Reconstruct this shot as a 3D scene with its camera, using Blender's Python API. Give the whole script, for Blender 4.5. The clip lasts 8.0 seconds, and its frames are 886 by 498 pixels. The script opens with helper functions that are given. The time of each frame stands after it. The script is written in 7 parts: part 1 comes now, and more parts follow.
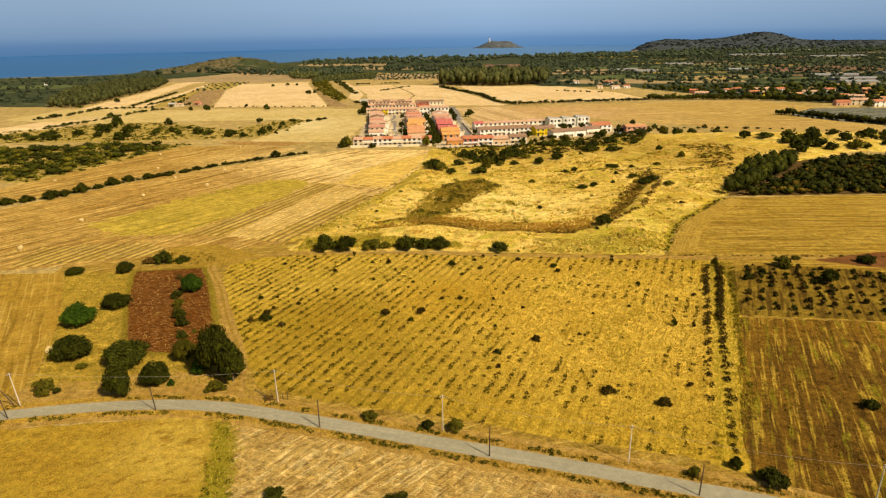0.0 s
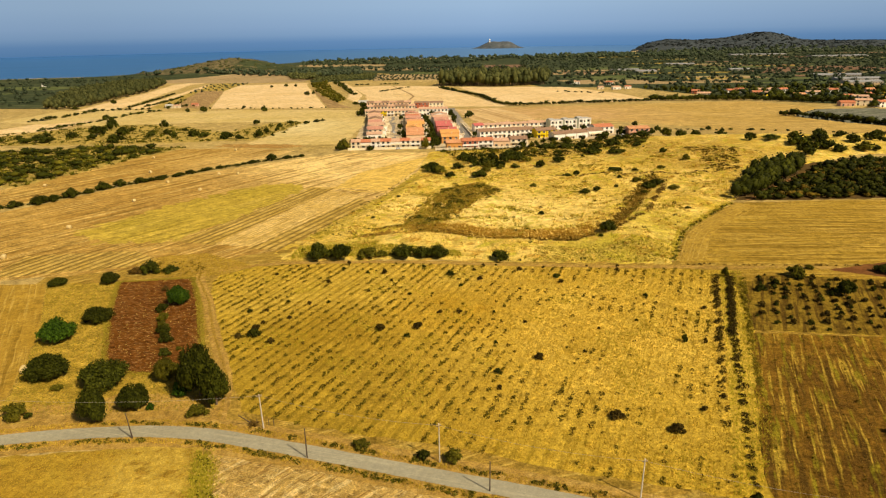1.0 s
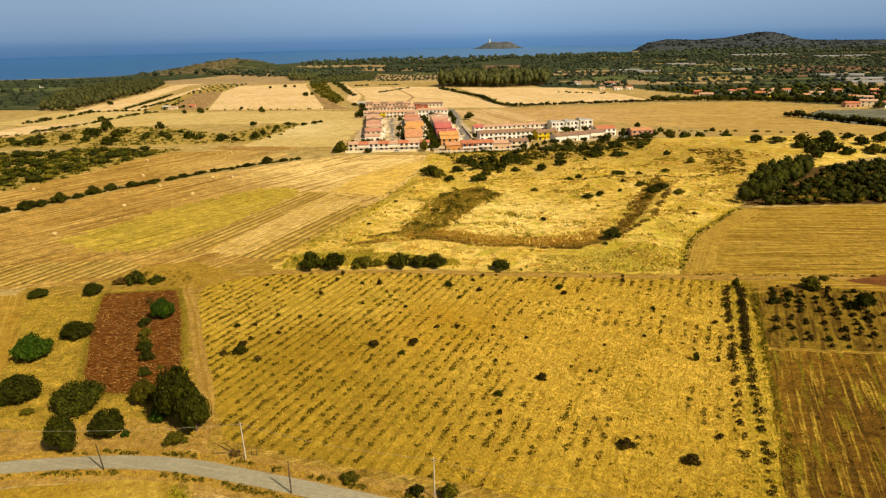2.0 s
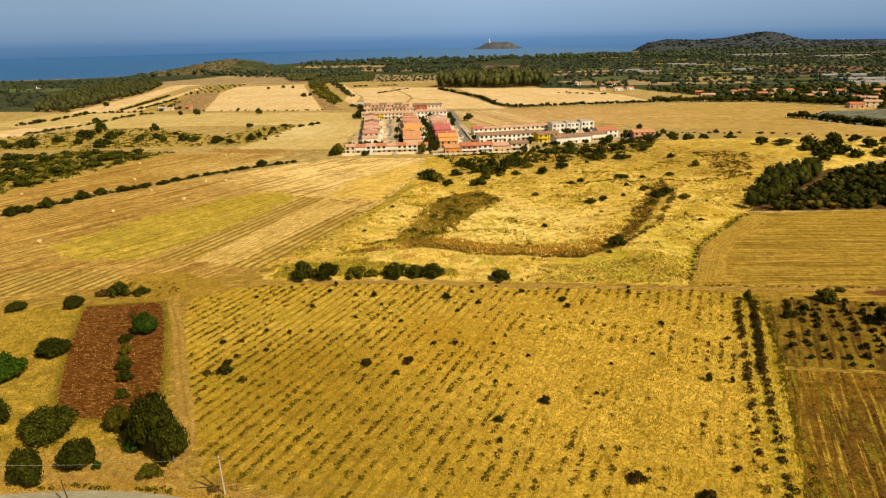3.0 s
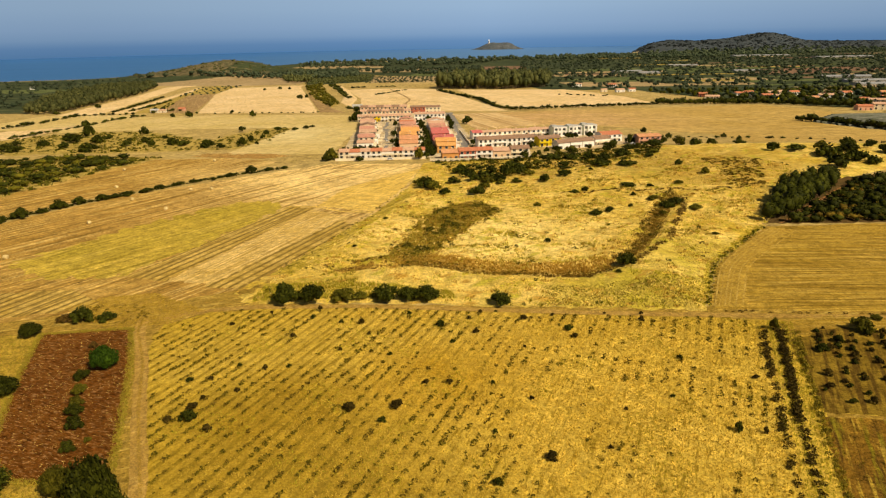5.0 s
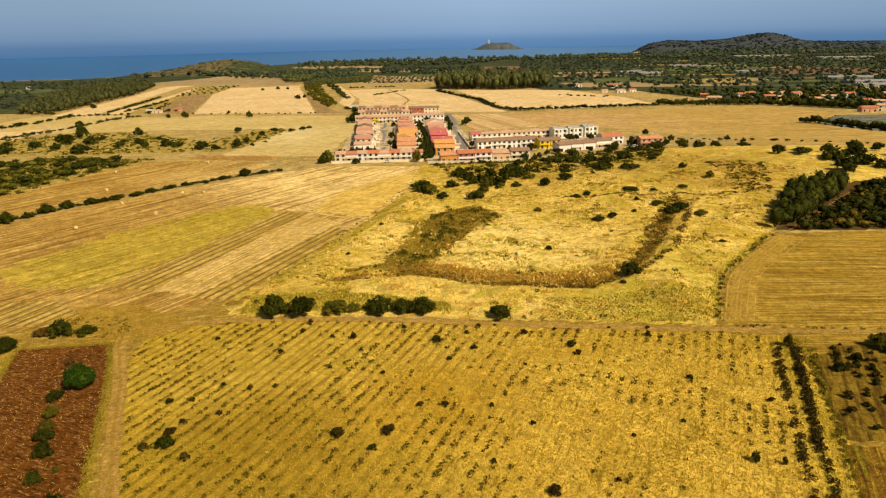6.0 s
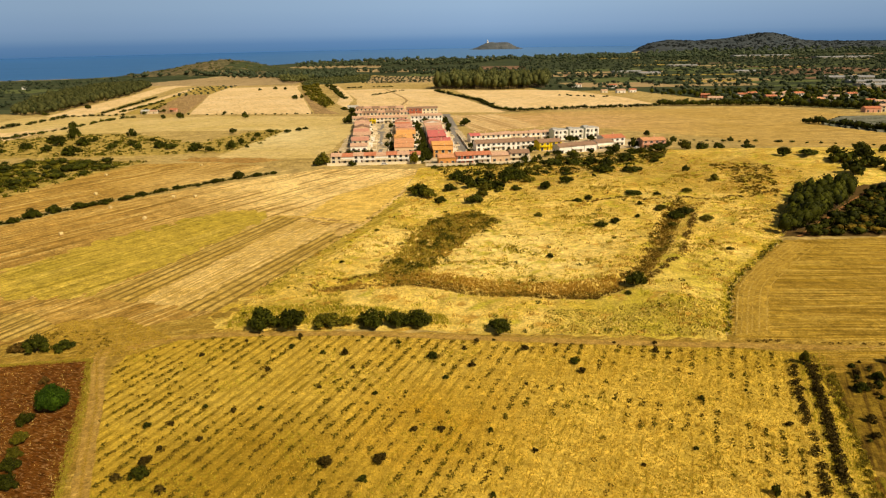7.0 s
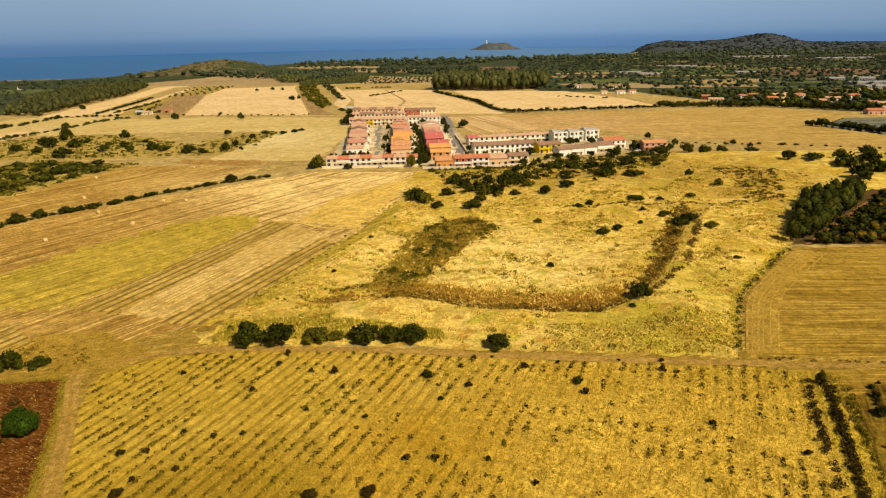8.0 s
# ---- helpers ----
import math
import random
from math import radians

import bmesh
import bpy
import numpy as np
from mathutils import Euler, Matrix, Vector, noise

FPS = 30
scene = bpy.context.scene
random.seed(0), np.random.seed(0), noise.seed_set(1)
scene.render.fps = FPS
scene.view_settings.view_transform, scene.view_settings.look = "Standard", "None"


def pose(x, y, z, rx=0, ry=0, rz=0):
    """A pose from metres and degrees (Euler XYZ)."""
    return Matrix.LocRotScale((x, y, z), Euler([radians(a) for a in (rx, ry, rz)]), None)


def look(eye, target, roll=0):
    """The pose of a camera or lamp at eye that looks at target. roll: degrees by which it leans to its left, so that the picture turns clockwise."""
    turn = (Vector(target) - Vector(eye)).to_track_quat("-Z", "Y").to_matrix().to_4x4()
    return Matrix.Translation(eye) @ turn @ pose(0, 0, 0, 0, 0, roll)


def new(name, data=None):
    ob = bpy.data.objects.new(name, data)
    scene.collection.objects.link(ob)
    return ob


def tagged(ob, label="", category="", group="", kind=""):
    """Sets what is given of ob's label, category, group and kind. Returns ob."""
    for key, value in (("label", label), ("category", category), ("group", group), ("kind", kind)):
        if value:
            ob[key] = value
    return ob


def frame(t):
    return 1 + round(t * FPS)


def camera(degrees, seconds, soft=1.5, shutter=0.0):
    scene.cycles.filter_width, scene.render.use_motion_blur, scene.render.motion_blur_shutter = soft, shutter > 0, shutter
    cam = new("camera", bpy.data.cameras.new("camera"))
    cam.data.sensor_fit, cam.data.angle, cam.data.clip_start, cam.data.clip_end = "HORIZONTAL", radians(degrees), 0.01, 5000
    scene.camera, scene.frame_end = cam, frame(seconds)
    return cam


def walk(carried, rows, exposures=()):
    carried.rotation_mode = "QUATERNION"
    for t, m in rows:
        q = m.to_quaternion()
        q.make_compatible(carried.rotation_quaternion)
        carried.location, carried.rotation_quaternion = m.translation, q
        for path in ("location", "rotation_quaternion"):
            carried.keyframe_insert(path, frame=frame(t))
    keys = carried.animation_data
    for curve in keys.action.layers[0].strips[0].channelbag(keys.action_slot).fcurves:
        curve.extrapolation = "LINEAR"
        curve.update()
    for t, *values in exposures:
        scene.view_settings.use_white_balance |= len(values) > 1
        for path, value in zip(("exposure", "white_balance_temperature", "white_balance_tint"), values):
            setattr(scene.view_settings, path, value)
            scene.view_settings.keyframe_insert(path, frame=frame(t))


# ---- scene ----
cam = camera(69.6, 8.0, 1.22)
PATH = [
    (0, (0.973, -0.731, 70.368), (0.967, 1.163, 69.725), -0.9),
    (0.5, (1.312, 3.684, 70.338), (1.306, 5.578, 69.697), -1.0),
    (1, (1.661, 8.196, 70.321), (1.654, 10.091, 69.679), -1.0),
    (1.5, (2.077, 12.713, 70.28), (2.069, 14.607, 69.639), -1.0),
    (3, (3.23, 26.371, 70.212), (3.222, 28.265, 69.572), -1.1),
    (3.5, (3.546, 30.884, 70.212), (3.538, 32.779, 69.573), -1.1),
    (4, (3.89, 35.325, 70.197), (3.883, 37.22, 69.558), -1.1),
    (4.5, (4.271, 39.764, 70.207), (4.264, 41.66, 69.568), -1.1),
    (6, (5.466, 52.899, 70.229), (5.461, 54.794, 69.59), -1.0),
    (6.5, (5.799, 57.268, 70.236), (5.796, 59.162, 69.596), -1.0),
    (7, (6.136, 61.599, 70.216), (6.134, 63.494, 69.576), -1.0),
    (7.5, (6.5, 65.849, 70.185), (6.5, 67.744, 69.546), -1.0),
    (8, (6.932, 70.095, 70.175), (6.934, 71.99, 69.536), -0.9),
]
walk(cam, [(t, look(eye, target, roll)) for t, eye, target, roll in PATH], [(0, 0.09, 8050, 12), (3.5, 0.0, 8050, 12), (8, -0.02, 8050, 12)])

# ---- world, sun ----
SUN_DIR = Vector((0.52, -0.475, 0.71)).normalized()
world = bpy.data.worlds.new("sky")
scene.world = world
world.use_nodes = True
sky = world.node_tree.nodes.new("ShaderNodeTexSky")
sky.sky_type, sky.sun_disc = "NISHITA", False
sky.sun_elevation = math.asin(SUN_DIR.z)
sky.sun_rotation = math.atan2(SUN_DIR.x, SUN_DIR.y)
sky.dust_density = 1.5
world.node_tree.links.new(sky.outputs[0], world.node_tree.nodes["Background"].inputs[0])
world.node_tree.nodes["Background"].inputs[1].default_value = 0.05
sun_data = bpy.data.lights.new("sun", "SUN")
sun_data.energy, sun_data.angle, sun_data.color = 5.0, radians(0.6), (1.0, 0.92, 0.76)
sun = new("sun", sun_data)
sun.matrix_world = look(SUN_DIR * 300, (0, 0, 0))


# ---- materials ----
def shader(name, rough=0.9, spec=0.2):
    m = bpy.data.materials.new(name)
    m.use_nodes = True
    t = m.node_tree
    b = t.nodes["Principled BSDF"]
    b.inputs["Roughness"].default_value = rough
    b.inputs["Specular IOR Level"].default_value = spec
    return m, t, b


def node(t, kind, **inputs):
    n = t.nodes.new(kind)
    for k, v in inputs.items():
        n.inputs[k].default_value = v
    return n


def noise_at(t, vec, size, detail=4.0, rough=0.6):
    n = node(t, "ShaderNodeTexNoise", Scale=1.0 / size, Detail=detail, Roughness=rough)
    t.links.new(vec, n.inputs["Vector"])
    return n.outputs["Fac"]


def remap(t, fac, lo, hi, a=0.0, b=1.0):
    n = t.nodes.new("ShaderNodeMapRange")
    for i, v in zip((1, 2, 3, 4), (lo, hi, a, b)):
        n.inputs[i].default_value = v
    t.links.new(fac, n.inputs[0])
    return n.outputs[0]


def mixed(t, fac, a, b, how="MIX"):
    n = t.nodes.new("ShaderNodeMix")
    n.data_type, n.blend_type = "RGBA", how
    for sock, v in ((n.inputs[0], fac), (n.inputs[6], a), (n.inputs[7], b)):
        if isinstance(v, tuple):
            sock.default_value = (*v, 1)
        elif isinstance(v, (int, float)):
            sock.default_value = v
        else:
            t.links.new(v, sock)
    return n.outputs[2]


def turned(t, angle, across, along):
    """Position turned so that x runs across lines that head angle degrees to the right of +y."""
    geo = t.nodes.new("ShaderNodeNewGeometry")
    rot = t.nodes.new("ShaderNodeVectorRotate")
    rot.rotation_type = "Z_AXIS"
    rot.inputs["Angle"].default_value = radians(angle)
    t.links.new(geo.outputs["Position"], rot.inputs["Vector"])
    mul = t.nodes.new("ShaderNodeVectorMath")
    mul.operation = "MULTIPLY"
    mul.inputs[1].default_value = (1 / across, 1 / along, 0)
    t.links.new(rot.outputs[0], mul.inputs[0])
    return mul.outputs[0]


def soil(name, a, b, c, big=25.0, mid=5.0, fine=0.7, lines=(), relief=0.25, grain=0.5, drift=(), warp=0.5, rows=None):
    """Ground cover: a and b in large drifts, c in smaller patches, fine grain; lines: (angle, width, length, colour, share)."""
    m, t, bsdf = shader(name, 0.95, 0.04)
    geo = t.nodes.new("ShaderNodeNewGeometry").outputs["Position"]
    col = mixed(t, remap(t, noise_at(t, geo, big), 0.35, 0.65), a, b)
    col = mixed(t, remap(t, noise_at(t, geo, mid, 5), 0.5, 0.72, 0, 0.8), col, c)
    for cx, cy, reach, tint in drift:
        far = t.nodes.new("ShaderNodeVectorMath")
        far.operation = "DISTANCE"
        far.inputs[1].default_value = (cx, cy, 0)
        t.links.new(geo, far.inputs[0])
        near = remap(t, far.outputs["Value"], reach * 0.35, reach, 1, 0)
        patchy = t.nodes.new("ShaderNodeMath")
        patchy.operation = "MULTIPLY"
        t.links.new(near, patchy.inputs[0])
        t.links.new(remap(t, noise_at(t, geo, mid * 2, 4), 0.3, 0.6, 0.35, 1), patchy.inputs[1])
        col = mixed(t, patchy.outputs[0], col, tint)
    for angle, width, length, tint, share in lines:
        bent = t.nodes.new("ShaderNodeVectorMath")
        bent.operation = "MULTIPLY_ADD"
        bent.inputs[1].default_value = (warp * 1.5, 0, 0)
        wob = node(t, "ShaderNodeTexNoise", Scale=0.06, Detail=3.0)
        t.links.new(geo, wob.inputs["Vector"])
        t.links.new(wob.outputs["Color"], bent.inputs[0])
        t.links.new(turned(t, angle, width, length), bent.inputs[2])
        n = noise_at(t, bent.outputs[0], 1.0, 2.0)
        col = mixed(t, remap(t, n, 0.62 - share * 0.25, 0.70 - share * 0.2, 0, 0.85), col, tint)
    if rows:
        angle, gap, start, tint, least, cx, cy, reach = rows
        side = t.nodes.new("ShaderNodeSeparateXYZ")
        t.links.new(turned(t, angle, gap / (2 * math.pi), 1.0), side.inputs[0])
        wave = t.nodes.new("ShaderNodeMath")
        wave.operation = "ADD"
        wave.inputs[1].default_value = start * 2 * math.pi / gap
        t.links.new(side.outputs[0], wave.inputs[0])
        crest = t.nodes.new("ShaderNodeMath")
        crest.operation = "COSINE"
        t.links.new(wave.outputs[0], crest.inputs[0])
        gaps = t.nodes.new("ShaderNodeMath")
        gaps.operation = "MULTIPLY"
        t.links.new(remap(t, crest.outputs[0], 0.1, 0.75), gaps.inputs[0])
        t.links.new(remap(t, noise_at(t, geo, 9.0, 5), 0.38, 0.66, least, 0.85), gaps.inputs[1])
        far = t.nodes.new("ShaderNodeVectorMath")
        far.operation = "DISTANCE"
        far.inputs[1].default_value = (cx, cy, 0)
        t.links.new(geo, far.inputs[0])
        thin = t.nodes.new("ShaderNodeMath")
        thin.operation = "MULTIPLY"
        t.links.new(gaps.outputs[0], thin.inputs[0])
        t.links.new(remap(t, far.outputs["Value"], reach * 0.4, reach, 0.2, 1), thin.inputs[1])
        col = mixed(t, thin.outputs[0], col, tint)
    f = noise_at(t, geo, fine, 6, 0.75)
    tufts = noise_at(t, geo, fine * 4.5, 5, 0.7)
    for g in (remap(t, f, 0.3, 0.7, 1 - grain * 0.7, 1 + grain * 0.5), remap(t, tufts, 0.3, 0.7, 1 - grain * 0.5, 1 + grain * 0.45)):
        grey = t.nodes.new("ShaderNodeCombineXYZ")
        for i in range(3):
            t.links.new(g, grey.inputs[i])
        col = mixed(t, 1.0, col, grey.outputs[0], "MULTIPLY")
    t.links.new(col, bsdf.inputs["Base Color"])
    bump = node(t, "ShaderNodeBump", Strength=0.7, Distance=relief)
    t.links.new(f, bump.inputs["Height"])
    t.links.new(bump.outputs[0], bsdf.inputs["Normal"])
    return m


def leafy(name, a, b, spread=1.0, rough=0.6):
    """Leaves or blades: each one its own shade between a and b, each plant shifted a little."""
    m, t, bsdf = shader(name, rough, 0.04)
    geo = t.nodes.new("ShaderNodeNewGeometry")
    info = t.nodes.new("ShaderNodeObjectInfo")
    col = mixed(t, geo.outputs["Random Per Island"], a, b)
    big = noise_at(t, geo.outputs["Position"], 14.0, 3)
    col = mixed(t, remap(t, big, 0.35, 0.65, 0, 0.5 * spread), col, tuple(0.55 * v + 0.25 * u for v, u in zip(a, b)))
    clump = noise_at(t, geo.outputs["Position"], 0.55, 4, 0.7)
    for g in (remap(t, info.outputs["Random"], 0, 1, 0.75, 1.25), remap(t, clump, 0.3, 0.7, 0.6, 1.35)):
        grey = t.nodes.new("ShaderNodeCombineXYZ")
        for i in range(3):
            t.links.new(g, grey.inputs[i])
        col = mixed(t, 1.0, col, grey.outputs[0], "MULTIPLY")
    t.links.new(col, bsdf.inputs["Base Color"])
    return m


def plain(name, a, b=None, size=1.5, rough=0.85, spec=0.3, vary=0.15, metal=0.0):
    """Paint, plaster, timber and the like: two close shades in stains, each object shifted a little."""
    m, t, bsdf = shader(name, rough, spec)
    bsdf.inputs["Metallic"].default_value = metal
    b = b or tuple(v * 0.75 for v in a)
    geo = t.nodes.new("ShaderNodeNewGeometry").outputs["Position"]
    col = mixed(t, remap(t, noise_at(t, geo, size, 6, 0.7), 0.4, 0.7), a, b)
    info = t.nodes.new("ShaderNodeObjectInfo")
    g = remap(t, info.outputs["Random"], 0, 1, 1 - vary, 1 + vary)
    grey = t.nodes.new("ShaderNodeCombineXYZ")
    for i in range(3):
        t.links.new(g, grey.inputs[i])
    col = mixed(t, 1.0, col, grey.outputs[0], "MULTIPLY")
    t.links.new(col, bsdf.inputs["Base Color"])
    return m


GOLD, STRAW, TAN = (0.50, 0.32, 0.055), (0.60, 0.43, 0.13), (0.46, 0.30, 0.10)
OLIVE, BROWN, RED = (0.20, 0.19, 0.035), (0.22, 0.125, 0.04), (0.20, 0.075, 0.035)

M_GROUND = soil("dry_pasture", (0.49, 0.36, 0.14), (0.41, 0.29, 0.095), (0.30, 0.22, 0.06), 60, 9, 1.6, (), 0.3, 0.8)
M_VINE = soil("dry_grass_field", (0.49, 0.325, 0.036), (0.56, 0.375, 0.048), (0.38, 0.25, 0.024), 18, 5, 0.5, [(23, 0.9, 7, (0.32, 0.215, 0.02), 0.22)], 0.35, 0.65, [(40, 158, 66, (0.75, 0.525, 0.095)), (-5, 196, 46, (0.64, 0.44, 0.08)), (-48, 178, 36, (0.58, 0.405, 0.068)), (-24, 122, 46, (0.37, 0.24, 0.03)), (-42, 146, 26, (0.42, 0.28, 0.034)), (4, 168, 22, (0.50, 0.30, 0.03)), (-28, 154, 24, (0.34, 0.212, 0.022))], 0.5, (23, 2.75, 39.03, (0.20, 0.132, 0.014), 0.28, 44, 146, 74))
M_WILD = soil("rough_pasture_grass", (0.84, 0.62, 0.175), (0.58, 0.395, 0.058), (0.36, 0.27, 0.028), 20, 7, 0.6, [(75, 3.5, 9, (0.52, 0.295, 0.05), 0.2), (60, 5.0, 11, (0.46, 0.39, 0.045), 0.2)], 0.6, 0.75, [(25, 270, 50, (0.90, 0.69, 0.23)), (-22, 285, 26, (0.88, 0.66, 0.21)), (95, 240, 34, (0.56, 0.45, 0.07)), (56, 214, 26, (0.48, 0.385, 0.05)), (122, 384, 26, (0.50, 0.41, 0.065)), (48, 398, 48, (0.38, 0.25, 0.05)), (150, 390, 70, (0.44, 0.285, 0.055)), (100, 425, 50, (0.48, 0.325, 0.085))])
M_STUB = soil("stubble", (0.385, 0.245, 0.034), (0.33, 0.20, 0.026), (0.27, 0.162, 0.021), 30, 6, 0.5, [(-83, 0.55, 45, (0.20, 0.118, 0.016), 0.42), (-83, 0.5, 34, (0.60, 0.41, 0.095), 0.44), (-83, 3.0, 60, (0.23, 0.138, 0.02), 0.25)], 0.25, 0.8, (), 0.6)
M_BIG = soil("mown_field", (0.52, 0.325, 0.082), (0.36, 0.205, 0.044), (0.30, 0.18, 0.034), 34, 8, 0.8, [(33, 2.6, 70, (0.24, 0.135, 0.026), 0.40), (33, 1.2, 60, (0.70, 0.49, 0.16), 0.34)], 0.3, 0.8, [(-35, 410, 140, (0.90, 0.655, 0.27)), (-150, 330, 75, (0.40, 0.23, 0.052))])
M_GREEN = soil("green_regrowth", (0.44, 0.328, 0.046), (0.54, 0.38, 0.062), (0.37, 0.265, 0.033), 20, 5, 0.7, [(33, 1.6, 60, (0.58, 0.42, 0.085), 0.45), (33, 1.0, 60, (0.29, 0.21, 0.024), 0.45)], 0.3, 0.8)
M_CREAM = soil("cream_stubble", (0.70, 0.485, 0.165), (0.58, 0.385, 0.10), (0.46, 0.30, 0.065), 14, 4, 0.5, [(21, 0.8, 50, (0.38, 0.24, 0.05), 0.42), (21, 0.6, 40, (0.80, 0.59, 0.25), 0.3)], 0.3, 0.8, (), 0.2)
M_FURROW = soil("furrowed_stubble", (0.62, 0.43, 0.12), (0.50, 0.33, 0.072), (0.38, 0.245, 0.045), 16, 4, 0.5, [(21, 1.0, 60, (0.28, 0.175, 0.034), 0.42)], 0.3, 0.8, (), 0.25, (21, 3.4, 0.0, (0.15, 0.092, 0.018), 0.62, 0, 0, 1))
# Far straw colour with some haze put in: more blue, less red.
M_PALE = soil("pale_stubble", (0.76, 0.57, 0.31), (0.67, 0.48, 0.23), (0.57, 0.395, 0.17), 60, 14, 1.6, [(-20, 2.0, 60, (0.57, 0.39, 0.17), 0.2)], 0.3, 0.45)
M_PLOUGH = soil("red_ploughed_soil", (0.135, 0.044, 0.007), (0.18, 0.066, 0.011), (0.25, 0.120, 0.03), 9, 0.5, 0.3, [(-66, 0.45, 1.8, (0.36, 0.195, 0.07), 0.26), (-66, 0.6, 3, (0.070, 0.022, 0.004), 0.3)], 0.5, 0.9)
M_BROWNF = soil("brown_stubble", (0.225, 0.115, 0.015), (0.285, 0.158, 0.021), (0.125, 0.060, 0.011), 12, 3, 0.5, [(22, 1.0, 26, (0.095, 0.052, 0.010), 0.42), (22, 1.0, 18, (0.48, 0.325, 0.045), 0.30), (22, 1.5, 12, (0.23, 0.19, 0.016), 0.25)], 0.4, 1.0, [(82, 84, 40, (0.095, 0.046, 0.009)), (84, 122, 22, (0.14, 0.070, 0.012))], 0.5)
M_FGB = soil("bare_hay_ground", (0.58, 0.395, 0.125), (0.48, 0.305, 0.08), (0.35, 0.21, 0.052), 9, 1.6, 0.3, [(40, 1.2, 10, (0.78, 0.59, 0.25), 0.34), (40, 0.6, 6, (0.27, 0.15, 0.04), 0.3), (-60, 0.5, 3, (0.70, 0.51, 0.2), 0.2)], 0.5, 1.0, [(30, 70, 22, (0.30, 0.15, 0.05))], 1.9)
M_FGG = soil("golden_field", (0.44, 0.30, 0.042), (0.36, 0.22, 0.03), (0.25, 0.15, 0.022), 9, 3.2, 0.35, [(60, 1.6, 4, (0.27, 0.155, 0.022), 0.2)], 0.3, 0.7, [(-48, 96, 16, (0.54, 0.385, 0.075))], 1.5)
M_GOLDC = soil("pale_golden_stubble", (0.74, 0.51, 0.135), (0.65, 0.43, 0.095), (0.54, 0.35, 0.07), 20, 5, 0.7, [(25, 1.6, 40, (0.50, 0.32, 0.075), 0.3)], 0.25, 0.7)
M_PLOTG = soil("plot_grass_ground", (0.35, 0.235, 0.034), (0.50, 0.335, 0.058), (0.17, 0.125, 0.016), 6, 2.2, 0.5, (), 0.3, 0.9)
M_LEFT = soil("tan_stubble", (0.37, 0.222, 0.032), (0.44, 0.272, 0.046), (0.29, 0.172, 0.024), 14, 4, 0.6, [(-28, 1.8, 40, (0.26, 0.152, 0.022), 0.4), (-28, 1.0, 30, (0.52, 0.345, 0.075), 0.3)], 0.3, 0.6)
M_REEDG = soil("reed_bed_ground", (0.32, 0.22, 0.035), (0.44, 0.30, 0.05), (0.16, 0.11, 0.016), 8, 2.4, 0.6, (), 0.4, 1.0)
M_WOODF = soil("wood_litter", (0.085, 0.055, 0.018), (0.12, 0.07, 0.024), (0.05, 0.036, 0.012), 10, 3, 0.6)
M_ORCH = soil("orchard_ground", (0.20, 0.125, 0.016), (0.29, 0.19, 0.026), (0.105, 0.056, 0.010), 12, 3, 0.5, [(23, 1.4, 20, (0.085, 0.046, 0.009), 0.62)], 0.35, 0.9)
M_FALLOW = soil("brown_fallow", (0.36, 0.235, 0.105), (0.29, 0.185, 0.075), (0.24, 0.16, 0.062), 50, 12, 1.6, [(-20, 3.0, 90, (0.42, 0.285, 0.13), 0.35)], 0.3, 0.6)
M_HEADLAND = soil("curved_stubble", (0.46, 0.30, 0.055), (0.40, 0.25, 0.04), (0.33, 0.20, 0.03), 14, 4, 0.5, (), 0.25, 0.8)
M_SWATH = soil("straw_swath", (0.56, 0.385, 0.10), (0.46, 0.30, 0.06), (0.34, 0.21, 0.036), 5, 1.2, 0.3, (), 0.2, 0.9)
M_MEADOW = soil("mown_meadow", (0.62, 0.475, 0.21), (0.54, 0.40, 0.145), (0.47, 0.37, 0.12), 60, 14, 1.4, [(12, 2.4, 50, (0.52, 0.385, 0.135), 0.2)], 0.3, 0.5, [(-150, 600, 90, (0.68, 0.56, 0.27))])
M_BANDED = soil("banded_stubble", (0.62, 0.43, 0.20), (0.54, 0.355, 0.15), (0.48, 0.31, 0.12), 40, 9, 1.2, [(-16, 4.5, 400, (0.40, 0.25, 0.10), 0.6), (-16, 3.0, 300, (0.74, 0.56, 0.30), 0.4)], 0.3, 0.5, (), 0.1)
M_TAWNY = soil("tawny_stubble", (0.54, 0.37, 0.122), (0.46, 0.305, 0.084), (0.40, 0.255, 0.068), 50, 10, 1.4, [(80, 2.4, 90, (0.36, 0.23, 0.062), 0.35)], 0.3, 0.7, [(90, 680, 170, (0.58, 0.37, 0.17))])
M_TRACK = soil("bare_track", (0.42, 0.262, 0.066), (0.34, 0.205, 0.046), (0.50, 0.335, 0.10), 8, 1.8, 0.35, (), 0.12, 0.8)
M_JUNC = soil("trampled_grass", (0.40, 0.26, 0.05), (0.30, 0.185, 0.032), (0.21, 0.135, 0.02), 9, 2.6, 0.5, [(70, 1.2, 9, (0.52, 0.36, 0.085), 0.3)], 0.3, 0.9, (), 1.5)
M_ROAD = soil("gravel_road", (0.335, 0.315, 0.225), (0.29, 0.27, 0.19), (0.37, 0.335, 0.225), 9, 1.5, 0.2, [(-75, 0.5, 30, (0.38, 0.35, 0.24), 0.4)], 0.05, 0.3)
M_BANK = soil("brown_bank_grass", (0.25, 0.135, 0.022), (0.37, 0.215, 0.036), (0.14, 0.078, 0.015), 8, 2.2, 0.5, (), 0.3, 0.9)
M_REDBANK = soil("russet_scrub", (0.17, 0.065, 0.022), (0.22, 0.10, 0.03), (0.12, 0.055, 0.022), 10, 2.5, 0.6)
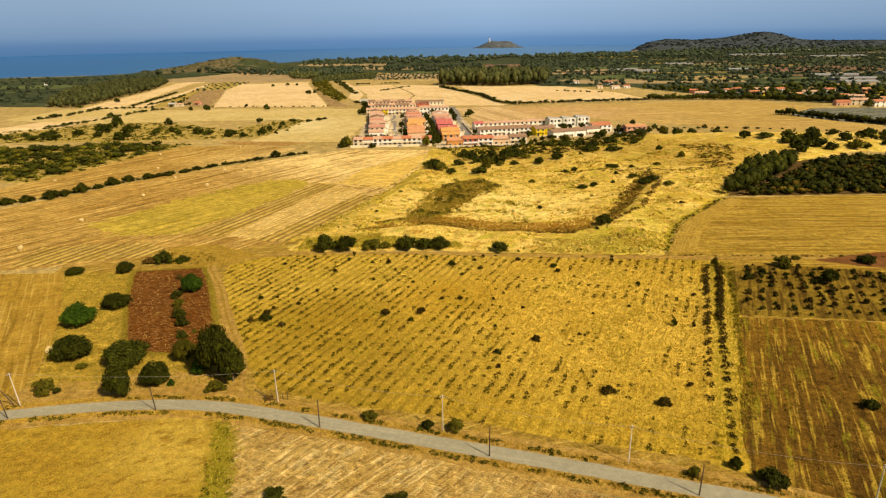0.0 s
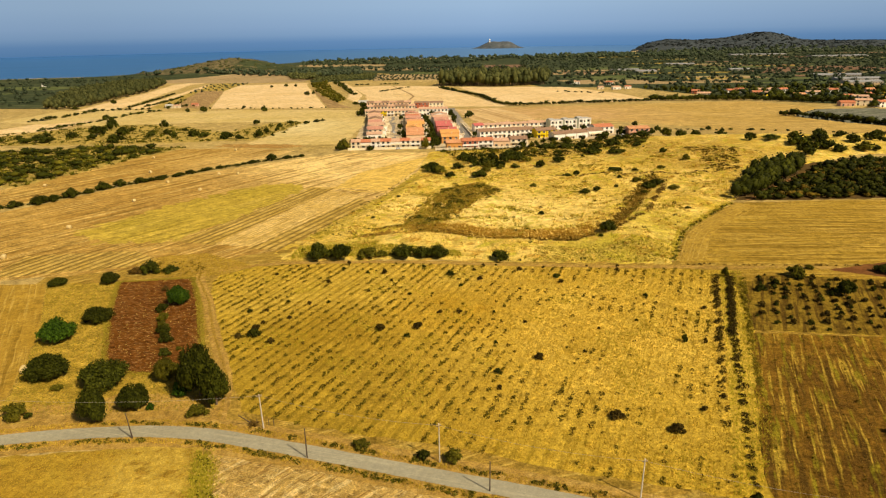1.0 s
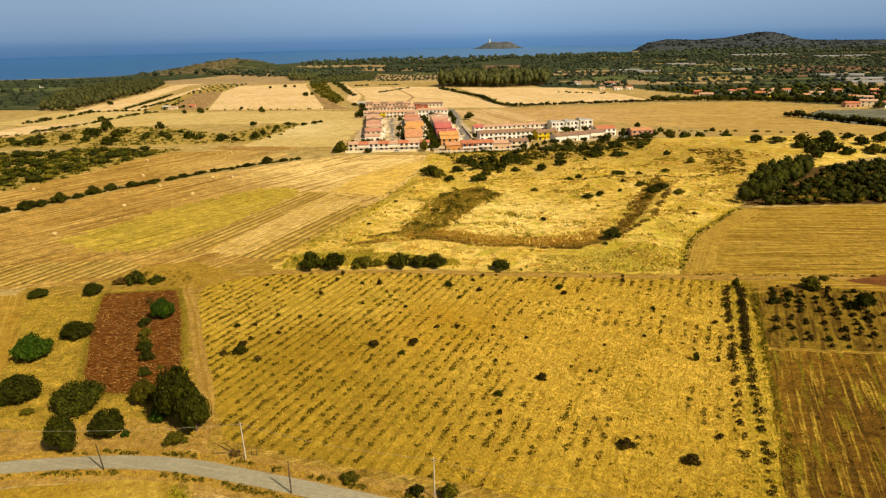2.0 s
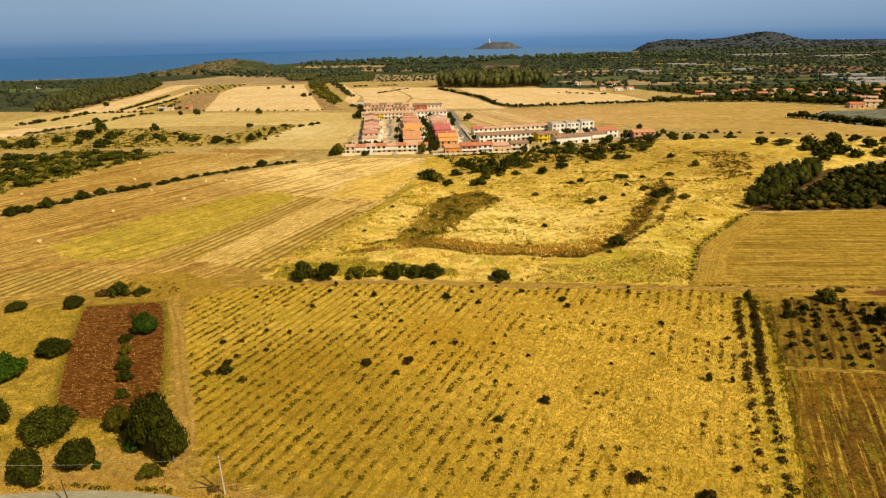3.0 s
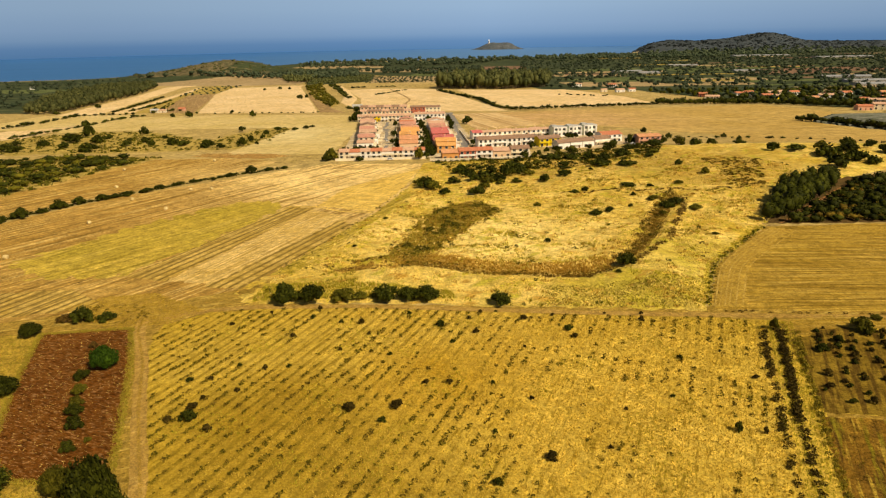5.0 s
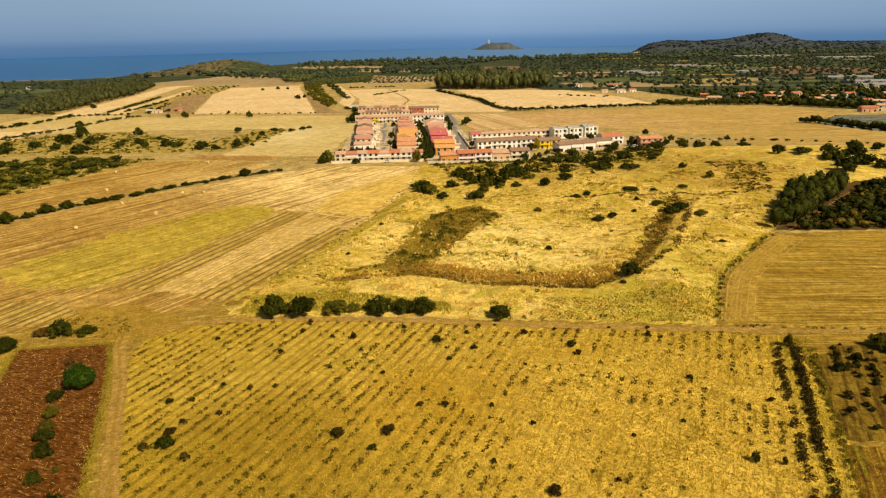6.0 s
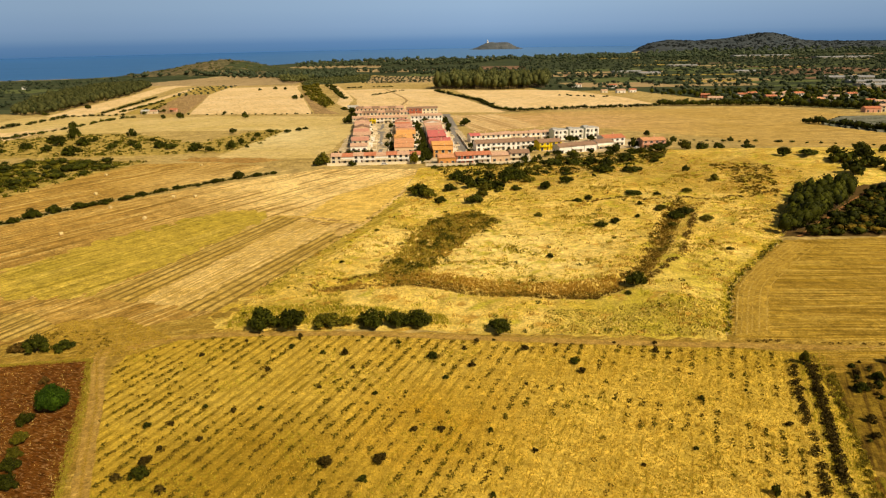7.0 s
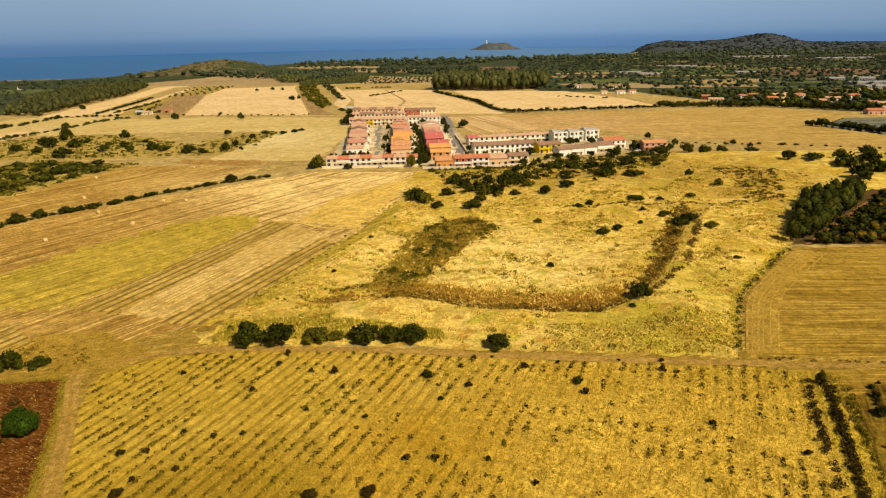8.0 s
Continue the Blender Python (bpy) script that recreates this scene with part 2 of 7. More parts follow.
M_RUSSET = soil("russet_stubble", (0.36, 0.20, 0.055), (0.46, 0.285, 0.085), (0.25, 0.125, 0.034), 22, 6, 1.0, (), 0.4, 0.8)
M_CUT = soil("red_dirt", (0.34, 0.165, 0.06), (0.28, 0.125, 0.045), (0.40, 0.22, 0.08), 8, 2, 0.5, (), 0.2, 0.7)
M_SCRUBG = soil("scrub_ground", (0.36, 0.26, 0.062), (0.46, 0.33, 0.088), (0.20, 0.165, 0.03), 18, 6, 1.0, (), 0.4, 0.8)
M_FARGREEN = soil("far_orchards", (0.040, 0.056, 0.025), (0.068, 0.082, 0.036), (0.027, 0.040, 0.018), 90, 22, 6.0, [(-80, 14, 160, (0.115, 0.12, 0.052), 0.3), (-78, 9, 120, (0.022, 0.031, 0.015), 0.45)], 1.0)
M_FARTAN = soil("far_dry_field", (0.40, 0.29, 0.15), (0.33, 0.24, 0.115), (0.28, 0.20, 0.095), 80, 20, 4.0)
M_LUSH = soil("lush_market_gardens", (0.075, 0.105, 0.035), (0.115, 0.135, 0.045), (0.045, 0.065, 0.022), 50, 14, 4.0, [(-70, 9, 120, (0.16, 0.165, 0.07), 0.35)], 0.6)
M_HILLW = soil("dry_hill_scrub", (0.155, 0.125, 0.062), (0.085, 0.085, 0.042), (0.24, 0.175, 0.095), 40, 12, 4.0, (), 2.0, 0.8)
M_FARRED = soil("far_red_soil", (0.21, 0.125, 0.075), (0.18, 0.10, 0.06), (0.26, 0.17, 0.10), 60, 15, 4.0)
# Haze of distance is put into the headland's ground colours as blue-grey.
M_HILL = soil("hazed_hill_maquis", (0.040, 0.054, 0.062), (0.056, 0.069, 0.076), (0.10, 0.105, 0.10), 70, 16, 5.0, (), 2.0)
# Island rock and scrub, with the far haze painted in as blue-grey.
M_ISLE = soil("hazed_island_rock_and_scrub", (0.068, 0.084, 0.095), (0.105, 0.116, 0.122), (0.048, 0.060, 0.064), 40, 14, 5.0, (), 2.0)
M_GREYF = soil("grey_netted_field", (0.125, 0.13, 0.10), (0.155, 0.16, 0.122), (0.095, 0.102, 0.072), 40, 9, 2.0, [(80, 3.0, 90, (0.08, 0.09, 0.056), 0.5), (80, 2.0, 70, (0.21, 0.21, 0.165), 0.35)], 0.3, 0.6, (), 0.2)
M_TARMAC = soil("village_tarmac", (0.21, 0.195, 0.175), (0.25, 0.23, 0.20), (0.17, 0.16, 0.14), 30, 6, 1.0)
M_YARD = soil("village_yards", (0.62, 0.50, 0.33), (0.48, 0.36, 0.20), (0.20, 0.18, 0.07), 10, 3, 0.8)

L_DARK = leafy("dark_leaves", (0.009, 0.013, 0.002), (0.070, 0.076, 0.008))
L_GREEN = leafy("fresh_leaves", (0.009, 0.026, 0.003), (0.062, 0.122, 0.010))
L_OLIVE = leafy("olive_leaves", (0.036, 0.040, 0.004), (0.150, 0.128, 0.014))
L_DRY = leafy("dry_shrub_leaves", (0.050, 0.028, 0.007), (0.185, 0.112, 0.024))
L_VINE = leafy("vine_leaves", (0.078, 0.062, 0.007), (0.23, 0.172, 0.018))
L_UMBER = leafy("umber_shrub_leaves", (0.020, 0.015, 0.003), (0.088, 0.058, 0.011))
L_STRAW = leafy("straw_blades", (0.53, 0.345, 0.034), (0.77, 0.54, 0.10), 0.8, 0.8)
L_BRONZE = leafy("bronze_blades", (0.30, 0.195, 0.02), (0.56, 0.385, 0.062), 0.8, 0.8)
L_CEREAL = leafy("cereal_stalks", (0.33, 0.21, 0.022), (0.50, 0.335, 0.046), 1.2, 0.8)
# Blue-grey distance haze mixed into the headland scrub's own leaf colours.
L_HILL = leafy("hazed_hill_scrub_leaves", (0.028, 0.038, 0.040), (0.058, 0.070, 0.066))
L_WILD = leafy("pasture_blades", (0.64, 0.455, 0.08), (0.94, 0.73, 0.23), 1.0, 0.8)
L_AMBER = leafy("amber_blades", (0.42, 0.23, 0.028), (0.68, 0.41, 0.075), 0.8, 0.8)
L_LIME = leafy("green_yellow_blades", (0.36, 0.315, 0.026), (0.62, 0.50, 0.062), 0.8, 0.8)
L_TUSS = leafy("tussock_leaves", (0.062, 0.042, 0.006), (0.23, 0.15, 0.019))
L_SEDGE = leafy("sedge_blades", (0.18, 0.15, 0.018), (0.38, 0.295, 0.04), 1.0, 0.8)
L_REED = leafy("brown_reeds", (0.14, 0.08, 0.014), (0.40, 0.25, 0.05), 1.0, 0.8)
L_EUCA = leafy("gum_tree_leaves", (0.036, 0.046, 0.015), (0.110, 0.112, 0.036))
# Leaf green made lighter and bluer: distance haze is part of this colour.
L_FAR = leafy("hazed_far_tree_leaves", (0.030, 0.046, 0.024), (0.078, 0.098, 0.052))
M_BARK = plain("bark", (0.16, 0.11, 0.07), size=0.4)
M_POLEW = plain("dark_timber", (0.10, 0.07, 0.05), size=0.5)
M_POLEC = plain("pale_concrete", (0.60, 0.55, 0.47), size=0.7)
M_WIRE = plain("cable", (0.35, 0.32, 0.27), size=1.0, rough=0.5)
M_HAY = plain("hay", (0.66, 0.52, 0.25), (0.50, 0.36, 0.13), size=0.3)
from mathutils.geometry import delaunay_2d_cdt


# ---- terrain ----
def swell(x, y, cx, cy, rx, ry, h):
    return h * np.exp(-((x - cx) / rx) ** 2 - ((y - cy) / ry) ** 2)


SEA = -31.6


def plain_land(x, y):
    """Height of the land: it falls gently to the sea, with a knoll and the sea bed."""
    x, y = np.asarray(x, float), np.asarray(y, float)
    p = 31 - 0.02 * (y - 110)
    p = p - np.where(x < 0, 1.6 * (1 - np.exp(-(x / 90) ** 2)) * np.exp(-((y - 300) / 160) ** 2), 0)
    z = -31 + np.where(p > 30, p, 4 * np.log1p(np.exp(np.minimum(p, 60) / 4)))
    z = z + swell(x, y, 235, 425, 120, 90, 8) + swell(x, y, 150, 190, 60, 60, 3)
    shore = np.interp(x, (-5000, -1700, -1206, -962, -884, -539, 168, 828, 1110, 1500, 5000),
                      (1300, 1650, 1797, 1863, 2016, 2723, 2929, 3074, 3295, 3650, 3900))
    z = z - 9 * np.clip((y - shore) / 160, 0, 1)
    return z


def land(x, y):
    """The land with its hills at the coast and the island."""
    x, y = np.asarray(x, float), np.asarray(y, float)
    z = plain_land(x, y)
    coast = np.interp(x, (-1000, -900, -817, -738, -657, -594, -533, -488, -427, -365, -250, -150), (0, 3, 9, 17, 34, 41, 34, 23, 13, 8, 3, 0))
    z = z + coast * np.exp(-((y - 1900) / 165) ** 2)
    head = np.interp(x, (840, 916, 994, 1078, 1205, 1310, 1388, 1466, 1536, 1598, 1654, 1709, 1842, 2103, 2500), (0, 22, 40, 51, 46, 50, 59, 72, 80, 69, 51, 40, 35, 31, 26))
    z = z + head * np.exp(-((y - 3200) / 185) ** 2)
    z = z + swell(x, y, 330, 4480, 75, 90, 36) + swell(x, y, 445, 4470, 60, 80, 33) + swell(x, y, 390, 4480, 180, 140, 14)
    return z


def steps(near, far, first, grow):
    """Grid lines that stand denser near zero."""
    out, d = [0.0], first
    while out[-1] < far:
        out.append(out[-1] + d)
        if out[-1] > near:
            d *= grow
    return out


def mesh_of(name, verts, faces):
    """A mesh from arrays of vertices and equal-sided faces."""
    verts, faces = np.asarray(verts, np.float32), np.asarray(faces, np.int32)
    me = bpy.data.meshes.new(name)
    n, k = faces.shape
    me.vertices.add(len(verts))
    me.vertices.foreach_set("co", verts.ravel())
    me.loops.add(n * k)
    me.loops.foreach_set("vertex_index", faces.ravel())
    me.polygons.add(n)
    me.polygons.foreach_set("loop_start", np.arange(0, n * k, k, dtype=np.int32))
    me.update(calc_edges=True)
    return me


def solid(name, me, material, parent=None, label="", kind="", category="", smooth=False):
    me.materials.append(material)
    if smooth:
        me.polygons.foreach_set("use_smooth", [True] * len(me.polygons))
    ob = new(name, me)
    ob.parent = parent
    return tagged(ob, label, category, "", kind)


def grid_sheet(name, xs, ys, height, material, label):
    gx, gy = np.meshgrid(xs, ys)
    v = np.stack((gx, gy, height(gx, gy)), -1).reshape(-1, 3)
    w, h = len(xs), len(ys)
    i = (np.arange(h - 1)[:, None] * w + np.arange(w - 1)[None, :]).ravel()
    return solid(name, mesh_of(name, v, np.stack((i, i + 1, i + w + 1, i + w), -1)), material, None, label, "structure", smooth=True)


right = steps(400, 4900, 8, 1.035)
ahead = steps(700, 4900, 8, 1.03)
grid_sheet("ground", [-v for v in reversed(right[1:])] + right, [-700, -500, -350, -220, -120, -60, -25] + ahead, plain_land, M_GROUND,
           "dry golden pasture sloping gently down to the sea")



def inside(px, py, poly):
    px, py = np.asarray(px), np.asarray(py)
    hit = np.zeros(px.shape, bool)
    for (x0, y0), (x1, y1) in zip(poly, poly[1:] + poly[:1]):
        if y0 != y1:
            hit ^= ((y0 > py) != (y1 > py)) & (px < (x1 - x0) * (py - y0) / (y1 - y0) + x0)
    return hit


def rim_distance(xy, poly, closed=True):
    """How far each place is from a line of corners."""
    out = np.full(len(xy), 1e9)
    for (x0, y0), (x1, y1) in zip(poly, poly[1:] + (poly[:1] if closed else [])):
        d = np.array((x1 - x0, y1 - y0))
        s = (((xy - (x0, y0)) @ d) / (d @ d)).clip(0, 1)
        out = np.minimum(out, np.linalg.norm(xy - (x0, y0) - s[:, None] * d, axis=1))
    return out


LATTICE = np.random.default_rng(99).uniform(-1, 1, (256, 256))


def rolling(x, y, size):
    """Smooth random swells of that size, between -1 and 1."""
    u, v = x / size + 100, y / size + 100
    i, j = np.floor(u).astype(int), np.floor(v).astype(int)
    s, t = u - i, v - j
    s, t = s * s * (3 - 2 * s), t * t * (3 - 2 * t)
    at = lambda p, q: LATTICE[(i + p) % 256, (j + q) % 256]
    return (at(0, 0) * (1 - s) + at(1, 0) * s) * (1 - t) + (at(0, 1) * (1 - s) + at(1, 1) * s) * t


PASTURE = [(-52, 212), (-16, 211.5), (18.8, 207.4), (74.4, 200.4), (90, 236), (129, 283), (175, 340), (240, 372), (330, 372), (330, 440), (208, 452), (150, 470), (90, 455), (40, 446), (-8, 443),
           (-14.2, 367.3), (-26.6, 314.6), (-37.3, 285.3), (-50.4, 243.2), (-60, 222)]
DITCH_LINE = [(-30, 240), (-0.7, 240.6), (14.6, 234.3), (31.7, 231.8), (48.7, 230.5), (60, 238), (72.6, 254.2), (90.1, 290.5), (106.1, 322.4), (113.4, 334.3)]


def surface(x, y):
    """The land with the uneven rough pasture and its dry ditch on it."""
    x, y = np.atleast_1d(np.asarray(x, float)), np.atleast_1d(np.asarray(y, float))
    z = land(x, y)
    box_in = (x > -62) & (x < 332) & (y > 198) & (y < 472)
    k = np.nonzero(box_in)[0]
    k = k[inside(x[k], y[k], PASTURE)] if len(k) else k
    if len(k):
        p = np.stack((x[k], y[k]), -1)
        bump = 1.5 + 0.95 * rolling(p[:, 0], p[:, 1], 24) + 0.62 * rolling(p[:, 0], p[:, 1], 9) + 0.3 * rolling(p[:, 0], p[:, 1], 4)
        bump = bump - 1.3 * np.exp(-(rim_distance(p, DITCH_LINE, False) / 3.2) ** 2) + 0.6 * np.exp(-((rim_distance(p, DITCH_LINE, False) - 6) / 3) ** 2)
        z[k] += (rim_distance(p, PASTURE) / 12).clip(0, 1) * bump.clip(0.1, 9)
    return z


def scatter(poly, count, seed=0):
    """count random places inside a polygon."""
    r = np.random.default_rng(seed + 11)
    p = np.array(poly)
    lo, hi = p.min(0), p.max(0)
    out = np.zeros((0, 2))
    while len(out) < count:
        q = r.uniform(lo, hi, (count * 2, 2))
        out = np.concatenate((out, q[inside(q[:, 0], q[:, 1], poly)]))
    return out[:count]


def area(poly):
    return abs(sum(x0 * y1 - x1 * y0 for (x0, y0), (x1, y1) in zip(poly, poly[1:] + poly[:1]))) / 2


def field(name, poly, material, label, lift=0.06, ragged=0.8, step=None, relief=0.0, kind="structure", category="", foot=None):
    """A piece of ground cover laid over the land, with uneven edges."""
    step = step or max(2.0, math.sqrt(area(poly) / 2500))
    r = random.Random(len(name) + int(poly[0][0]))
    rim = []
    for (x0, y0), (x1, y1) in zip(poly, poly[1:] + poly[:1]):
        n = max(1, int(math.hypot(x1 - x0, y1 - y0) / step))
        for i in range(n):
            j = ragged if i else 0.0
            rim.append(Vector((x0 + (x1 - x0) * i / n + r.uniform(-j, j), y0 + (y1 - y0) * i / n + r.uniform(-j, j))))
    xs, ys = [p[0] for p in poly], [p[1] for p in poly]
    gx, gy = np.meshgrid(np.arange(min(xs), max(xs), step), np.arange(min(ys), max(ys), step))
    ok = inside(gx, gy, poly)
    pts = rim + [Vector((x + r.uniform(-0.3, 0.3) * step, y + r.uniform(-0.3, 0.3) * step)) for x, y in zip(gx[ok], gy[ok])]
    n = len(rim)
    co, _, tris, _, _, _ = delaunay_2d_cdt(pts, [(i, (i + 1) % n) for i in range(n)], [], 1, 0.01)
    xy = np.array([tuple(c) for c in co])
    z = surface(xy[:, 0], xy[:, 1]) + lift
    if relief or foot is not None:
        edge = np.full(len(xy), 1e9)
        for (x0, y0), (x1, y1) in zip(poly, poly[1:] + poly[:1]):
            d = np.array((x1 - x0, y1 - y0))
            s = (((xy - (x0, y0)) @ d) / (d @ d)).clip(0, 1)
            edge = np.minimum(edge, np.linalg.norm(xy - (x0, y0) - s[:, None] * d, axis=1))
        z += (edge / (4 * step)).clip(0, 1) * np.array([relief * (0.5 + noise.fractal((x / 19, y / 13, 0), 1.0, 2.0, 4)) for x, y in xy]).clip(0, 9)
        if foot is not None:
            z = np.where(edge < 0.6 * step, np.minimum(plain_land(xy[:, 0], xy[:, 1]), z) - foot, z)
    elif lift > 0.1 and len(pts) > 1.6 * n:
        z[:n] -= lift - 0.02
    return solid(name, mesh_of(name, np.column_stack((xy, z)), np.array([t[:3] for t in tris])), material, None, label, kind, category, smooth=True)


def band(line, width):
    """The outline of a strip of that width along a line."""
    left, rgt = [], []
    for i, (x, y) in enumerate(line):
        (x0, y0), (x1, y1) = line[max(0, i - 1)], line[min(len(line) - 1, i + 1)]
        d = math.hypot(x1 - x0, y1 - y0)
        nx, ny = -(y1 - y0) / d * width / 2, (x1 - x0) / d * width / 2
        left.append((x + nx, y + ny))
        rgt.append((x - nx, y - ny))
    return left + rgt[::-1]


def curve_points(line, step=4.0):
    """A line of few corners rounded off into many short steps."""
    p = np.array(line, float)
    s = np.concatenate(([0], np.cumsum(np.hypot(*np.diff(p, axis=0).T))))
    q = np.linspace(0, s[-1], max(3, int(s[-1] / step)))
    x, y = np.interp(q, s, p[:, 0]), np.interp(q, s, p[:, 1])
    for _ in range(3):
        x[1:-1], y[1:-1] = (x[:-2] + 2 * x[1:-1] + x[2:]) / 4, (y[:-2] + 2 * y[1:-1] + y[2:]) / 4
    return list(zip(x.tolist(), y.tolist()))

# ---- sea and sky at the edge of the view ----
m_sea, t_sea, b_sea = shader("sea_water", 0.45, 0.1)
geo = t_sea.nodes.new("ShaderNodeNewGeometry").outputs["Position"]
near_far = noise_at(t_sea, turned(t_sea, 80, 90, 900), 1.0, 4)


def off_middle(t, pos, middle):
    """How far a place lies to either side of the given middle x."""
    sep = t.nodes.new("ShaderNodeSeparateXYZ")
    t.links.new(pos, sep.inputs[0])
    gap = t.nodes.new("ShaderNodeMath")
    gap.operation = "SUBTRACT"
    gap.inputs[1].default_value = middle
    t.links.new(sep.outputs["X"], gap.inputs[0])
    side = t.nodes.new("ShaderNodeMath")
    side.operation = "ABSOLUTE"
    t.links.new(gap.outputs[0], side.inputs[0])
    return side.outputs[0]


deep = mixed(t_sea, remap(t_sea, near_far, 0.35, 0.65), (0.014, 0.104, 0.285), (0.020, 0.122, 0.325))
# Haze and glint painted into the water colour: paler towards x = 450.
t_sea.links.new(mixed(t_sea, remap(t_sea, off_middle(t_sea, geo, 450), 150, 1700, 0.75, 0), deep, (0.075, 0.185, 0.36)), b_sea.inputs["Base Color"])
waves = node(t_sea, "ShaderNodeBump", Strength=0.4, Distance=0.5)
t_sea.links.new(noise_at(t_sea, geo, 5.0, 5), waves.inputs["Height"])
t_sea.links.new(waves.outputs[0], b_sea.inputs["Normal"])
angles = np.linspace(0, 2 * math.pi, 97)[:-1]
ring = np.stack((4900 * np.cos(angles), 4900 * np.sin(angles), np.full(96, SEA)), -1)
sea_mesh = mesh_of("sea", np.concatenate((ring, [(0, 0, SEA)])), np.array([(i, (i + 1) % 96, 96) for i in range(96)]))
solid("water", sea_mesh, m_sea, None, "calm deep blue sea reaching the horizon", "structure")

m_back = bpy.data.materials.new("sea_haze_and_sky")
m_back.use_nodes = True
tb = m_back.node_tree
tb.nodes.remove(tb.nodes["Principled BSDF"])
# The wall glows to stand for far sea, haze and sky.
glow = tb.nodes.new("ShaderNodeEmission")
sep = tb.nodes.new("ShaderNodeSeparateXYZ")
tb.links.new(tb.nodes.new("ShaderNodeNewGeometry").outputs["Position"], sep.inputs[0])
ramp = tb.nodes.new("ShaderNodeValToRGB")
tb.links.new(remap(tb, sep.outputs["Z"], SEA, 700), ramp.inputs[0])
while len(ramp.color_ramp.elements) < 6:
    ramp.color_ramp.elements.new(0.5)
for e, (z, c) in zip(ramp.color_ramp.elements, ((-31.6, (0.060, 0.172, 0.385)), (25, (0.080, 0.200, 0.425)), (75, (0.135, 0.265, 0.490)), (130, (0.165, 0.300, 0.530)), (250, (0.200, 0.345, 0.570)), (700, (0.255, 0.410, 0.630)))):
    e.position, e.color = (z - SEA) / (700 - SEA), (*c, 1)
# Stronger glow near x = 350 imitates the brighter haze there.
tb.links.new(remap(tb, off_middle(tb, tb.nodes.new("ShaderNodeNewGeometry").outputs["Position"], 350), 0, 2600, 1.34, 1.08), glow.inputs[1])
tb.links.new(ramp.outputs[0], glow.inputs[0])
tb.links.new(glow.outputs[0], tb.nodes["Material Output"].inputs[0])
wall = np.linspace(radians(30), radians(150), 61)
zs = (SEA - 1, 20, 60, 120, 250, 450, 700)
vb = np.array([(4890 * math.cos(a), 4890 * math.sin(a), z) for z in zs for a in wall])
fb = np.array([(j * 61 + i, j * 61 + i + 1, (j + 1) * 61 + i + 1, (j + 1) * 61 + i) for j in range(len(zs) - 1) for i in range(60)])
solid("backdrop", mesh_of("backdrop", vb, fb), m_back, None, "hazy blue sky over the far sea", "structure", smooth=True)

# ---- fields near the road ----
ROAD = curve_points([(-190, 92), (-130, 101), (-88, 108.2), (-73.5, 110.8), (-58.5, 111.7), (-45.5, 110.8), (-29.5, 106.1), (-15.2, 101.5), (-5, 98.2),
                     (24, 89), (43, 82.6), (75, 71.5), (120, 56)])
VINE = [(-39.5, 118), (-62.0, 168.9), (-71.0, 192.4), (-70.9, 199.5), (-60.9, 207.6), (-44.4, 208.9), (-16.4, 207.6), (18.8, 203.0), (74.4, 196.0), (86.1, 193),
        (65.1, 137.4), (46.6, 90.6), (22.8, 97.4), (-2.6, 106.2), (-25.3, 112)]
field("grass_margin", [(-128, 106), (-60, 113), (0, 98), (60, 75), (130, 50), (172, 150), (140, 196), (75, 203), (-60, 214), (-128, 206)], M_JUNC, "dry trampled grass along field edges", 0.03, 0.5, 4)
field("field", [(84, 193.5), (95, 191.5), (78, 151), (69, 131), (55, 96), (51, 86.5), (45.5, 90), (64.5, 137.4)], M_VINE, "dry grass between rows of old vines", 0.045, 0.4)
field("bare_ground", [(-82, 212), (-63, 208), (-50, 211.5), (-46, 222), (-50, 242), (-66, 234), (-76, 227)], M_JUNC, "trampled dry grass at a field corner", 0.045, 1.0, 2)
field("field", VINE, M_VINE, "dry golden field with faint rows of young vines", 0.05, 0.5, 2.5)
field("verge", band(ROAD, 11), M_TRACK, "bare dusty verge along the gravel road", 0.04, 0.8, 2.5)
field("road", band(ROAD, 3.7), M_ROAD, "grey gravel country road", 0.10, 0.12, 1.5)
field("field", [(-140, 106), (-84.0, 103.6), (-60, 106), (-43.0, 106.3), (-39.2, 97.1), (-36.5, 83.0), (-33, 60), (-34, 20), (-150, 20)], M_FGG, "smooth deep golden cereal field", 0.07, 0.5, 2.5)
field("field", [(-43.0, 105.8), (-39.3, 101.5), (-34.6, 83.0), (-31, 60), (-31, 20), (-36, 20), (-38, 83)], M_WILD, "strip of tall pale grass between two fields", 0.12, 0.6, 2)
field("field", [(-41.0, 103.6), (-22, 98.8), (-8.4, 94.0), (19.9, 84.4), (40, 77.5), (75, 66), (120, 50), (120, 20), (-36, 20), (-37.5, 83.0)], M_FGB, "mown brown ground with pale swaths of hay", 0.08, 0.5, 2.5)
field("field", [(-101.6, 195.4), (-78.9, 197.9), (-69, 176), (-59, 150), (-54, 137), (-60.3, 133.3), (-70.4, 134.6), (-78.9, 141.7), (-90.3, 166.2)], M_PLOUGH,
      "reddish brown ploughed plot", 0.08, 0.45, 1.0)
field("field", [(-220, 196), (-145.1, 195.4), (-124.5, 195.3), (-104.1, 158.7), (-92.5, 129.1), (-89.0, 117), (-130, 110), (-220, 100)], M_LEFT, "pale mown stubble field", 0.06, 0.5)
field("field", [(-124, 195), (-102, 195), (-91, 166), (-80, 141), (-71, 134), (-54, 136), (-45, 119), (-88, 117), (-92, 129), (-104, 158)], M_PLOTG, "rough grass round a ploughed plot", 0.05, 0.5)
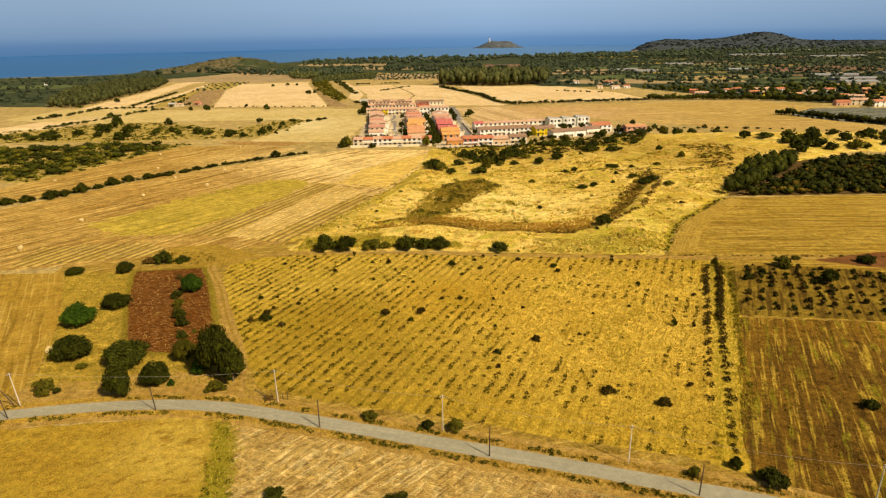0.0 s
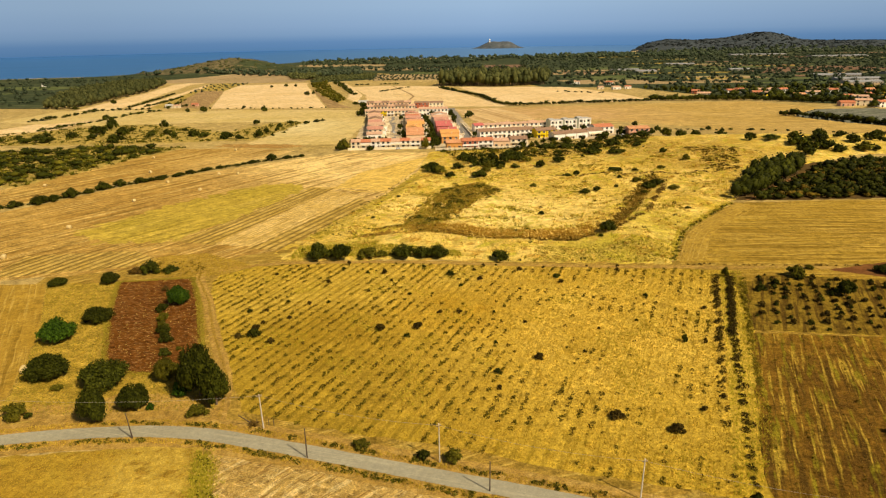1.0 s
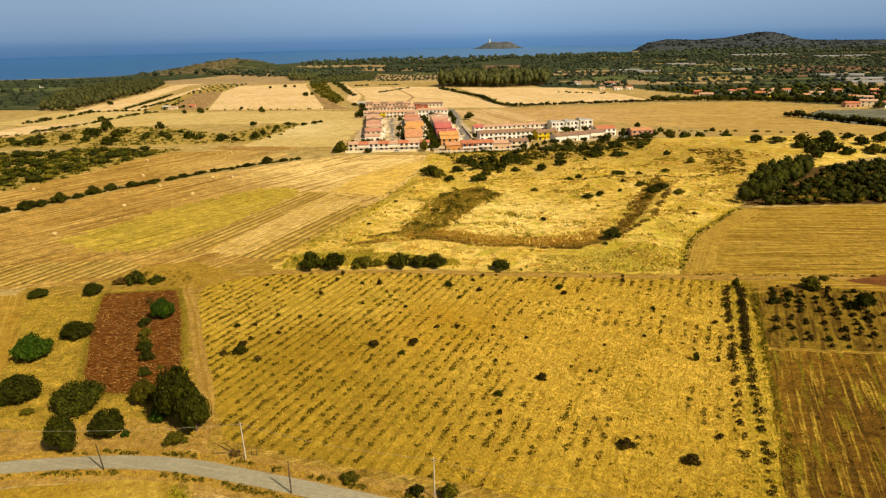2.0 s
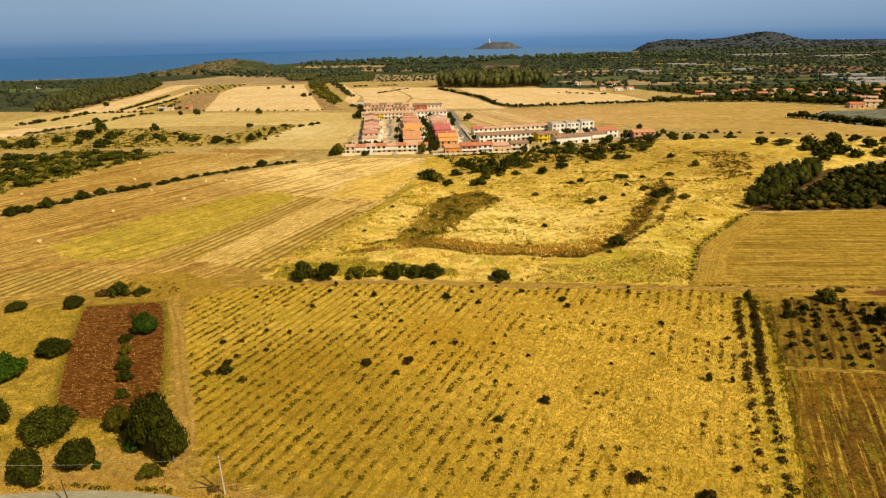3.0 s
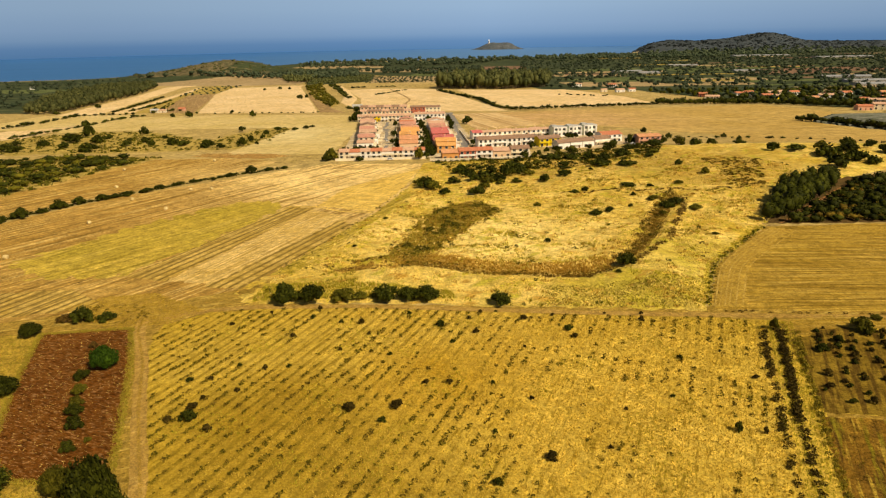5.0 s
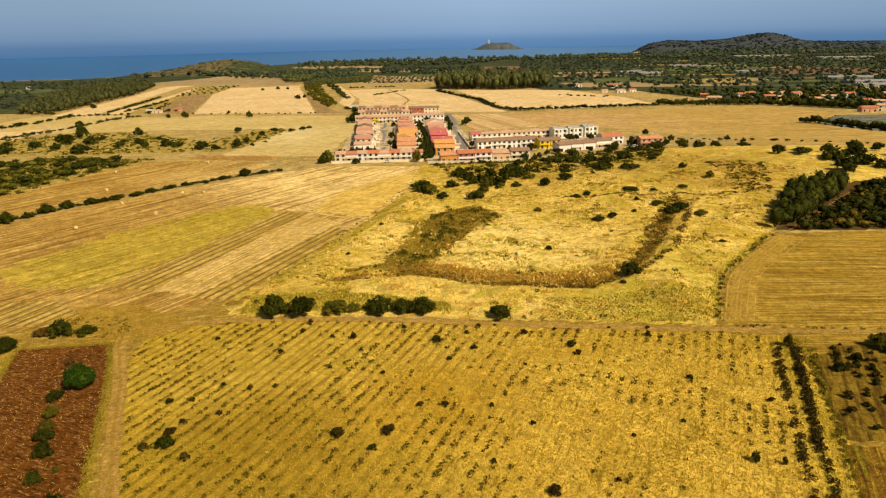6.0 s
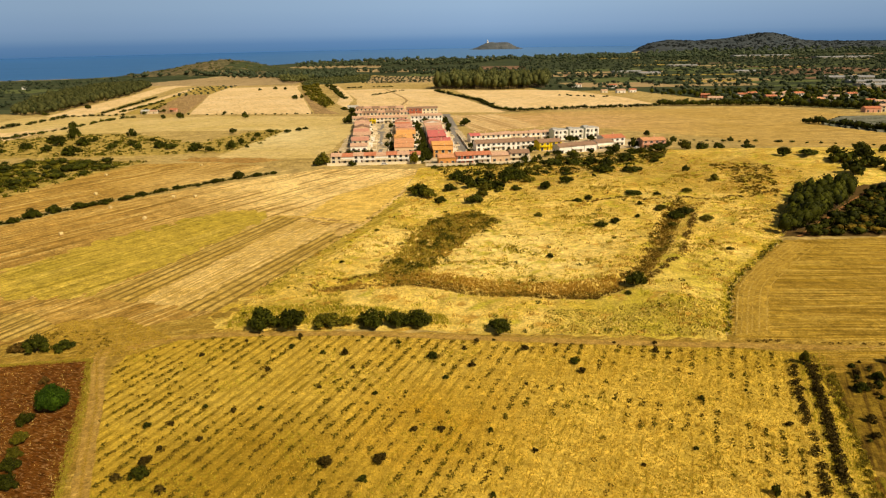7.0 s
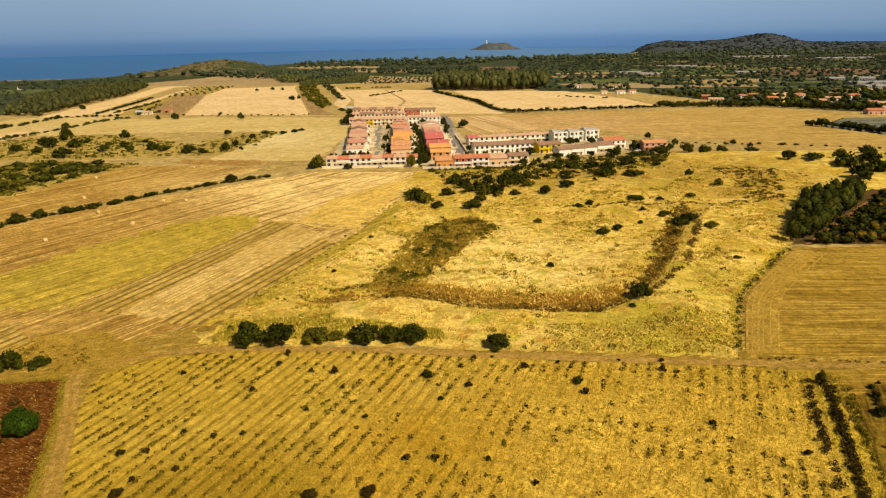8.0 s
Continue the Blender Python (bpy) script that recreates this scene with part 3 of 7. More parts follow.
field("track", band(curve_points([(-78.5, 204), (-76.5, 196.4), (-67, 178.2), (-58, 156.0), (-45.8, 129.8), (-42.9, 115.0)]), 2.9), M_TRACK, "worn dirt track beside a ploughed plot", 0.09, 0.25, 1.5)
field("track", band(curve_points([(-73, 203.5), (-66, 207.5), (-56.6, 210.7), (-16.4, 208.9), (18.8, 204.4), (74.4, 197.6), (111.9, 191.4), (137.4, 184.8), (200, 170)]), 2.6), M_TRACK,
      "dusty farm track along the field edge", 0.10, 0.3, 1.5)
field("track", band([(-68, 334), (-55, 331), (-42, 321), (-27, 317)], 1.8), M_GOLDC, "pale path across a hayfield", 0.2, 0.3, 2)
field("bare_ground", [(-91, 113.6), (-60, 117.0), (-43, 116.5), (-46.5, 122), (-56, 124.5), (-66, 126), (-74, 122), (-88, 121)], M_TRACK, "bare dusty ground under roadside trees", 0.075, 1.2, 2)
field("field_edge", band(curve_points([(-49, 236), (-42, 256), (-33.5, 284), (-22.5, 314), (-11, 362)]), 8), M_GREEN, "greener grass along a field edge", 0.14, 1.6, 2.5)
field("bare_ground", [(-86, 198.5), (-72, 199), (-63, 208.5), (-71, 215), (-84, 224), (-97, 222), (-106, 214), (-98, 207)], M_JUNC, "trampled dry grass where tracks meet", 0.085, 1.6, 2)
field("field", [(86, 192), (95.5, 191.4), (129.0, 176), (160, 160), (110.7, 143.9), (77.4, 150.6), (67, 138), (53, 101), (46.6, 91), (50, 89.5), (77, 149)], M_VINE, "grass strip between vine rows and orchard", 0.06, 0.4)
field("field", [(89, 191.4), (129.0, 177), (170, 152), (150, 130), (110.7, 143.9), (77.4, 150.6)], M_ORCH, "young orchard ground with mown strips", 0.07, 0.4)
field("headland", [(89, 191.8), (103, 195), (122, 189), (150, 177), (140, 171), (119, 180.5), (104, 185.5), (95, 185), (86, 178.5)], M_STUB, "golden headland beside a young orchard", 0.11, 0.8, 2)
field("field", [(76.1, 149.2), (110.2, 143.1), (150, 130), (120, 60), (69.2, 77), (51.4, 85.8), (53.8, 96)], M_BROWNF, "brown striped stubble field", 0.09, 0.4)
field("bank", [(117.4, 187.8), (127.9, 190.7), (134.2, 192.1), (145.4, 194.8), (190, 185), (180, 168), (133.3, 178.6), (125.7, 182.1)], M_REDBANK, "russet scrubby bank", 0.12, 0.6, 2, 0.5)

# ---- fields between the track and the village ----
field("field", PASTURE, M_WILD, "rough pasture of tall yellow grass with bushes", 0.05, 1.0, 2.6)
field("field", [(-207.3, 288.2), (-192.2, 313.0), (-179.3, 339.0), (-160.5, 368.5), (-134.4, 390.7), (-96, 425), (-69, 447), (-9, 440), (-14.2, 367.3), (-26.6, 314.6), (-37.3, 285.3),
                (-50.4, 243.2), (-59.5, 224.7), (-78.9, 215), (-90.1, 214), (-101.5, 209), (-118.4, 203), (-147.8, 198.8), (-240, 198), (-260, 240)], M_BIG, "large mown hayfield dotted with bales", 0.06, 0.6)
field("field", [(-150.6, 256.8), (-127.3, 307.9), (-95.5, 348.6), (-76.0, 346.0), (-67.2, 332.7), (-86.8, 275.2), (-101.3, 240.0), (-129.5, 238.2)], M_GREEN, "greenish strip of regrowth in a hayfield", 0.11, 4.0)
field("field", [(-86, 235), (-56, 328), (-36, 310), (-42.2, 272), (-67, 229)], M_CREAM, "pale golden stubble between furrows", 0.12, 0.8)
field("field", [(-101.0, 239.9), (-68.2, 334.7), (-55, 329), (-85, 234)], M_FURROW, "pale stubble with dark furrow lines", 0.15, 0.5)
field("field", [(-71.2, 228.2), (-40.6, 307), (-33.3, 298), (-41.2, 266.9), (-58.5, 225.7)], M_FURROW, "pale stubble with dark furrow lines", 0.15, 0.5)
field("field", [(-150, 226), (-112, 230), (-96, 216), (-101.5, 211), (-147, 201)], M_FURROW, "pale stubble with dark furrow lines", 0.13, 0.8)
field("field", [(-55.1, 332.3), (-47.8, 371.9), (-9, 424), (-15.8, 367.5), (-26.9, 318.7)], M_GOLDC, "golden uncut corner of a hayfield", 0.13, 0.8)
field("field", [(75.8, 202.0), (91.3, 235.7), (108.3, 257.2), (129.5, 281.2), (159.5, 282.0), (203.1, 282.3), (260, 282), (210, 178), (142.3, 189.2)], M_STUB, "tawny stubble field with harvest lines", 0.14, 0.5)
field("field", [(-330, 330), (-239.1, 338.3), (-228.3, 370.5), (-219, 420), (-201, 457), (-192, 477), (-146, 478), (-104, 462), (-112, 436), (-127, 417), (-150.3, 390.5), (-178.5, 359.7), (-196.9, 322.6),
                (-213.7, 298.4), (-300, 230)], M_BIG, "long mown field between a hedge and scrub", 0.10, 0.8)
field("field_edge", band(curve_points([(81.5, 201.6), (96.0, 234), (113, 255), (134, 279)]), 9), M_HEADLAND, "pale curved headland of a stubble field", 0.19, 0.5, 2)
for off, w in ((0.2, 0.5), (1.5, 0.22), (2.9, 0.34), (4.1, 0.2), (5.8, 0.3), (7.7, 0.26)):
    field("swath", band(curve_points([(77.2 + off, 202.5), (92.4 + off, 235.5 - 0.3 * off), (109.4 + off, 256.5 - 0.5 * off), (130.6 + off, 280 - 0.6 * off)]), w), M_SWATH, "pale swath of straw along a field edge", 0.24, 0.16, 0.9)
DITCH = curve_points(DITCH_LINE)
field("scrub", [(-166, 500), (-120, 497), (-100, 482), (-118, 474), (-150, 480), (-172, 488)], M_RUSSET, "russet scrubby patch between hayfields", 0.2, 2)
field("ditch_bank", band(DITCH[:-14], 4.6), M_BANK, "dry brown grassy ditch bank", 0.06, 1.8, 1.5)
REEDS = [(-18.8, 244.5), (-9.5, 271.9), (-6.1, 293.6), (8.0, 325.2), (25.6, 323.5), (27.4, 309.7), (15.0, 286.4), (1.7, 256.4), (-2.9, 241.7)]
field("reed_bed", REEDS, M_REEDG, "dark olive and brown reed bed", 0.08, 2.5, 2.5)
SCRUB_K = [(-420, 330), (-262, 352), (-232, 352), (-216, 398), (-208, 440), (-190, 486), (-250, 496), (-310, 480), (-420, 470)]
field("scrub", SCRUB_K, M_SCRUBG, "scrubland with many low dark bushes", 0.12, 3)
SCRUB_L = [(-420, 500), (-330, 510), (-250, 510), (-150, 520), (-135, 560), (-135, 650), (-160, 650), (-190, 570), (-270, 640), (-330, 640), (-420, 560)]
field("scrub", SCRUB_L, M_SCRUBG, "grassy scrub dotted with round bushes", 0.14, 4)
RWOOD = [(131.0, 285.4), (141.1, 304.5), (163.2, 339.1), (193.3, 352.7), (217.6, 358.7), (330, 375), (330, 290), (203.1, 284.3), (159.5, 284.0)]
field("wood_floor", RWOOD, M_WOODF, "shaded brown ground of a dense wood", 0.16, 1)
field("track", band([(136.7, 284.8), (146, 293), (156.3, 303.1), (170, 317), (184.2, 330.8), (200, 344)], 1.2), M_CUT, "reddish dirt cut through the wood", 0.35, 0.4, 2)

# ---- fields beyond the village ----
field("field", [(-520, 540), (-423, 614), (-394, 775), (-357, 783), (-364, 607), (-388, 562), (-480, 500)], M_PALE, "pale narrow hay strip", 0.2, 1)
field("field", [(-470, 690), (-472, 812), (-440, 812), (-345, 806), (-352, 760), (-372, 690), (-400, 660)], M_MEADOW, "pale hay strip between hedge lines", 0.25, 1)
field("field", [(-456, 815), (-474, 910), (-520, 1180), (-570, 1400), (-548, 1560), (-525, 1690), (-488, 1560), (-531, 1400), (-483, 1170), (-424, 898), (-408, 828)], M_PALE, "pale straw field along a gum wood", 0.25, 1)
field("field", [(-400, 830), (-422, 1000), (-458, 1190), (-486, 1360), (-470, 1380), (-433, 1134), (-397, 942), (-374, 836)], M_PALE, "narrow pale strip between two hedges", 0.3, 1)
field("field", [(-372, 838), (-395, 942), (-456, 1230), (-430, 1176), (-392, 1015), (-352, 880), (-342, 828)], M_SCRUBG, "olive brown rough strip", 0.3, 1)
field("field", [(-340, 834), (-352, 880), (-393, 1015), (-431, 1176), (-386, 1168), (-333, 975), (-294, 818)], M_FALLOW, "brown fallow strip", 0.32, 1.5)
field("field", [(-424, 1108), (-434, 1190), (-386, 1170), (-412, 1360), (-466, 1535), (-482, 1364)], M_SCRUBG, "grove of small olives on dry ground", 0.36, 2)
field("field", [(-288, 816), (-333, 985), (-386, 1170), (-412, 1345), (-281, 1400), (-272, 1330), (-205, 1060), (-140, 797)], M_PALE, "wide pale straw field", 0.3, 1)
field("field", [(-240, 1226), (-184, 1014), (-128, 841), (-108, 792), (-138, 799), (-200, 1050)], M_FALLOW, "brown corner of fallow ground", 0.34, 1)
field("field", [(-283, 1425), (-300, 1600), (-265, 1760), (-170, 1761), (-152, 1493), (-200, 1446), (-250, 1417)], M_FARGREEN, "dark green orchard field", 0.38, 3)
field("field", [(-165, 1715), (0, 1660), (4, 1425), (-150, 1436)], M_FARTAN, "pale ground under rows of small olive trees", 0.4, 2)
field("field", [(-222, 1371), (-180, 1200), (-150, 1080), (-135, 940), (-112, 860), (-120, 1000), (-165, 1225), (-196, 1350)], M_PALE, "pale sliver of straw between bush rows", 0.36, 1)
field("field", [(-400, 690), (-354, 780), (-249, 790), (-92, 760), (-60, 700), (-73, 582), (-75, 488), (-152, 492), (-135, 650), (-260, 654), (-350, 640)], M_MEADOW, "pale sloping hayfield beside the village", 0.2, 1)
field("field", [(-166, 1223), (-99, 1240), (-3, 1197), (78, 778), (5, 790), (-100, 877), (-115, 1000)], M_PALE, "pale field behind the village", 0.3, 1)
field("track", band(curve_points([(-90, 1225), (-47, 1008), (-41, 957), (-45, 890)]), 5), M_FALLOW, "worn path across a pale field", 0.4, 1)
field("track", band(curve_points([(-138, 1005), (-47, 1008), (-41, 957), (15, 893)]), 3), M_FALLOW, "worn path across a pale field", 0.42, 1)
field("field", [(28, 1173), (211, 1125), (260, 948), (266, 833), (180, 812), (86, 806)], M_PALE, "pale field beyond a hedge", 0.3, 1)
field("field", [(31, 757), (77, 762), (145, 772), (371, 794), (405, 697), (440, 560), (373, 540), (304, 447), (208, 464), (215, 545), (148, 620), (96, 640)], M_TAWNY, "broad tawny field beyond the village", 0.25, 1)
field("field", [(14, 750), (64, 756), (98, 638), (34, 610)], M_BANDED, "brown striped field next to the village", 0.4, 1)
BELT = [(-268, 1364), (-240, 1390), (-222, 1290), (-188, 1132), (-134, 912), (-137, 868), (-166, 952), (-205, 1085)]
BELT_ROW = [(-218, 1371), (-176, 1197), (-134, 1005)]
field("field", BELT, M_SCRUBG, "strip of scrub beside a pale field", 0.4, 3)
field("field", [(-890, 1990), (-780, 1760), (-640, 1620), (-500, 1680), (-330, 1760), (-330, 1900), (-480, 2500), (-560, 2690)], M_FARGREEN, "green ground behind the coast hill", 0.3, 6)
field("field", [(171, 1140), (314, 1070), (380, 830), (490, 705), (700, 560), (2600, 1500), (2600, 3050), (1100, 3000), (700, 2950), (170, 2850), (-540, 2650), (-330, 1900), (10, 1640), (160, 1230)], M_FARGREEN,
      "dark green plain of orchards and gardens", 0.3, 12)
field("field", [(-1600, 1000), (-800, 900), (-516, 856), (-600, 1000), (-650, 1400), (-640, 1620), (-760, 1860), (-960, 1840), (-1200, 1775), (-1600, 1640)], M_FARGREEN, "green market gardens near the shore", 0.35, 8)
field("field", [(-700, 1560), (-628, 1480), (-430, 1420), (-300, 1430), (-311, 1760), (-380, 1800), (-539, 1700)], M_FARTAN, "dry tan field near the coast hill", 0.4, 4)
field("field", [(-90, 1700), (120, 1680), (150, 1800), (-60, 1840)], M_LUSH, "green field among far trees", 0.6, 4)
field("field", [(330, 1750), (560, 1780), (540, 1900), (320, 1880)], M_LUSH, "green field among far trees", 0.6, 4)
field("field", [(760, 1130), (900, 1120), (940, 1200), (790, 1220)], M_LUSH, "green field among far gardens", 0.6, 4)
field("field", [(-1250, 1080), (-860, 1000), (-800, 1080), (-760, 1200), (-1200, 1260)], M_LUSH, "bright green market garden", 0.6, 5)
field("field", [(-1150, 1330), (-760, 1290), (-740, 1400), (-1100, 1450)], M_LUSH, "bright green market garden", 0.6, 5)
field("field", [(-560, 1760), (-380, 1800), (-340, 1900), (-430, 1990), (-560, 1860)], M_FARGREEN, "green slope of the coast hill", 3.0, 6)
field("field", [(300, 1280), (460, 1330), (440, 1480), (250, 1450)], M_LUSH, "green orchard field", 0.6, 5)
field("field", [(620, 1620), (900, 1800), (860, 1980), (560, 1860)], M_LUSH, "green orchard field", 0.6, 5)
field("field", [(124, 2156), (270, 2146), (252, 1979), (130, 1950)], M_FARRED, "bare reddish field among trees", 0.6, 4)
field("field", [(240, 1190), (420, 1150), (400, 1300), (230, 1330)], M_FARTAN, "dry clearing among gardens", 0.6, 4)
field("field", [(700, 1480), (1120, 1500), (1050, 1780), (760, 1700)], M_FARRED, "bare reddish field among trees", 0.6, 4)
field("field", [(480, 1230), (640, 1250), (640, 1420), (500, 1400)], M_FARTAN, "dry clearing among gardens", 0.6, 4)
field("field", [(540, 980), (760, 1000), (720, 1090), (560, 1080)], M_FARTAN, "dry clearing among gardens", 0.6, 4)
field("field", [(900, 1250), (1100, 1240), (1150, 1420), (930, 1400)], M_FARTAN, "dry clearing among gardens", 0.6, 4)
field("field", [(560, 840), (660, 850), (640, 930), (570, 920)], M_GREEN, "bright green allotment", 0.6, 3)
field("field", [(-330, 1930), (60, 1900), (40, 2060), (-300, 2120)], M_FARTAN, "pale dry field near the coast", 0.7, 6)
field("field", [(-520, 2230), (-180, 2200), (-200, 2360), (-500, 2400)], M_FARTAN, "pale dry field near the coast", 0.7, 6)
field("field", [(250, 1560), (420, 1520), (430, 1640), (260, 1660)], M_FARTAN, "dry clearing among gardens", 0.6, 4)
rb = random.Random(12)
for i in range(30):
    y = 1130 + 52 * i + rb.uniform(-15, 15)
    x = rb.uniform(0.16, 0.62) * y
    w, d = rb.uniform(90, 330), rb.uniform(26, 60)
    mat, text = ((M_LUSH, "narrow green garden plot"), (M_FARTAN, "narrow dry plot among gardens"), (M_LUSH, "narrow green orchard plot"), (M_SCRUBG, "narrow weedy plot among gardens"), (M_FARRED, "narrow plot of bare red soil"))[i % 5]
    field("field", [(x, y), (x + w, y - 0.06 * w), (x + w + 12, y + d - 0.06 * w), (x + 8, y + d)], mat, text, 0.7, 3)
field("hillside", [(-860, 1860), (-780, 1740), (-600, 1700), (-420, 1740), (-300, 1840), (-380, 2080), (-600, 2150), (-800, 2030)], M_HILLW, "rocky scrub-covered coast hill", 0.5, 8, 12, 3, foot=2)
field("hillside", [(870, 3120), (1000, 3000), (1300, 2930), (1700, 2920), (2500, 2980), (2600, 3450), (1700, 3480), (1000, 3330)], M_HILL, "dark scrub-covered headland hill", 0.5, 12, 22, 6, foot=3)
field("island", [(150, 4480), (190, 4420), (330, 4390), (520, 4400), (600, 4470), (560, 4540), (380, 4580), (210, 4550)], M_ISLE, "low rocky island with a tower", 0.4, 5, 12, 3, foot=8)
field("beach", [(830, 3000), (900, 3060), (840, 3090), (760, 3055)], M_PALE, "pale sandy beach", 1.2, 4)
NET = [(332, 619), (393, 686), (520, 640), (520, 560), (367, 531), (347, 566)]
field("field", NET, M_GREYF, "grey field under crop netting", 0.35, 1)


# ---- plants ----
def leaf_quads(centres, normals, size, r):
    """One small four-cornered leaf spray at each centre, facing roughly its normal."""
    n = len(centres)
    d = normals + r.normal(0, 0.7, (n, 3))
    d /= np.linalg.norm(d, axis=1, keepdims=True) + 1e-9
    u = np.cross(d, r.normal(0, 1, (n, 3)))
    u /= np.linalg.norm(u, axis=1, keepdims=True) + 1e-9
    w = np.cross(d, u)
    s = np.asarray(size)[..., None] * r.uniform(0.6, 1.3, (n, 1))
    k = r.uniform(0.5, 1.0, (n, 1))
    return np.stack((centres - u * s, centres - w * s * k, centres + u * s, centres + w * s * k * 0.8), 1).reshape(-1, 3)


def ball(level):
    """Corners and triangles of a rounded clump."""
    b = bmesh.new()
    bmesh.ops.create_icosphere(b, subdivisions=level, radius=1)
    v, f = np.array([tuple(q.co) for q in b.verts]), np.array([[q.index for q in k.verts] for k in b.faces])
    b.free()
    return v, f


BALL, BALL_LOW = ball(2), ball(1)


def crown_mesh(name, n, size, lobes, seed, low=0.0, slim=0.0):
    """A crown about one metre in radius and height: uneven leafy lobes, each a small solid clump of twigs under many leaf sprays."""
    r = np.random.default_rng(seed)
    a, q = r.uniform(0, 2 * math.pi) + np.arange(lobes) * 2.4, np.sqrt((np.arange(lobes) + 0.4) / lobes) * (0.68 - slim)
    h = low + (1 - low) * (0.16 + 0.56 * r.uniform(0.1, 1, lobes) * (1.1 - 0.9 * q))
    q = q * (1.25 - 0.85 * h) if slim else q
    mid = np.stack((q * np.cos(a), q * np.sin(a), h), -1)
    rad = r.uniform(0.20, 0.36, lobes)
    mid[0], rad[0] = (0.0, 0.0, low + (1 - low) * 0.45), 0.46
    tall = np.array((1, 1, (1 - low) * 0.95))
    bv, bf = BALL
    verts, faces = [], []
    for k in range(lobes):
        c = mid[k] + bv * (rad[k] * r.uniform(0.55, 0.82, (len(bv), 1))) * tall
        c[:, 2] = np.maximum(c[:, 2], 0.02 + low * 0.6)
        faces.append(bf + len(bv) * k)
        verts.append(c)
    pick = r.choice(lobes, n, p=rad ** 2 / (rad ** 2).sum())
    d = r.normal(0, 1, (n, 3))
    d /= np.linalg.norm(d, axis=1, keepdims=True)
    d[:, 2] = np.where(d[:, 2] < -0.4, -d[:, 2], d[:, 2])
    p = mid[pick] + d * (rad[pick] * r.uniform(0.72, 1.15, n))[:, None] * tall
    p[:, 2] = np.maximum(p[:, 2], 0.03 + low * 0.6)
    lv = leaf_quads(p, d, np.full(n, size), r)
    o = len(bv) * lobes
    lf = np.arange(n * 4).reshape(n, 4) + o
    tris = np.concatenate((np.concatenate(faces), lf[:, :3], lf[:, (0, 2, 3)]))
    return mesh_of(name, np.concatenate(verts + [lv]), tris)


def quads(n):
    return np.arange(n * 4).reshape(n, 4)


def tube(path, radii, sides=6):
    """A tapered stem along a path."""
    v, f = [], []
    for (x, y, z), q in zip(path, radii):
        for i in range(sides):
            v.append((x + q * math.cos(2 * math.pi * i / sides), y + q * math.sin(2 * math.pi * i / sides), z))
    for j in range(len(path) - 1):
        for i in range(sides):
            k = (i + 1) % sides
            f.append((j * sides + i, j * sides + k, (j + 1) * sides + k, (j + 1) * sides + i))
    return v, f


def trunk_mesh(name, top, thick, seed):
    """A tapered trunk that forks into four limbs."""
    r = random.Random(seed)
    v, f = tube([(0, 0, -0.05), (0.02, 0.01, top * 0.5), (0.0, 0.02, top)], (thick * 1.3, thick, thick * 0.8))
    for i in range(4):
        a = i * 1.6 + r.uniform(-0.4, 0.4)
        v2, f2 = tube([(0, 0, top * 0.8), (0.2 * math.cos(a), 0.2 * math.sin(a), top + 0.15), (0.45 * math.cos(a), 0.45 * math.sin(a), min(0.85, top + 0.4))],
                      (thick * 0.7, thick * 0.45, thick * 0.15), 5)
        f += [tuple(k + len(v) for k in q) for q in f2]
        v += v2
    return mesh_of(name, v, f)


CROWNS, TRUNKS = {}, {}
for key, n, size, lobes, low, count, slim in (("shrub", 260, 0.10, 5, 0.0, 5, 0.0), ("bush", 950, 0.072, 7, 0.0, 6, 0.0), ("tree", 5600, 0.042, 24, 0.06, 6, 0.0), ("far", 300, 0.115, 7, 0.0, 6, 0.0), ("spire", 5600, 0.042, 24, 0.05, 2, 0.12)):
    CROWNS[key] = [crown_mesh(key + "_crown", n, size, lobes + i % 3, 31 * i + n, low, slim) for i in range(count)]
    TRUNKS[key] = [trunk_mesh(key + "_trunk", 0.16 + low, 0.05, i + n) for i in range(2)]
TINTED = {}


def tinted(me, material):
    """That mesh in that material, made once."""
    if (me.name, material.name) not in TINTED:
        c = me.copy()
        c.materials.append(material)
        TINTED[me.name, material.name] = c
    return TINTED[me.name, material.name]


def plant(kind, name, x, y, r, h, material, label, group="", category="bush", sink=0.0):
    i = abs(int(x * 7 + y * 13))
    base = new(name)
    base.location = (x, y, float(surface(x, y)[0]) + 0.05 - sink)
    base.rotation_euler = (0, 0, (x * 1.7 + y * 2.3) % 6.28)
    base.scale = (r * 1.1, r * 1.05, h * 1.08)
    base.empty_display_size = 0.2
    tagged(base, label, category, group)
    for part_name, me in (("trunk", tinted(TRUNKS[kind][i % 2], M_BARK)), ("crown", tinted(CROWNS[kind][i % len(CROWNS[kind])], material))):
        ob = new(part_name, me)
        ob.parent = base
    return base


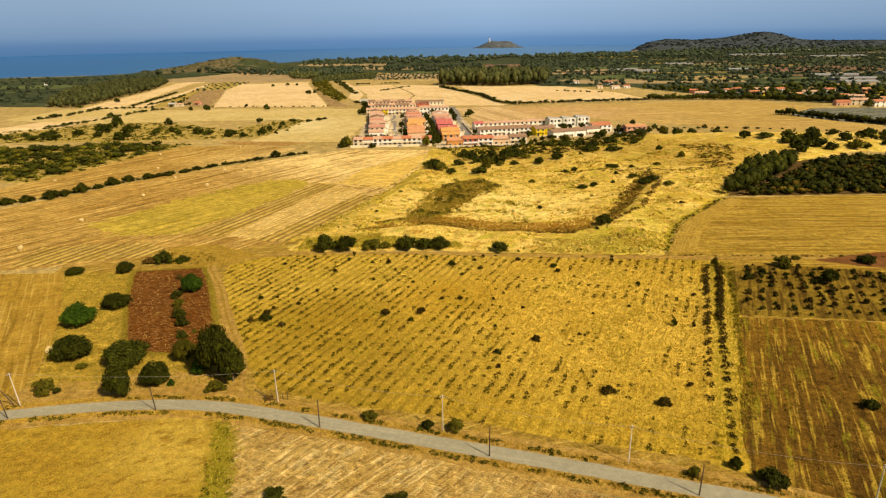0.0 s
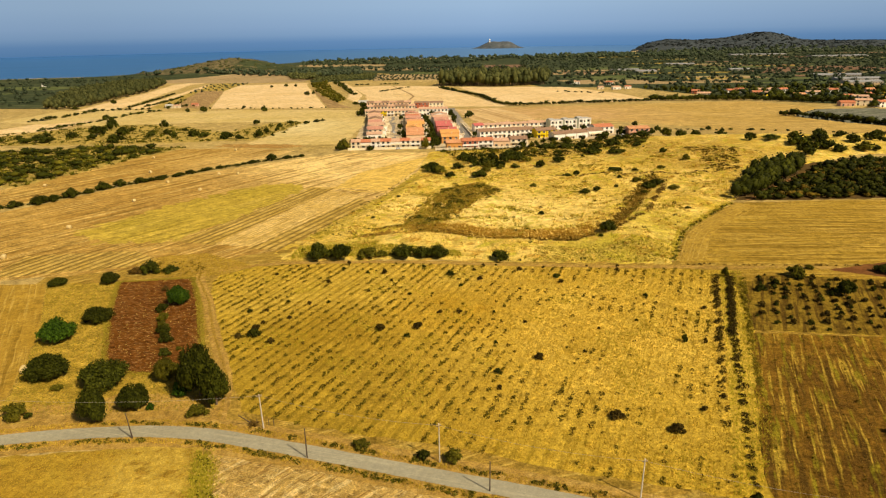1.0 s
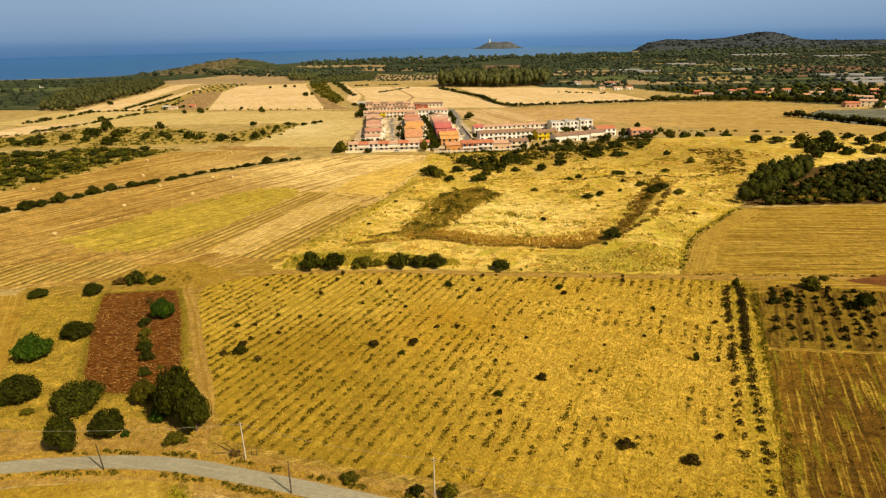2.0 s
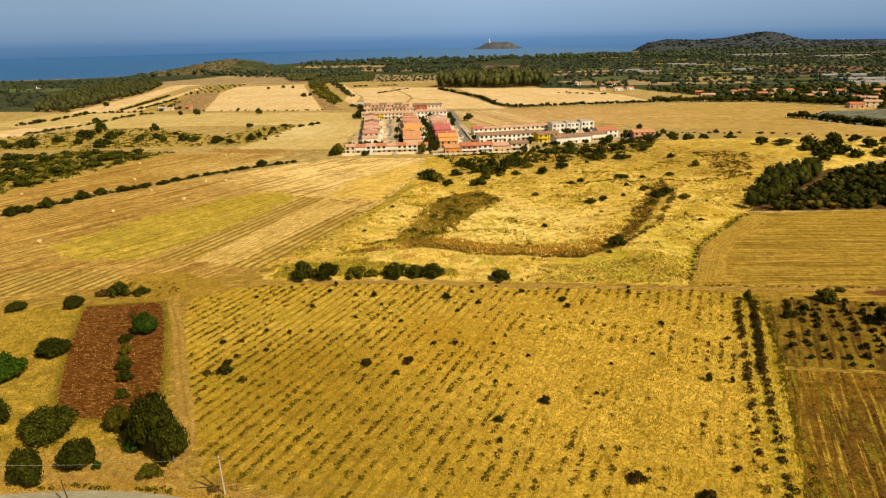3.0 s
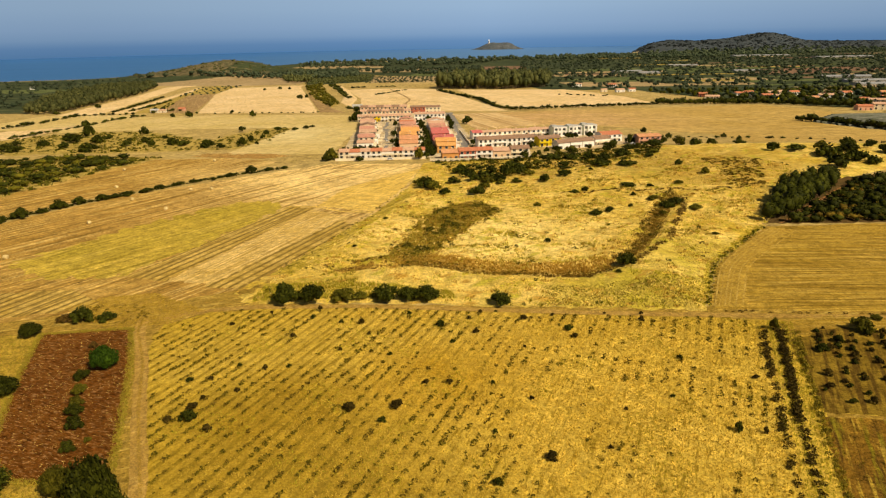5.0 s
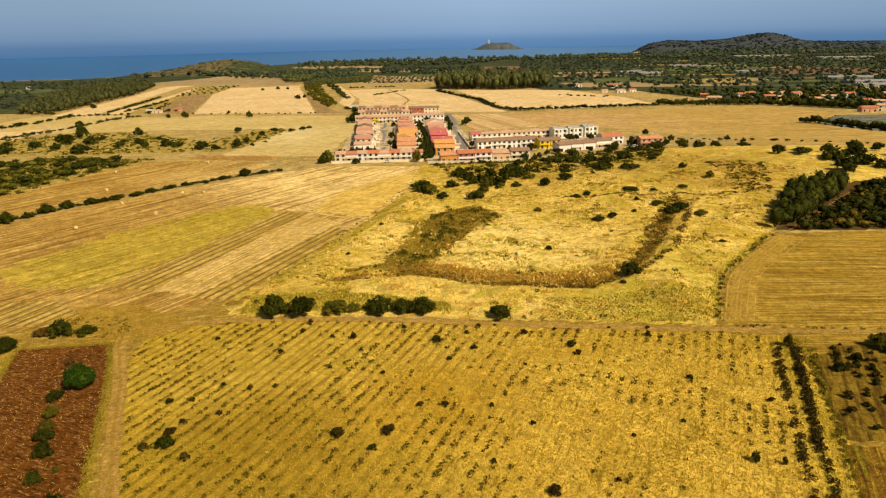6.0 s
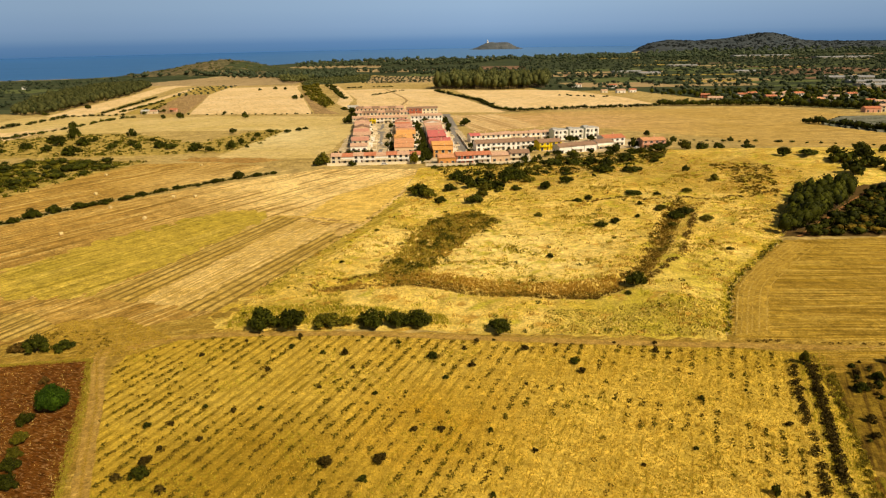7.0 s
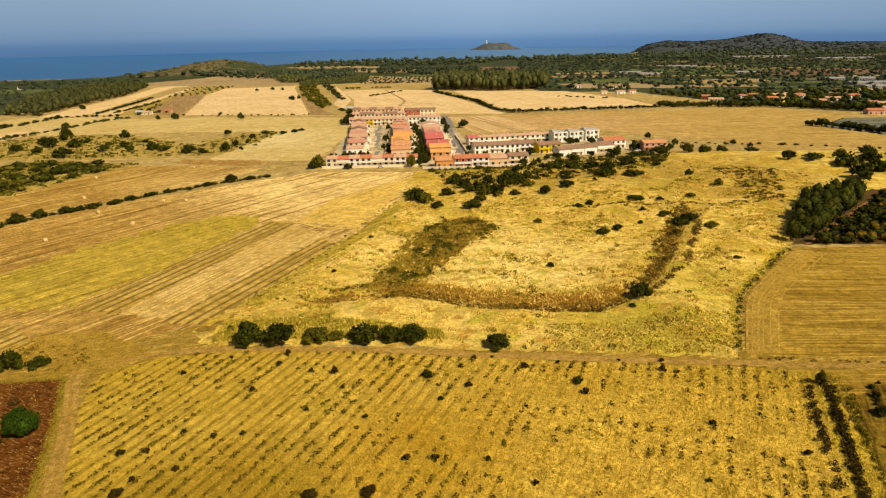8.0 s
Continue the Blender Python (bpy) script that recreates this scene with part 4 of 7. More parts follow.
def clumps(name, places, leaves, size, material, label, seed=1, squat=1.0, kind="stuff", category="", lift=0.05):
    """Many small plants in one mesh; places: rows of x, y, radius, height."""
    r = np.random.default_rng(seed)
    p = np.asarray(places, float)
    n = len(p)
    idx = np.repeat(np.arange(n), leaves)
    d = r.normal(0, 1, (n * leaves, 3))
    d /= np.linalg.norm(d, axis=1, keepdims=True)
    d[:, 2] = np.abs(d[:, 2]) * 0.9 + 0.1 * d[:, 2]
    z = surface(p[:, 0], p[:, 1]) + lift
    wob = r.uniform(0.55, 1.05, (n * leaves, 1)) * (1, 1, 1)
    c = np.stack((p[idx, 0], p[idx, 1], z[idx]), -1) + d * wob * np.stack((p[idx, 2], p[idx, 2], p[idx, 3]), -1)
    s = size * p[idx, 2]
    return solid(name, mesh_of(name, leaf_quads(c, d, s, r), quads(n * leaves)), material, None, label, kind, category)


def grass(name, places, height, material, label, seed=3, blades=3, lean=0.35, width=0.07, lift=0.1):
    """Tufts of upright blades, one triangle each, in one mesh."""
    r = np.random.default_rng(seed)
    p = np.repeat(np.asarray(places, float)[:, :2], blades, 0)
    n = len(p)
    p = p + r.normal(0, 0.16, (n, 2))
    z = surface(p[:, 0], p[:, 1]) + lift
    h = height * r.uniform(0.5, 1.25, n)
    a = r.uniform(0, 2 * math.pi, n)
    w = width * r.uniform(0.6, 1.5, n)
    du = np.stack((np.cos(a) * w, np.sin(a) * w, np.zeros(n)), -1)
    foot = np.stack((p[:, 0], p[:, 1], z - 0.12), -1)
    tip = foot + np.stack((r.normal(0, lean, n) * h, r.normal(0, lean, n) * h, h + 0.1), -1)
    v = np.stack((foot - du, foot + du, tip), 1).reshape(-1, 3)
    return solid(name, mesh_of(name, v, np.arange(n * 3).reshape(n, 3)), material, None, label, "stuff")


def wood(name, places, material, label, leaves=26, leaf=0.34, seed=5):
    """A stand of trees in one mesh: lean trunks and crowns of leaf sprays; places: x, y, radius, height."""
    r = np.random.default_rng(seed)
    p = np.asarray(places, float)
    n, leaves, leaf = len(p), max(8, int(leaves * 0.7)), leaf * 0.8
    z = land(p[:, 0], p[:, 1])
    idx = np.repeat(np.arange(n), leaves)
    d = r.normal(0, 1, (n * leaves, 3))
    d /= np.linalg.norm(d, axis=1, keepdims=True)
    c = np.stack((p[idx, 0], p[idx, 1], z[idx] + 0.58 * p[idx, 3]), -1) + d * r.uniform(0.75, 1.08, (n * leaves, 1)) * np.stack((p[idx, 2], p[idx, 2], 0.42 * p[idx, 3]), -1)
    lv = leaf_quads(c, d, leaf * p[idx, 2], r)
    q = 0.05 * p[:, 2] + 0.08
    tv = np.stack([np.stack((p[:, 0] + q * k * a, p[:, 1] + q * k * b, z + hh * p[:, 3]), -1) for hh, k in ((-0.02, 1.0), (0.6, 0.5)) for a, b in ((1, 0), (0, 1), (-1, 0), (0, -1))], 1).reshape(-1, 3)
    bv, bf = BALL_LOW
    cv = (np.stack((p[:, 0], p[:, 1], z + 0.58 * p[:, 3]), -1)[:, None] + bv[None] * r.uniform(0.66, 0.95, (n, len(bv), 1)) * np.stack((p[:, 2], p[:, 2], 0.42 * p[:, 3]), -1)[:, None]).reshape(-1, 3)
    cf = (bf[None] + (np.arange(n) * len(bv))[:, None, None]).reshape(-1, 3)
    o = (np.arange(n) * 8)[:, None]
    tf = np.concatenate([np.concatenate((o + i, o + (i + 1) % 4, o + 4 + (i + 1) % 4, o + 4 + i), 1) for i in range(4)])
    lf, tf = quads(n * leaves), tf + len(lv)
    tris = np.concatenate((lf[:, :3], lf[:, (0, 2, 3)], tf[:, :3], tf[:, (0, 2, 3)], cf + len(lv) + len(tv)))
    me = mesh_of(name, np.concatenate((lv, tv, cv)), tris)
    me.materials.append(material)
    me.materials.append(M_BARK)
    slots = np.zeros(len(me.polygons), np.int32)
    slots[2 * len(lf):2 * len(lf) + 2 * len(tf)] = 1
    me.polygons.foreach_set("material_index", slots)
    return tagged(new(name, me), label, "", "", "stuff")


def sized(xy, lo, hi, tall, seed=2):
    """Adds a radius between lo and hi and a height of about tall radii to each place."""
    r = np.random.default_rng(seed)
    q = r.uniform(lo, hi, len(xy))
    return np.column_stack((xy, q, q * tall * r.uniform(0.7, 1.3, len(xy))))


def along(line, gap, jitter, seed=4):
    r = np.random.default_rng(seed)
    p = np.array(curve_points(line, gap))
    return p + r.uniform(-jitter, jitter, p.shape)

# ---- trees and bushes beside the ploughed plot ----
BIG = "large dark green tree with a dense crown"
ROUND = "round dark green tree on dry grass"
FRESH = "bright green fig-like tree beside ploughed soil"
for x, y, r, h, mat, label in (
        (-96.2, 152.7, 5.0, 5.6, L_GREEN, "spreading bright green tree on dry grass"), (-91.6, 164.2, 4.2, 4.3, L_DARK, ROUND), (-87.3, 133.9, 4.9, 5.2, L_DARK, ROUND),
        (-103.4, 194.4, 3.1, 3.8, L_DARK, ROUND), (-119.6, 193.8, 3.0, 2.5, L_DARK, "low dark green tree at a field edge"), (-74.6, 175.8, 3.4, 5.6, L_GREEN, FRESH),
        (-72.5, 129.5, 5.6, 5.2, L_DARK, "broad very dark tree beside ploughed soil"), (-67.1, 114.9, 3.5, 7.0, L_DARK, "dark conical tree close to the road"),
        (-61.7, 120.2, 3.6, 5.3, L_DARK, "round dark tree on bare ground"), (-59.2, 131.0, 2.8, 5.6, L_OLIVE, "olive-green tree at a plot corner"),
        (-49.8, 124.2, 5.0, 11.4, L_DARK, BIG), (-45.2, 120.6, 3.7, 9.4, L_DARK, "tall dark tree with a narrow crown")):
    plant("spire" if h > 6.5 else "tree", "tree", x, y, r, h, mat, label, "trees by the ploughed plot", "tree")
for x, y, r, h, mat, label in (
        (-94.6, 203.7, 3.6, 4.4, L_DARK, "dark green bush by the farm track"), (-88.4, 204.0, 3.0, 2.4, L_DARK, "low dark bush by the farm track"), (-99.5, 203.5, 2.6, 2.4, L_DRY, "low dry bush by the farm track"),
        (-53.9, 124.9, 2.4, 3.2, L_GREEN, "green bush under a large tree"), (-47.5, 116.8, 2.6, 2.2, L_OLIVE, "green bush under a large tree"), (-83.8, 116.8, 2.6, 3.4, L_OLIVE, "thin olive bush at the roadside"),
        (-57.9, 119.2, 1.0, 1.5, L_GREEN, "small green sapling on bare ground"), (-81.1, 116.8, 1.0, 1.3, L_DARK, "small dark roadside bush"), (-77.4, 170.5, 1.9, 2.4, L_DARK, "dark shrub in a row on ploughed soil"),
        (-74.1, 163.8, 2.0, 2.5, L_OLIVE, "olive shrub in a row on ploughed soil"), (-72.3, 159.4, 1.7, 1.9, L_OLIVE, "olive shrub in a row on ploughed soil"), (-70.3, 155.6, 2.0, 2.5, L_DARK, "dark shrub in a row on ploughed soil"),
        (-67.9, 150.6, 2.1, 2.5, L_DARK, "dark shrub in a row on ploughed soil"), (-82.9, 186.7, 1.3, 1.7, L_DRY, "dry shrub on ploughed soil"), (-81.7, 127.7, 1.5, 1.4, L_OLIVE, "small olive shrub on dry grass"),
        (-65.0, 143.0, 1.7, 2.0, L_DARK, "dark shrub in a row on ploughed soil"), (-63.0, 146.0, 0.9, 1.0, L_OLIVE, "olive shrub in a row on ploughed soil")):
    plant("bush", "bush", x, y, r, h, mat, label, "bushes by the ploughed plot")

# ---- shrubs in the golden field ----
SHRUBS = [(-46.8, 152.9, 2.0, 2.0), (-41.4, 148.9, 1.2, 1.4), (-50.4, 152.3, 1.1, 1.3), (-52.2, 168.3, 1.0, 1.1), (-15.2, 155.2, 1.5, 1.7), (-5.8, 155.9, 1.4, 1.6), (-8.1, 150.5, 1.0, 1.2),
          (5.1, 164.9, 1.0, 1.1), (0.0, 165.1, 1.0, 1.1), (12.7, 131.5, 1.1, 1.3), (12.6, 124.8, 0.8, 1.0), (22.6, 137.9, 1.3, 1.4), (13.5, 146.2, 0.7, 0.9), (34.0, 113.2, 1.6, 1.8), (43.8, 108.4, 1.6, 1.8),
          (58.4, 145.2, 1.0, 2.2), (63.0, 144.3, 0.6, 1.6), (51.5, 115.2, 0.9, 1.1), (3.1, 194.8, 1.4, 1.7), (12.1, 190.1, 1.1, 1.3), (25.1, 198.2, 1.1, 1.4), (35.7, 190.9, 1.3, 1.5)]
SHRUBS2 = [(36.4, 186.5, 1.1, 1.3), (-17.7, 197.0, 0.9, 2.2), (-23.1, 197.9, 0.9, 1.1), (-34.2, 190.2, 0.9, 1.1), (-21.0, 181.7, 0.7, 0.9), (-31.4, 173.8, 0.7, 0.9), (-40.1, 163.3, 0.8, 1.0), (-36.7, 173.1, 0.8, 1.0),
           (-43.1, 174.9, 0.7, 0.9), (-30.2, 206.5, 0.8, 1.7), (55.4, 195.4, 1.0, 1.3), (57.8, 173.9, 0.9, 1.1), (39.9, 153.3, 0.5, 0.7), (21.8, 157.8, 0.7, 0.9), (50.5, 157.6, 0.6, 0.8), (33.6, 140.7, 0.6, 0.8),
           (13.9, 203.0, 0.8, 1.0), (-5.4, 203.0, 0.8, 1.0), (-43.5, 205.6, 0.6, 0.8), (-52.2, 198.3, 0.8, 1.0), (-31.2, 201.7, 0.9, 1.1), (-15.0, 190.3, 0.6, 0.9), (10.7, 199.0, 0.8, 1.0)]
SHRUBS3 = [(14.5, 164.5, 0.7, 0.9), (33.0, 199.8, 0.7, 0.9), (-47.5, 168.6, 0.8, 0.9), (-8.8, 178.5, 0.8, 1.0), (-47.4, 156.6, 1.3, 1.5), (-46.5, 160.8, 0.7, 0.9), (6.1, 185.0, 0.8, 1.0), (56.6, 199.7, 0.7, 0.9), (47.1, 200.6, 0.5, 0.6), (18.1, 203.5, 0.5, 0.6), (70.4, 163.9, 0.9, 1.0), (23.4, 181.6, 0.5, 0.6), (68.1, 176.8, 0.5, 0.6), (58.5, 194.3, 0.5, 0.6)]
for i, (x, y, r, h) in enumerate(SHRUBS + SHRUBS2 + SHRUBS3):
    dry = i % 3 > 0
    plant("bush" if r > 1.2 else "shrub", "shrub", x, y, r * 1.05, h, L_UMBER if i % 3 else L_DARK, "dry brown shrub in a golden field" if dry else "small dark shrub in a golden field", "shrubs in the golden field", "shrub")

# ---- bushes along the road, track and orchard ----
for x, y, r, h, mat, label in (
        (105.4, 184.3, 3.2, 3.6, L_OLIVE, "open olive tree at the orchard edge"), (110.6, 169.1, 3.0, 4.6, L_DARK, "dark tree at the orchard edge"), (85.7, 187.2, 1.4, 3.2, L_OLIVE, "slim young tree by the track"),
        (82.8, 106.0, 1.8, 2.2, L_DARK, "dark bush in brown stubble"), (53.6, 84.4, 2.8, 2.5, L_DARK, "dark bush on the road verge"), (49.3, 88.7, 1.4, 2.0, L_DARK, "dark bush on the road verge"),
        (41.6, 86.8, 1.3, 1.8, L_OLIVE, "olive bush on the road verge"), (-2.8, 101.6, 1.4, 1.9, L_DARK, "dark bush beside a concrete pole"), (2.4, 100.6, 1.9, 2.4, L_OLIVE, "green bush beside a concrete pole"),
        (-13.9, 105.2, 1.9, 1.5, L_OLIVE, "olive bush on the road verge"), (-35.5, 112.6, 1.2, 1.0, L_DRY, "dry bush at a pole's foot"), (90.7, 175.0, 1.7, 2.0, L_DARK, "dark tree in the young orchard"),
        (96.7, 179.0, 1.5, 1.9, L_DARK, "dark tree in the young orchard"), (112.5, 189.6, 1.6, 1.4, L_OLIVE, "low olive bush by the track"), (130.8, 183.5, 3.0, 2.8, L_DARK, "dark bush on a russet bank"),
        (-26.4, 81.6, 2.5, 2.0, L_DARK, "dark bush on mown ground"), (-7.4, 80.6, 2.4, 1.7, L_DARK, "dark bush on mown ground")):
    plant("bush", "bush", x, y, r, h, mat, label, "roadside bushes")
for x, y, r, h, mat, label in ((-41.2, 213.6, 4.0, 5.4, L_DARK, "tall round dark bush in a row by the track"), (-34.2, 213.4, 4.3, 4.9, L_DARK, "broad dark bush in a row by the track"),
                               (-24.4, 213.8, 3.9, 3.2, L_OLIVE, "low green bush in a row by the track"), (-12.6, 213.2, 3.5, 4.8, L_DARK, "round dark bush in a row by the track"),
                               (-6.0, 213.4, 3.3, 3.8, L_DARK, "dark bush in a row by the track"), (-0.4, 213.0, 3.6, 4.2, L_DARK, "dark bush at the end of a row by the track"),
                               (19.8, 208.4, 3.0, 3.4, L_DARK, "single round bush beside the track"), (-20.2, 214.8, 2.2, 1.9, L_OLIVE, "low olive bush behind the track")):
    plant("bush", "bush", x, y, r * 1.18, h * 1.05, mat, label, "bushes along the track")

MID = [(-4.2, 362.5, 5.9, 5.5), (5.3, 345.0, 3.5, 3.2), (20.8, 343.4, 5.0, 4.2), (13.9, 396.8, 5.0, 4.8), (26.1, 377.3, 6.5, 5.2), (38.6, 383.1, 6.3, 6.4), (47.1, 397.8, 5.0, 5.0), (57.4, 370.8, 3.7, 4.0),
       (68.9, 379.8, 4.5, 3.4), (69, 427, 6.2, 4.0), (83, 429, 6.5, 4.5), (93, 430, 6.0, 4.5), (94, 403, 6.8, 4.6), (115, 436, 5.7, 4.2), (109.3, 398.2, 4.8, 3.2), (134.4, 393.7, 2.6, 3.0), (140.6, 370.9, 2.9, 3.4),
       (67.1, 297.6, 3.3, 2.4), (73.5, 302.0, 2.3, 2.2), (91.9, 330.7, 1.6, 1.8), (86.0, 313.5, 1.5, 1.7), (101.7, 313.5, 4.4, 3.6)]
MID2 = [(107, 318, 4.2, 3.4), (41.9, 264.4, 1.7, 1.6), (62.9, 236.7, 3.5, 4.4), (67.0, 341.4, 2.8, 1.8), (171, 517, 3.4, 4.2), (162, 470, 5.3, 6.2), (169, 460, 4.8, 5.0), (183, 471, 2.7, 3.5), (207, 505, 2.4, 3.5),
        (207, 481, 2.3, 3.4), (197, 416, 4.6, 5.4), (208, 410, 6.2, 3.4), (228, 420, 3.0, 4.3), (217.6, 396.5, 7.1, 7.3), (208.2, 369.6, 6.5, 7.6), (124, 454, 5.1, 3.4), (140, 455, 8.5, 4.0), (119, 476, 4.5, 5.0),
        (57, 452, 3.0, 5.0), (67, 458, 2.5, 3.6), (81, 472, 3.1, 4.0), (89, 462, 3.0, 3.6), (31, 392, 4.4, 4.6)]
MID3 = [(168, 567, 3.2, 4.0), (-69, 463, 5.0, 7.2), (-72, 458, 4.2, 5.0), (-50, 455, 3.3, 3.4), (-11, 457, 4.1, 7.6), (33, 371, 5, 4.4), (18, 385, 5, 4.6), (0, 356, 4.6, 4.6), (53, 405, 4, 3.8), (43, 412, 3, 3.4), (75, 412, 4, 3.0),
        (101, 424, 5, 3.6), (128, 425, 3, 2.6), (178, 455, 4, 3.4), (192, 447, 5, 2.6), (222, 410, 5, 5.0), (236, 405, 5, 4.6), (252, 398, 5, 5.0), (268, 405, 6, 5.4), (245, 420, 4, 4.0)]
MID4 = [(262, 428, 4, 4.2), (280, 418, 5, 5), (230, 385, 6, 5), (248, 380, 6, 5.4), (150, 480, 3.6, 4.6), (157, 486, 3.4, 4.6), (24, 352, 4, 3), (10, 372, 4, 3.6), (-8, 372, 3.6, 3.4), (60, 420, 3.6, 3), (290, 400, 6, 5.5), (300, 425, 5, 5),
        (112, 308, 3.4, 2.6), (98, 322, 3.0, 2.2), (96, 300, 2.2, 1.8), (104, 268, 1.6, 1.2), (58, 228, 1.2, 1.1), (-28, 262, 1.0, 0.9), (-20, 300, 1.4, 1.0), (46, 318, 2.4, 1.6), (120, 352, 3, 1.8), (105, 348, 2.2, 1.6)]
MID5 = [(73, 428, 5.0, 3.2), (102, 429, 4.4, 3.5), (114, 432, 5.7, 4.1), (132, 436, 6.5, 3.3), (107, 402, 4.3, 3.0), (46, 388, 5.0, 4.7), (50, 382, 3.8, 3.7), (27, 367, 4.7, 4.0), (20, 373, 4.2, 4.1), (42, 368, 3.3, 2.7), (73, 346, 2.1, 2.5), (95, 352, 5.3, 2.1), (74, 404, 3.9, 2.0), (63, 451, 2.5, 4.0), (79, 455, 3.6, 3.7), (90, 466, 4.8, 4.1), (112, 463, 3.3, 4.1), (129, 453, 3.2, 4.0), (29, 438, 3.4, 2.2), (50, 428, 4.0, 3.2), (44, 417, 4.9, 3.1), (26, 413, 3.2, 2.6), (34, 422, 3.0, 2.6), (34, 366, 3.0, 2.7), (86, 392, 1.5, 1.7)]
for x, y, r, h in MID + MID2 + MID3 + MID4 + MID5:
    plant("bush" if y < 360 else "far", "bush", x, y, r * 0.95, h, L_DARK if (x * 3 + y) % 4 > 0.8 else L_OLIVE, "dark rounded bush in rough pasture" if y < 440 else "dark green tree close to the village", "pasture bushes")

for i, (x, y) in enumerate(scatter([(203, 362), (330, 384), (330, 440), (262, 440), (222, 425), (214, 400)], 28, 6)):
    q = 2.2 + 2.8 * ((i * 53) % 100) / 100
    plant("far", "tree", round(float(x), 1), round(float(y), 1), q, q * 1.1, L_DARK, "dark rounded tree on the grassy knoll", "knoll trees", "tree")
HEDGE = [(-210.9, 298.6, 4.3, 3.6), (-204.4, 304.0, 3.7, 3.6), (-196.6, 310.8, 5.0, 4.2), (-192.5, 316, 3.4, 3.4), (-187.7, 324.3, 4.4, 4.9), (-180.7, 341.9, 4.6, 4.4), (-175.4, 350.5, 3.9, 3.8), (-168.4, 357.8, 4.3, 3.2),
         (-159.8, 366.8, 3.6, 2.7), (-152.9, 374.7, 4.0, 2.5), (-149.2, 383.1, 3.7, 2.3), (-142.4, 391.6, 3.4, 2.1), (-136.9, 398.7, 2.7, 1.8), (-127, 403, 1.9, 2.0), (-121, 413, 3.9, 2.3), (-111, 422, 3.9, 4.9),
         (-102, 428, 3.2, 2.4), (-94, 434, 2.8, 1.8), (-184, 333, 3.0, 2.6), (-219, 292, 4.2, 3.6), (-229, 285, 4.2, 3.6), (-164, 363, 3.2, 2.4)]
for x, y, r, h in HEDGE:
    plant("bush", "bush", x, y, r, h, L_DARK, "dark green hedge bush between hayfields", "hedge bushes")
clumps("hedge_undergrowth", sized(along([(-230, 284), (-196, 315), (-185, 337), (-152, 381), (-126, 410), (-94, 436)], 1.3, 1.2), 0.8, 1.9, 1.0), 50, 0.22, L_DARK, "low green undergrowth of a hedge")

SCRUBA = [(-334, 521, 5.5, 5), (-325, 527, 7.5, 6.3), (-318, 523, 6, 6), (-314, 553, 5.1, 5.4), (-310, 583, 5.9, 6.5), (-309, 612, 6.1, 11), (-261, 520, 8.4, 6.7), (-277, 567, 6.8, 7), (-300, 571, 7.7, 7.5), (-263, 620, 4.8, 6.9),
          (-237, 563, 4.4, 5), (-223, 543, 4.2, 5.0), (-209, 548, 5.8, 6), (-197, 540, 4.6, 5), (-175, 530, 6.5, 6), (-164, 526, 4.0, 4), (-178, 628, 4.1, 5), (-149, 534, 3.5, 7.5), (-150, 605, 2.8, 4.0), (-146, 633, 4.1, 3.2),
          (-140, 540, 2.0, 2.9), (-244, 545, 4.8, 5)]
SCRUBB = [(-277, 763, 4.4, 8), (-299, 772, 3.0, 5), (-245, 813, 2.6, 3.6), (-205, 758, 4.4, 7.5), (-455, 911, 4.2, 7), (-466, 834, 5, 4), (-280, 1267, 3.4, 5), (-360, 703, 4.4, 5.5), (-290, 540, 5, 5), (-268, 535, 4, 4), (-150, 560, 3, 5), (-145, 575, 2.6, 4), (-155, 545, 3, 3), (-122, 640, 4, 3), (-130, 628, 4, 3),
          (-321, 1246, 3.4, 5), (-299, 1271, 4.2, 6), (-208, 1019, 5, 7), (-202, 1040, 3.4, 6), (-340, 560, 4, 4), (-355, 545, 4, 4), (-280, 590, 4, 4), (-230, 585, 3, 3), (-118, 650, 3, 2.4), (-360, 530, 5, 4.4), (-375, 540, 5, 4.4), (-255, 575, 3, 3), (-185, 553, 3, 3)]
for x, y, r, h in SCRUBA + SCRUBB:
    plant("far", "bush", x, y, r, h, L_DARK, "dark rounded bush on grassy scrub", "scrub bushes")
THICKET = [(-330, 345), (-240, 355), (-225, 385), (-215, 430), (-196, 478), (-250, 488), (-340, 470)]
for k, mat in ((0, L_DARK), (1, L_DARK), (2, L_OLIVE)):
    wood("scrub_thicket", sized(scatter(THICKET, 360, 5)[k::3], 1.8, 4.6, 0.85, k + 90), mat, "dark low bushes of a dense scrub", 60, 0.2, k + 95)
clumps("scrub_undergrowth", sized(np.concatenate((scatter(SCRUB_K, 1900, 3), scatter(SCRUB_L, 850, 4))), 0.7, 2.2, 0.7), 12, 0.40, L_OLIVE, "low olive undergrowth of the scrub")

# ---- rows of the vineyard, orchard and grass ----
ROW = Vector((0.39, 0.92)).normalized()
ACROSS = Vector((ROW.y, -ROW.x))
r = np.random.default_rng(21)
vines = []
for i in range(-60, 60):
    for j in range(-33, 400):
        if noise.noise((i * 7.31, j * 0.30, 1.7)) > -0.08:
            p = Vector((0, 100)) + ACROSS * (i * 2.75 + 0.25 * noise.noise((i * 3.7, j * 0.05, 8.0))) + ROW * (j * 0.7)
            vines.append((p.x + r.normal(0, 0.17), p.y + r.normal(0, 0.22)))
vines = np.array(vines)
vines = vines[inside(vines[:, 0], vines[:, 1], VINE)]
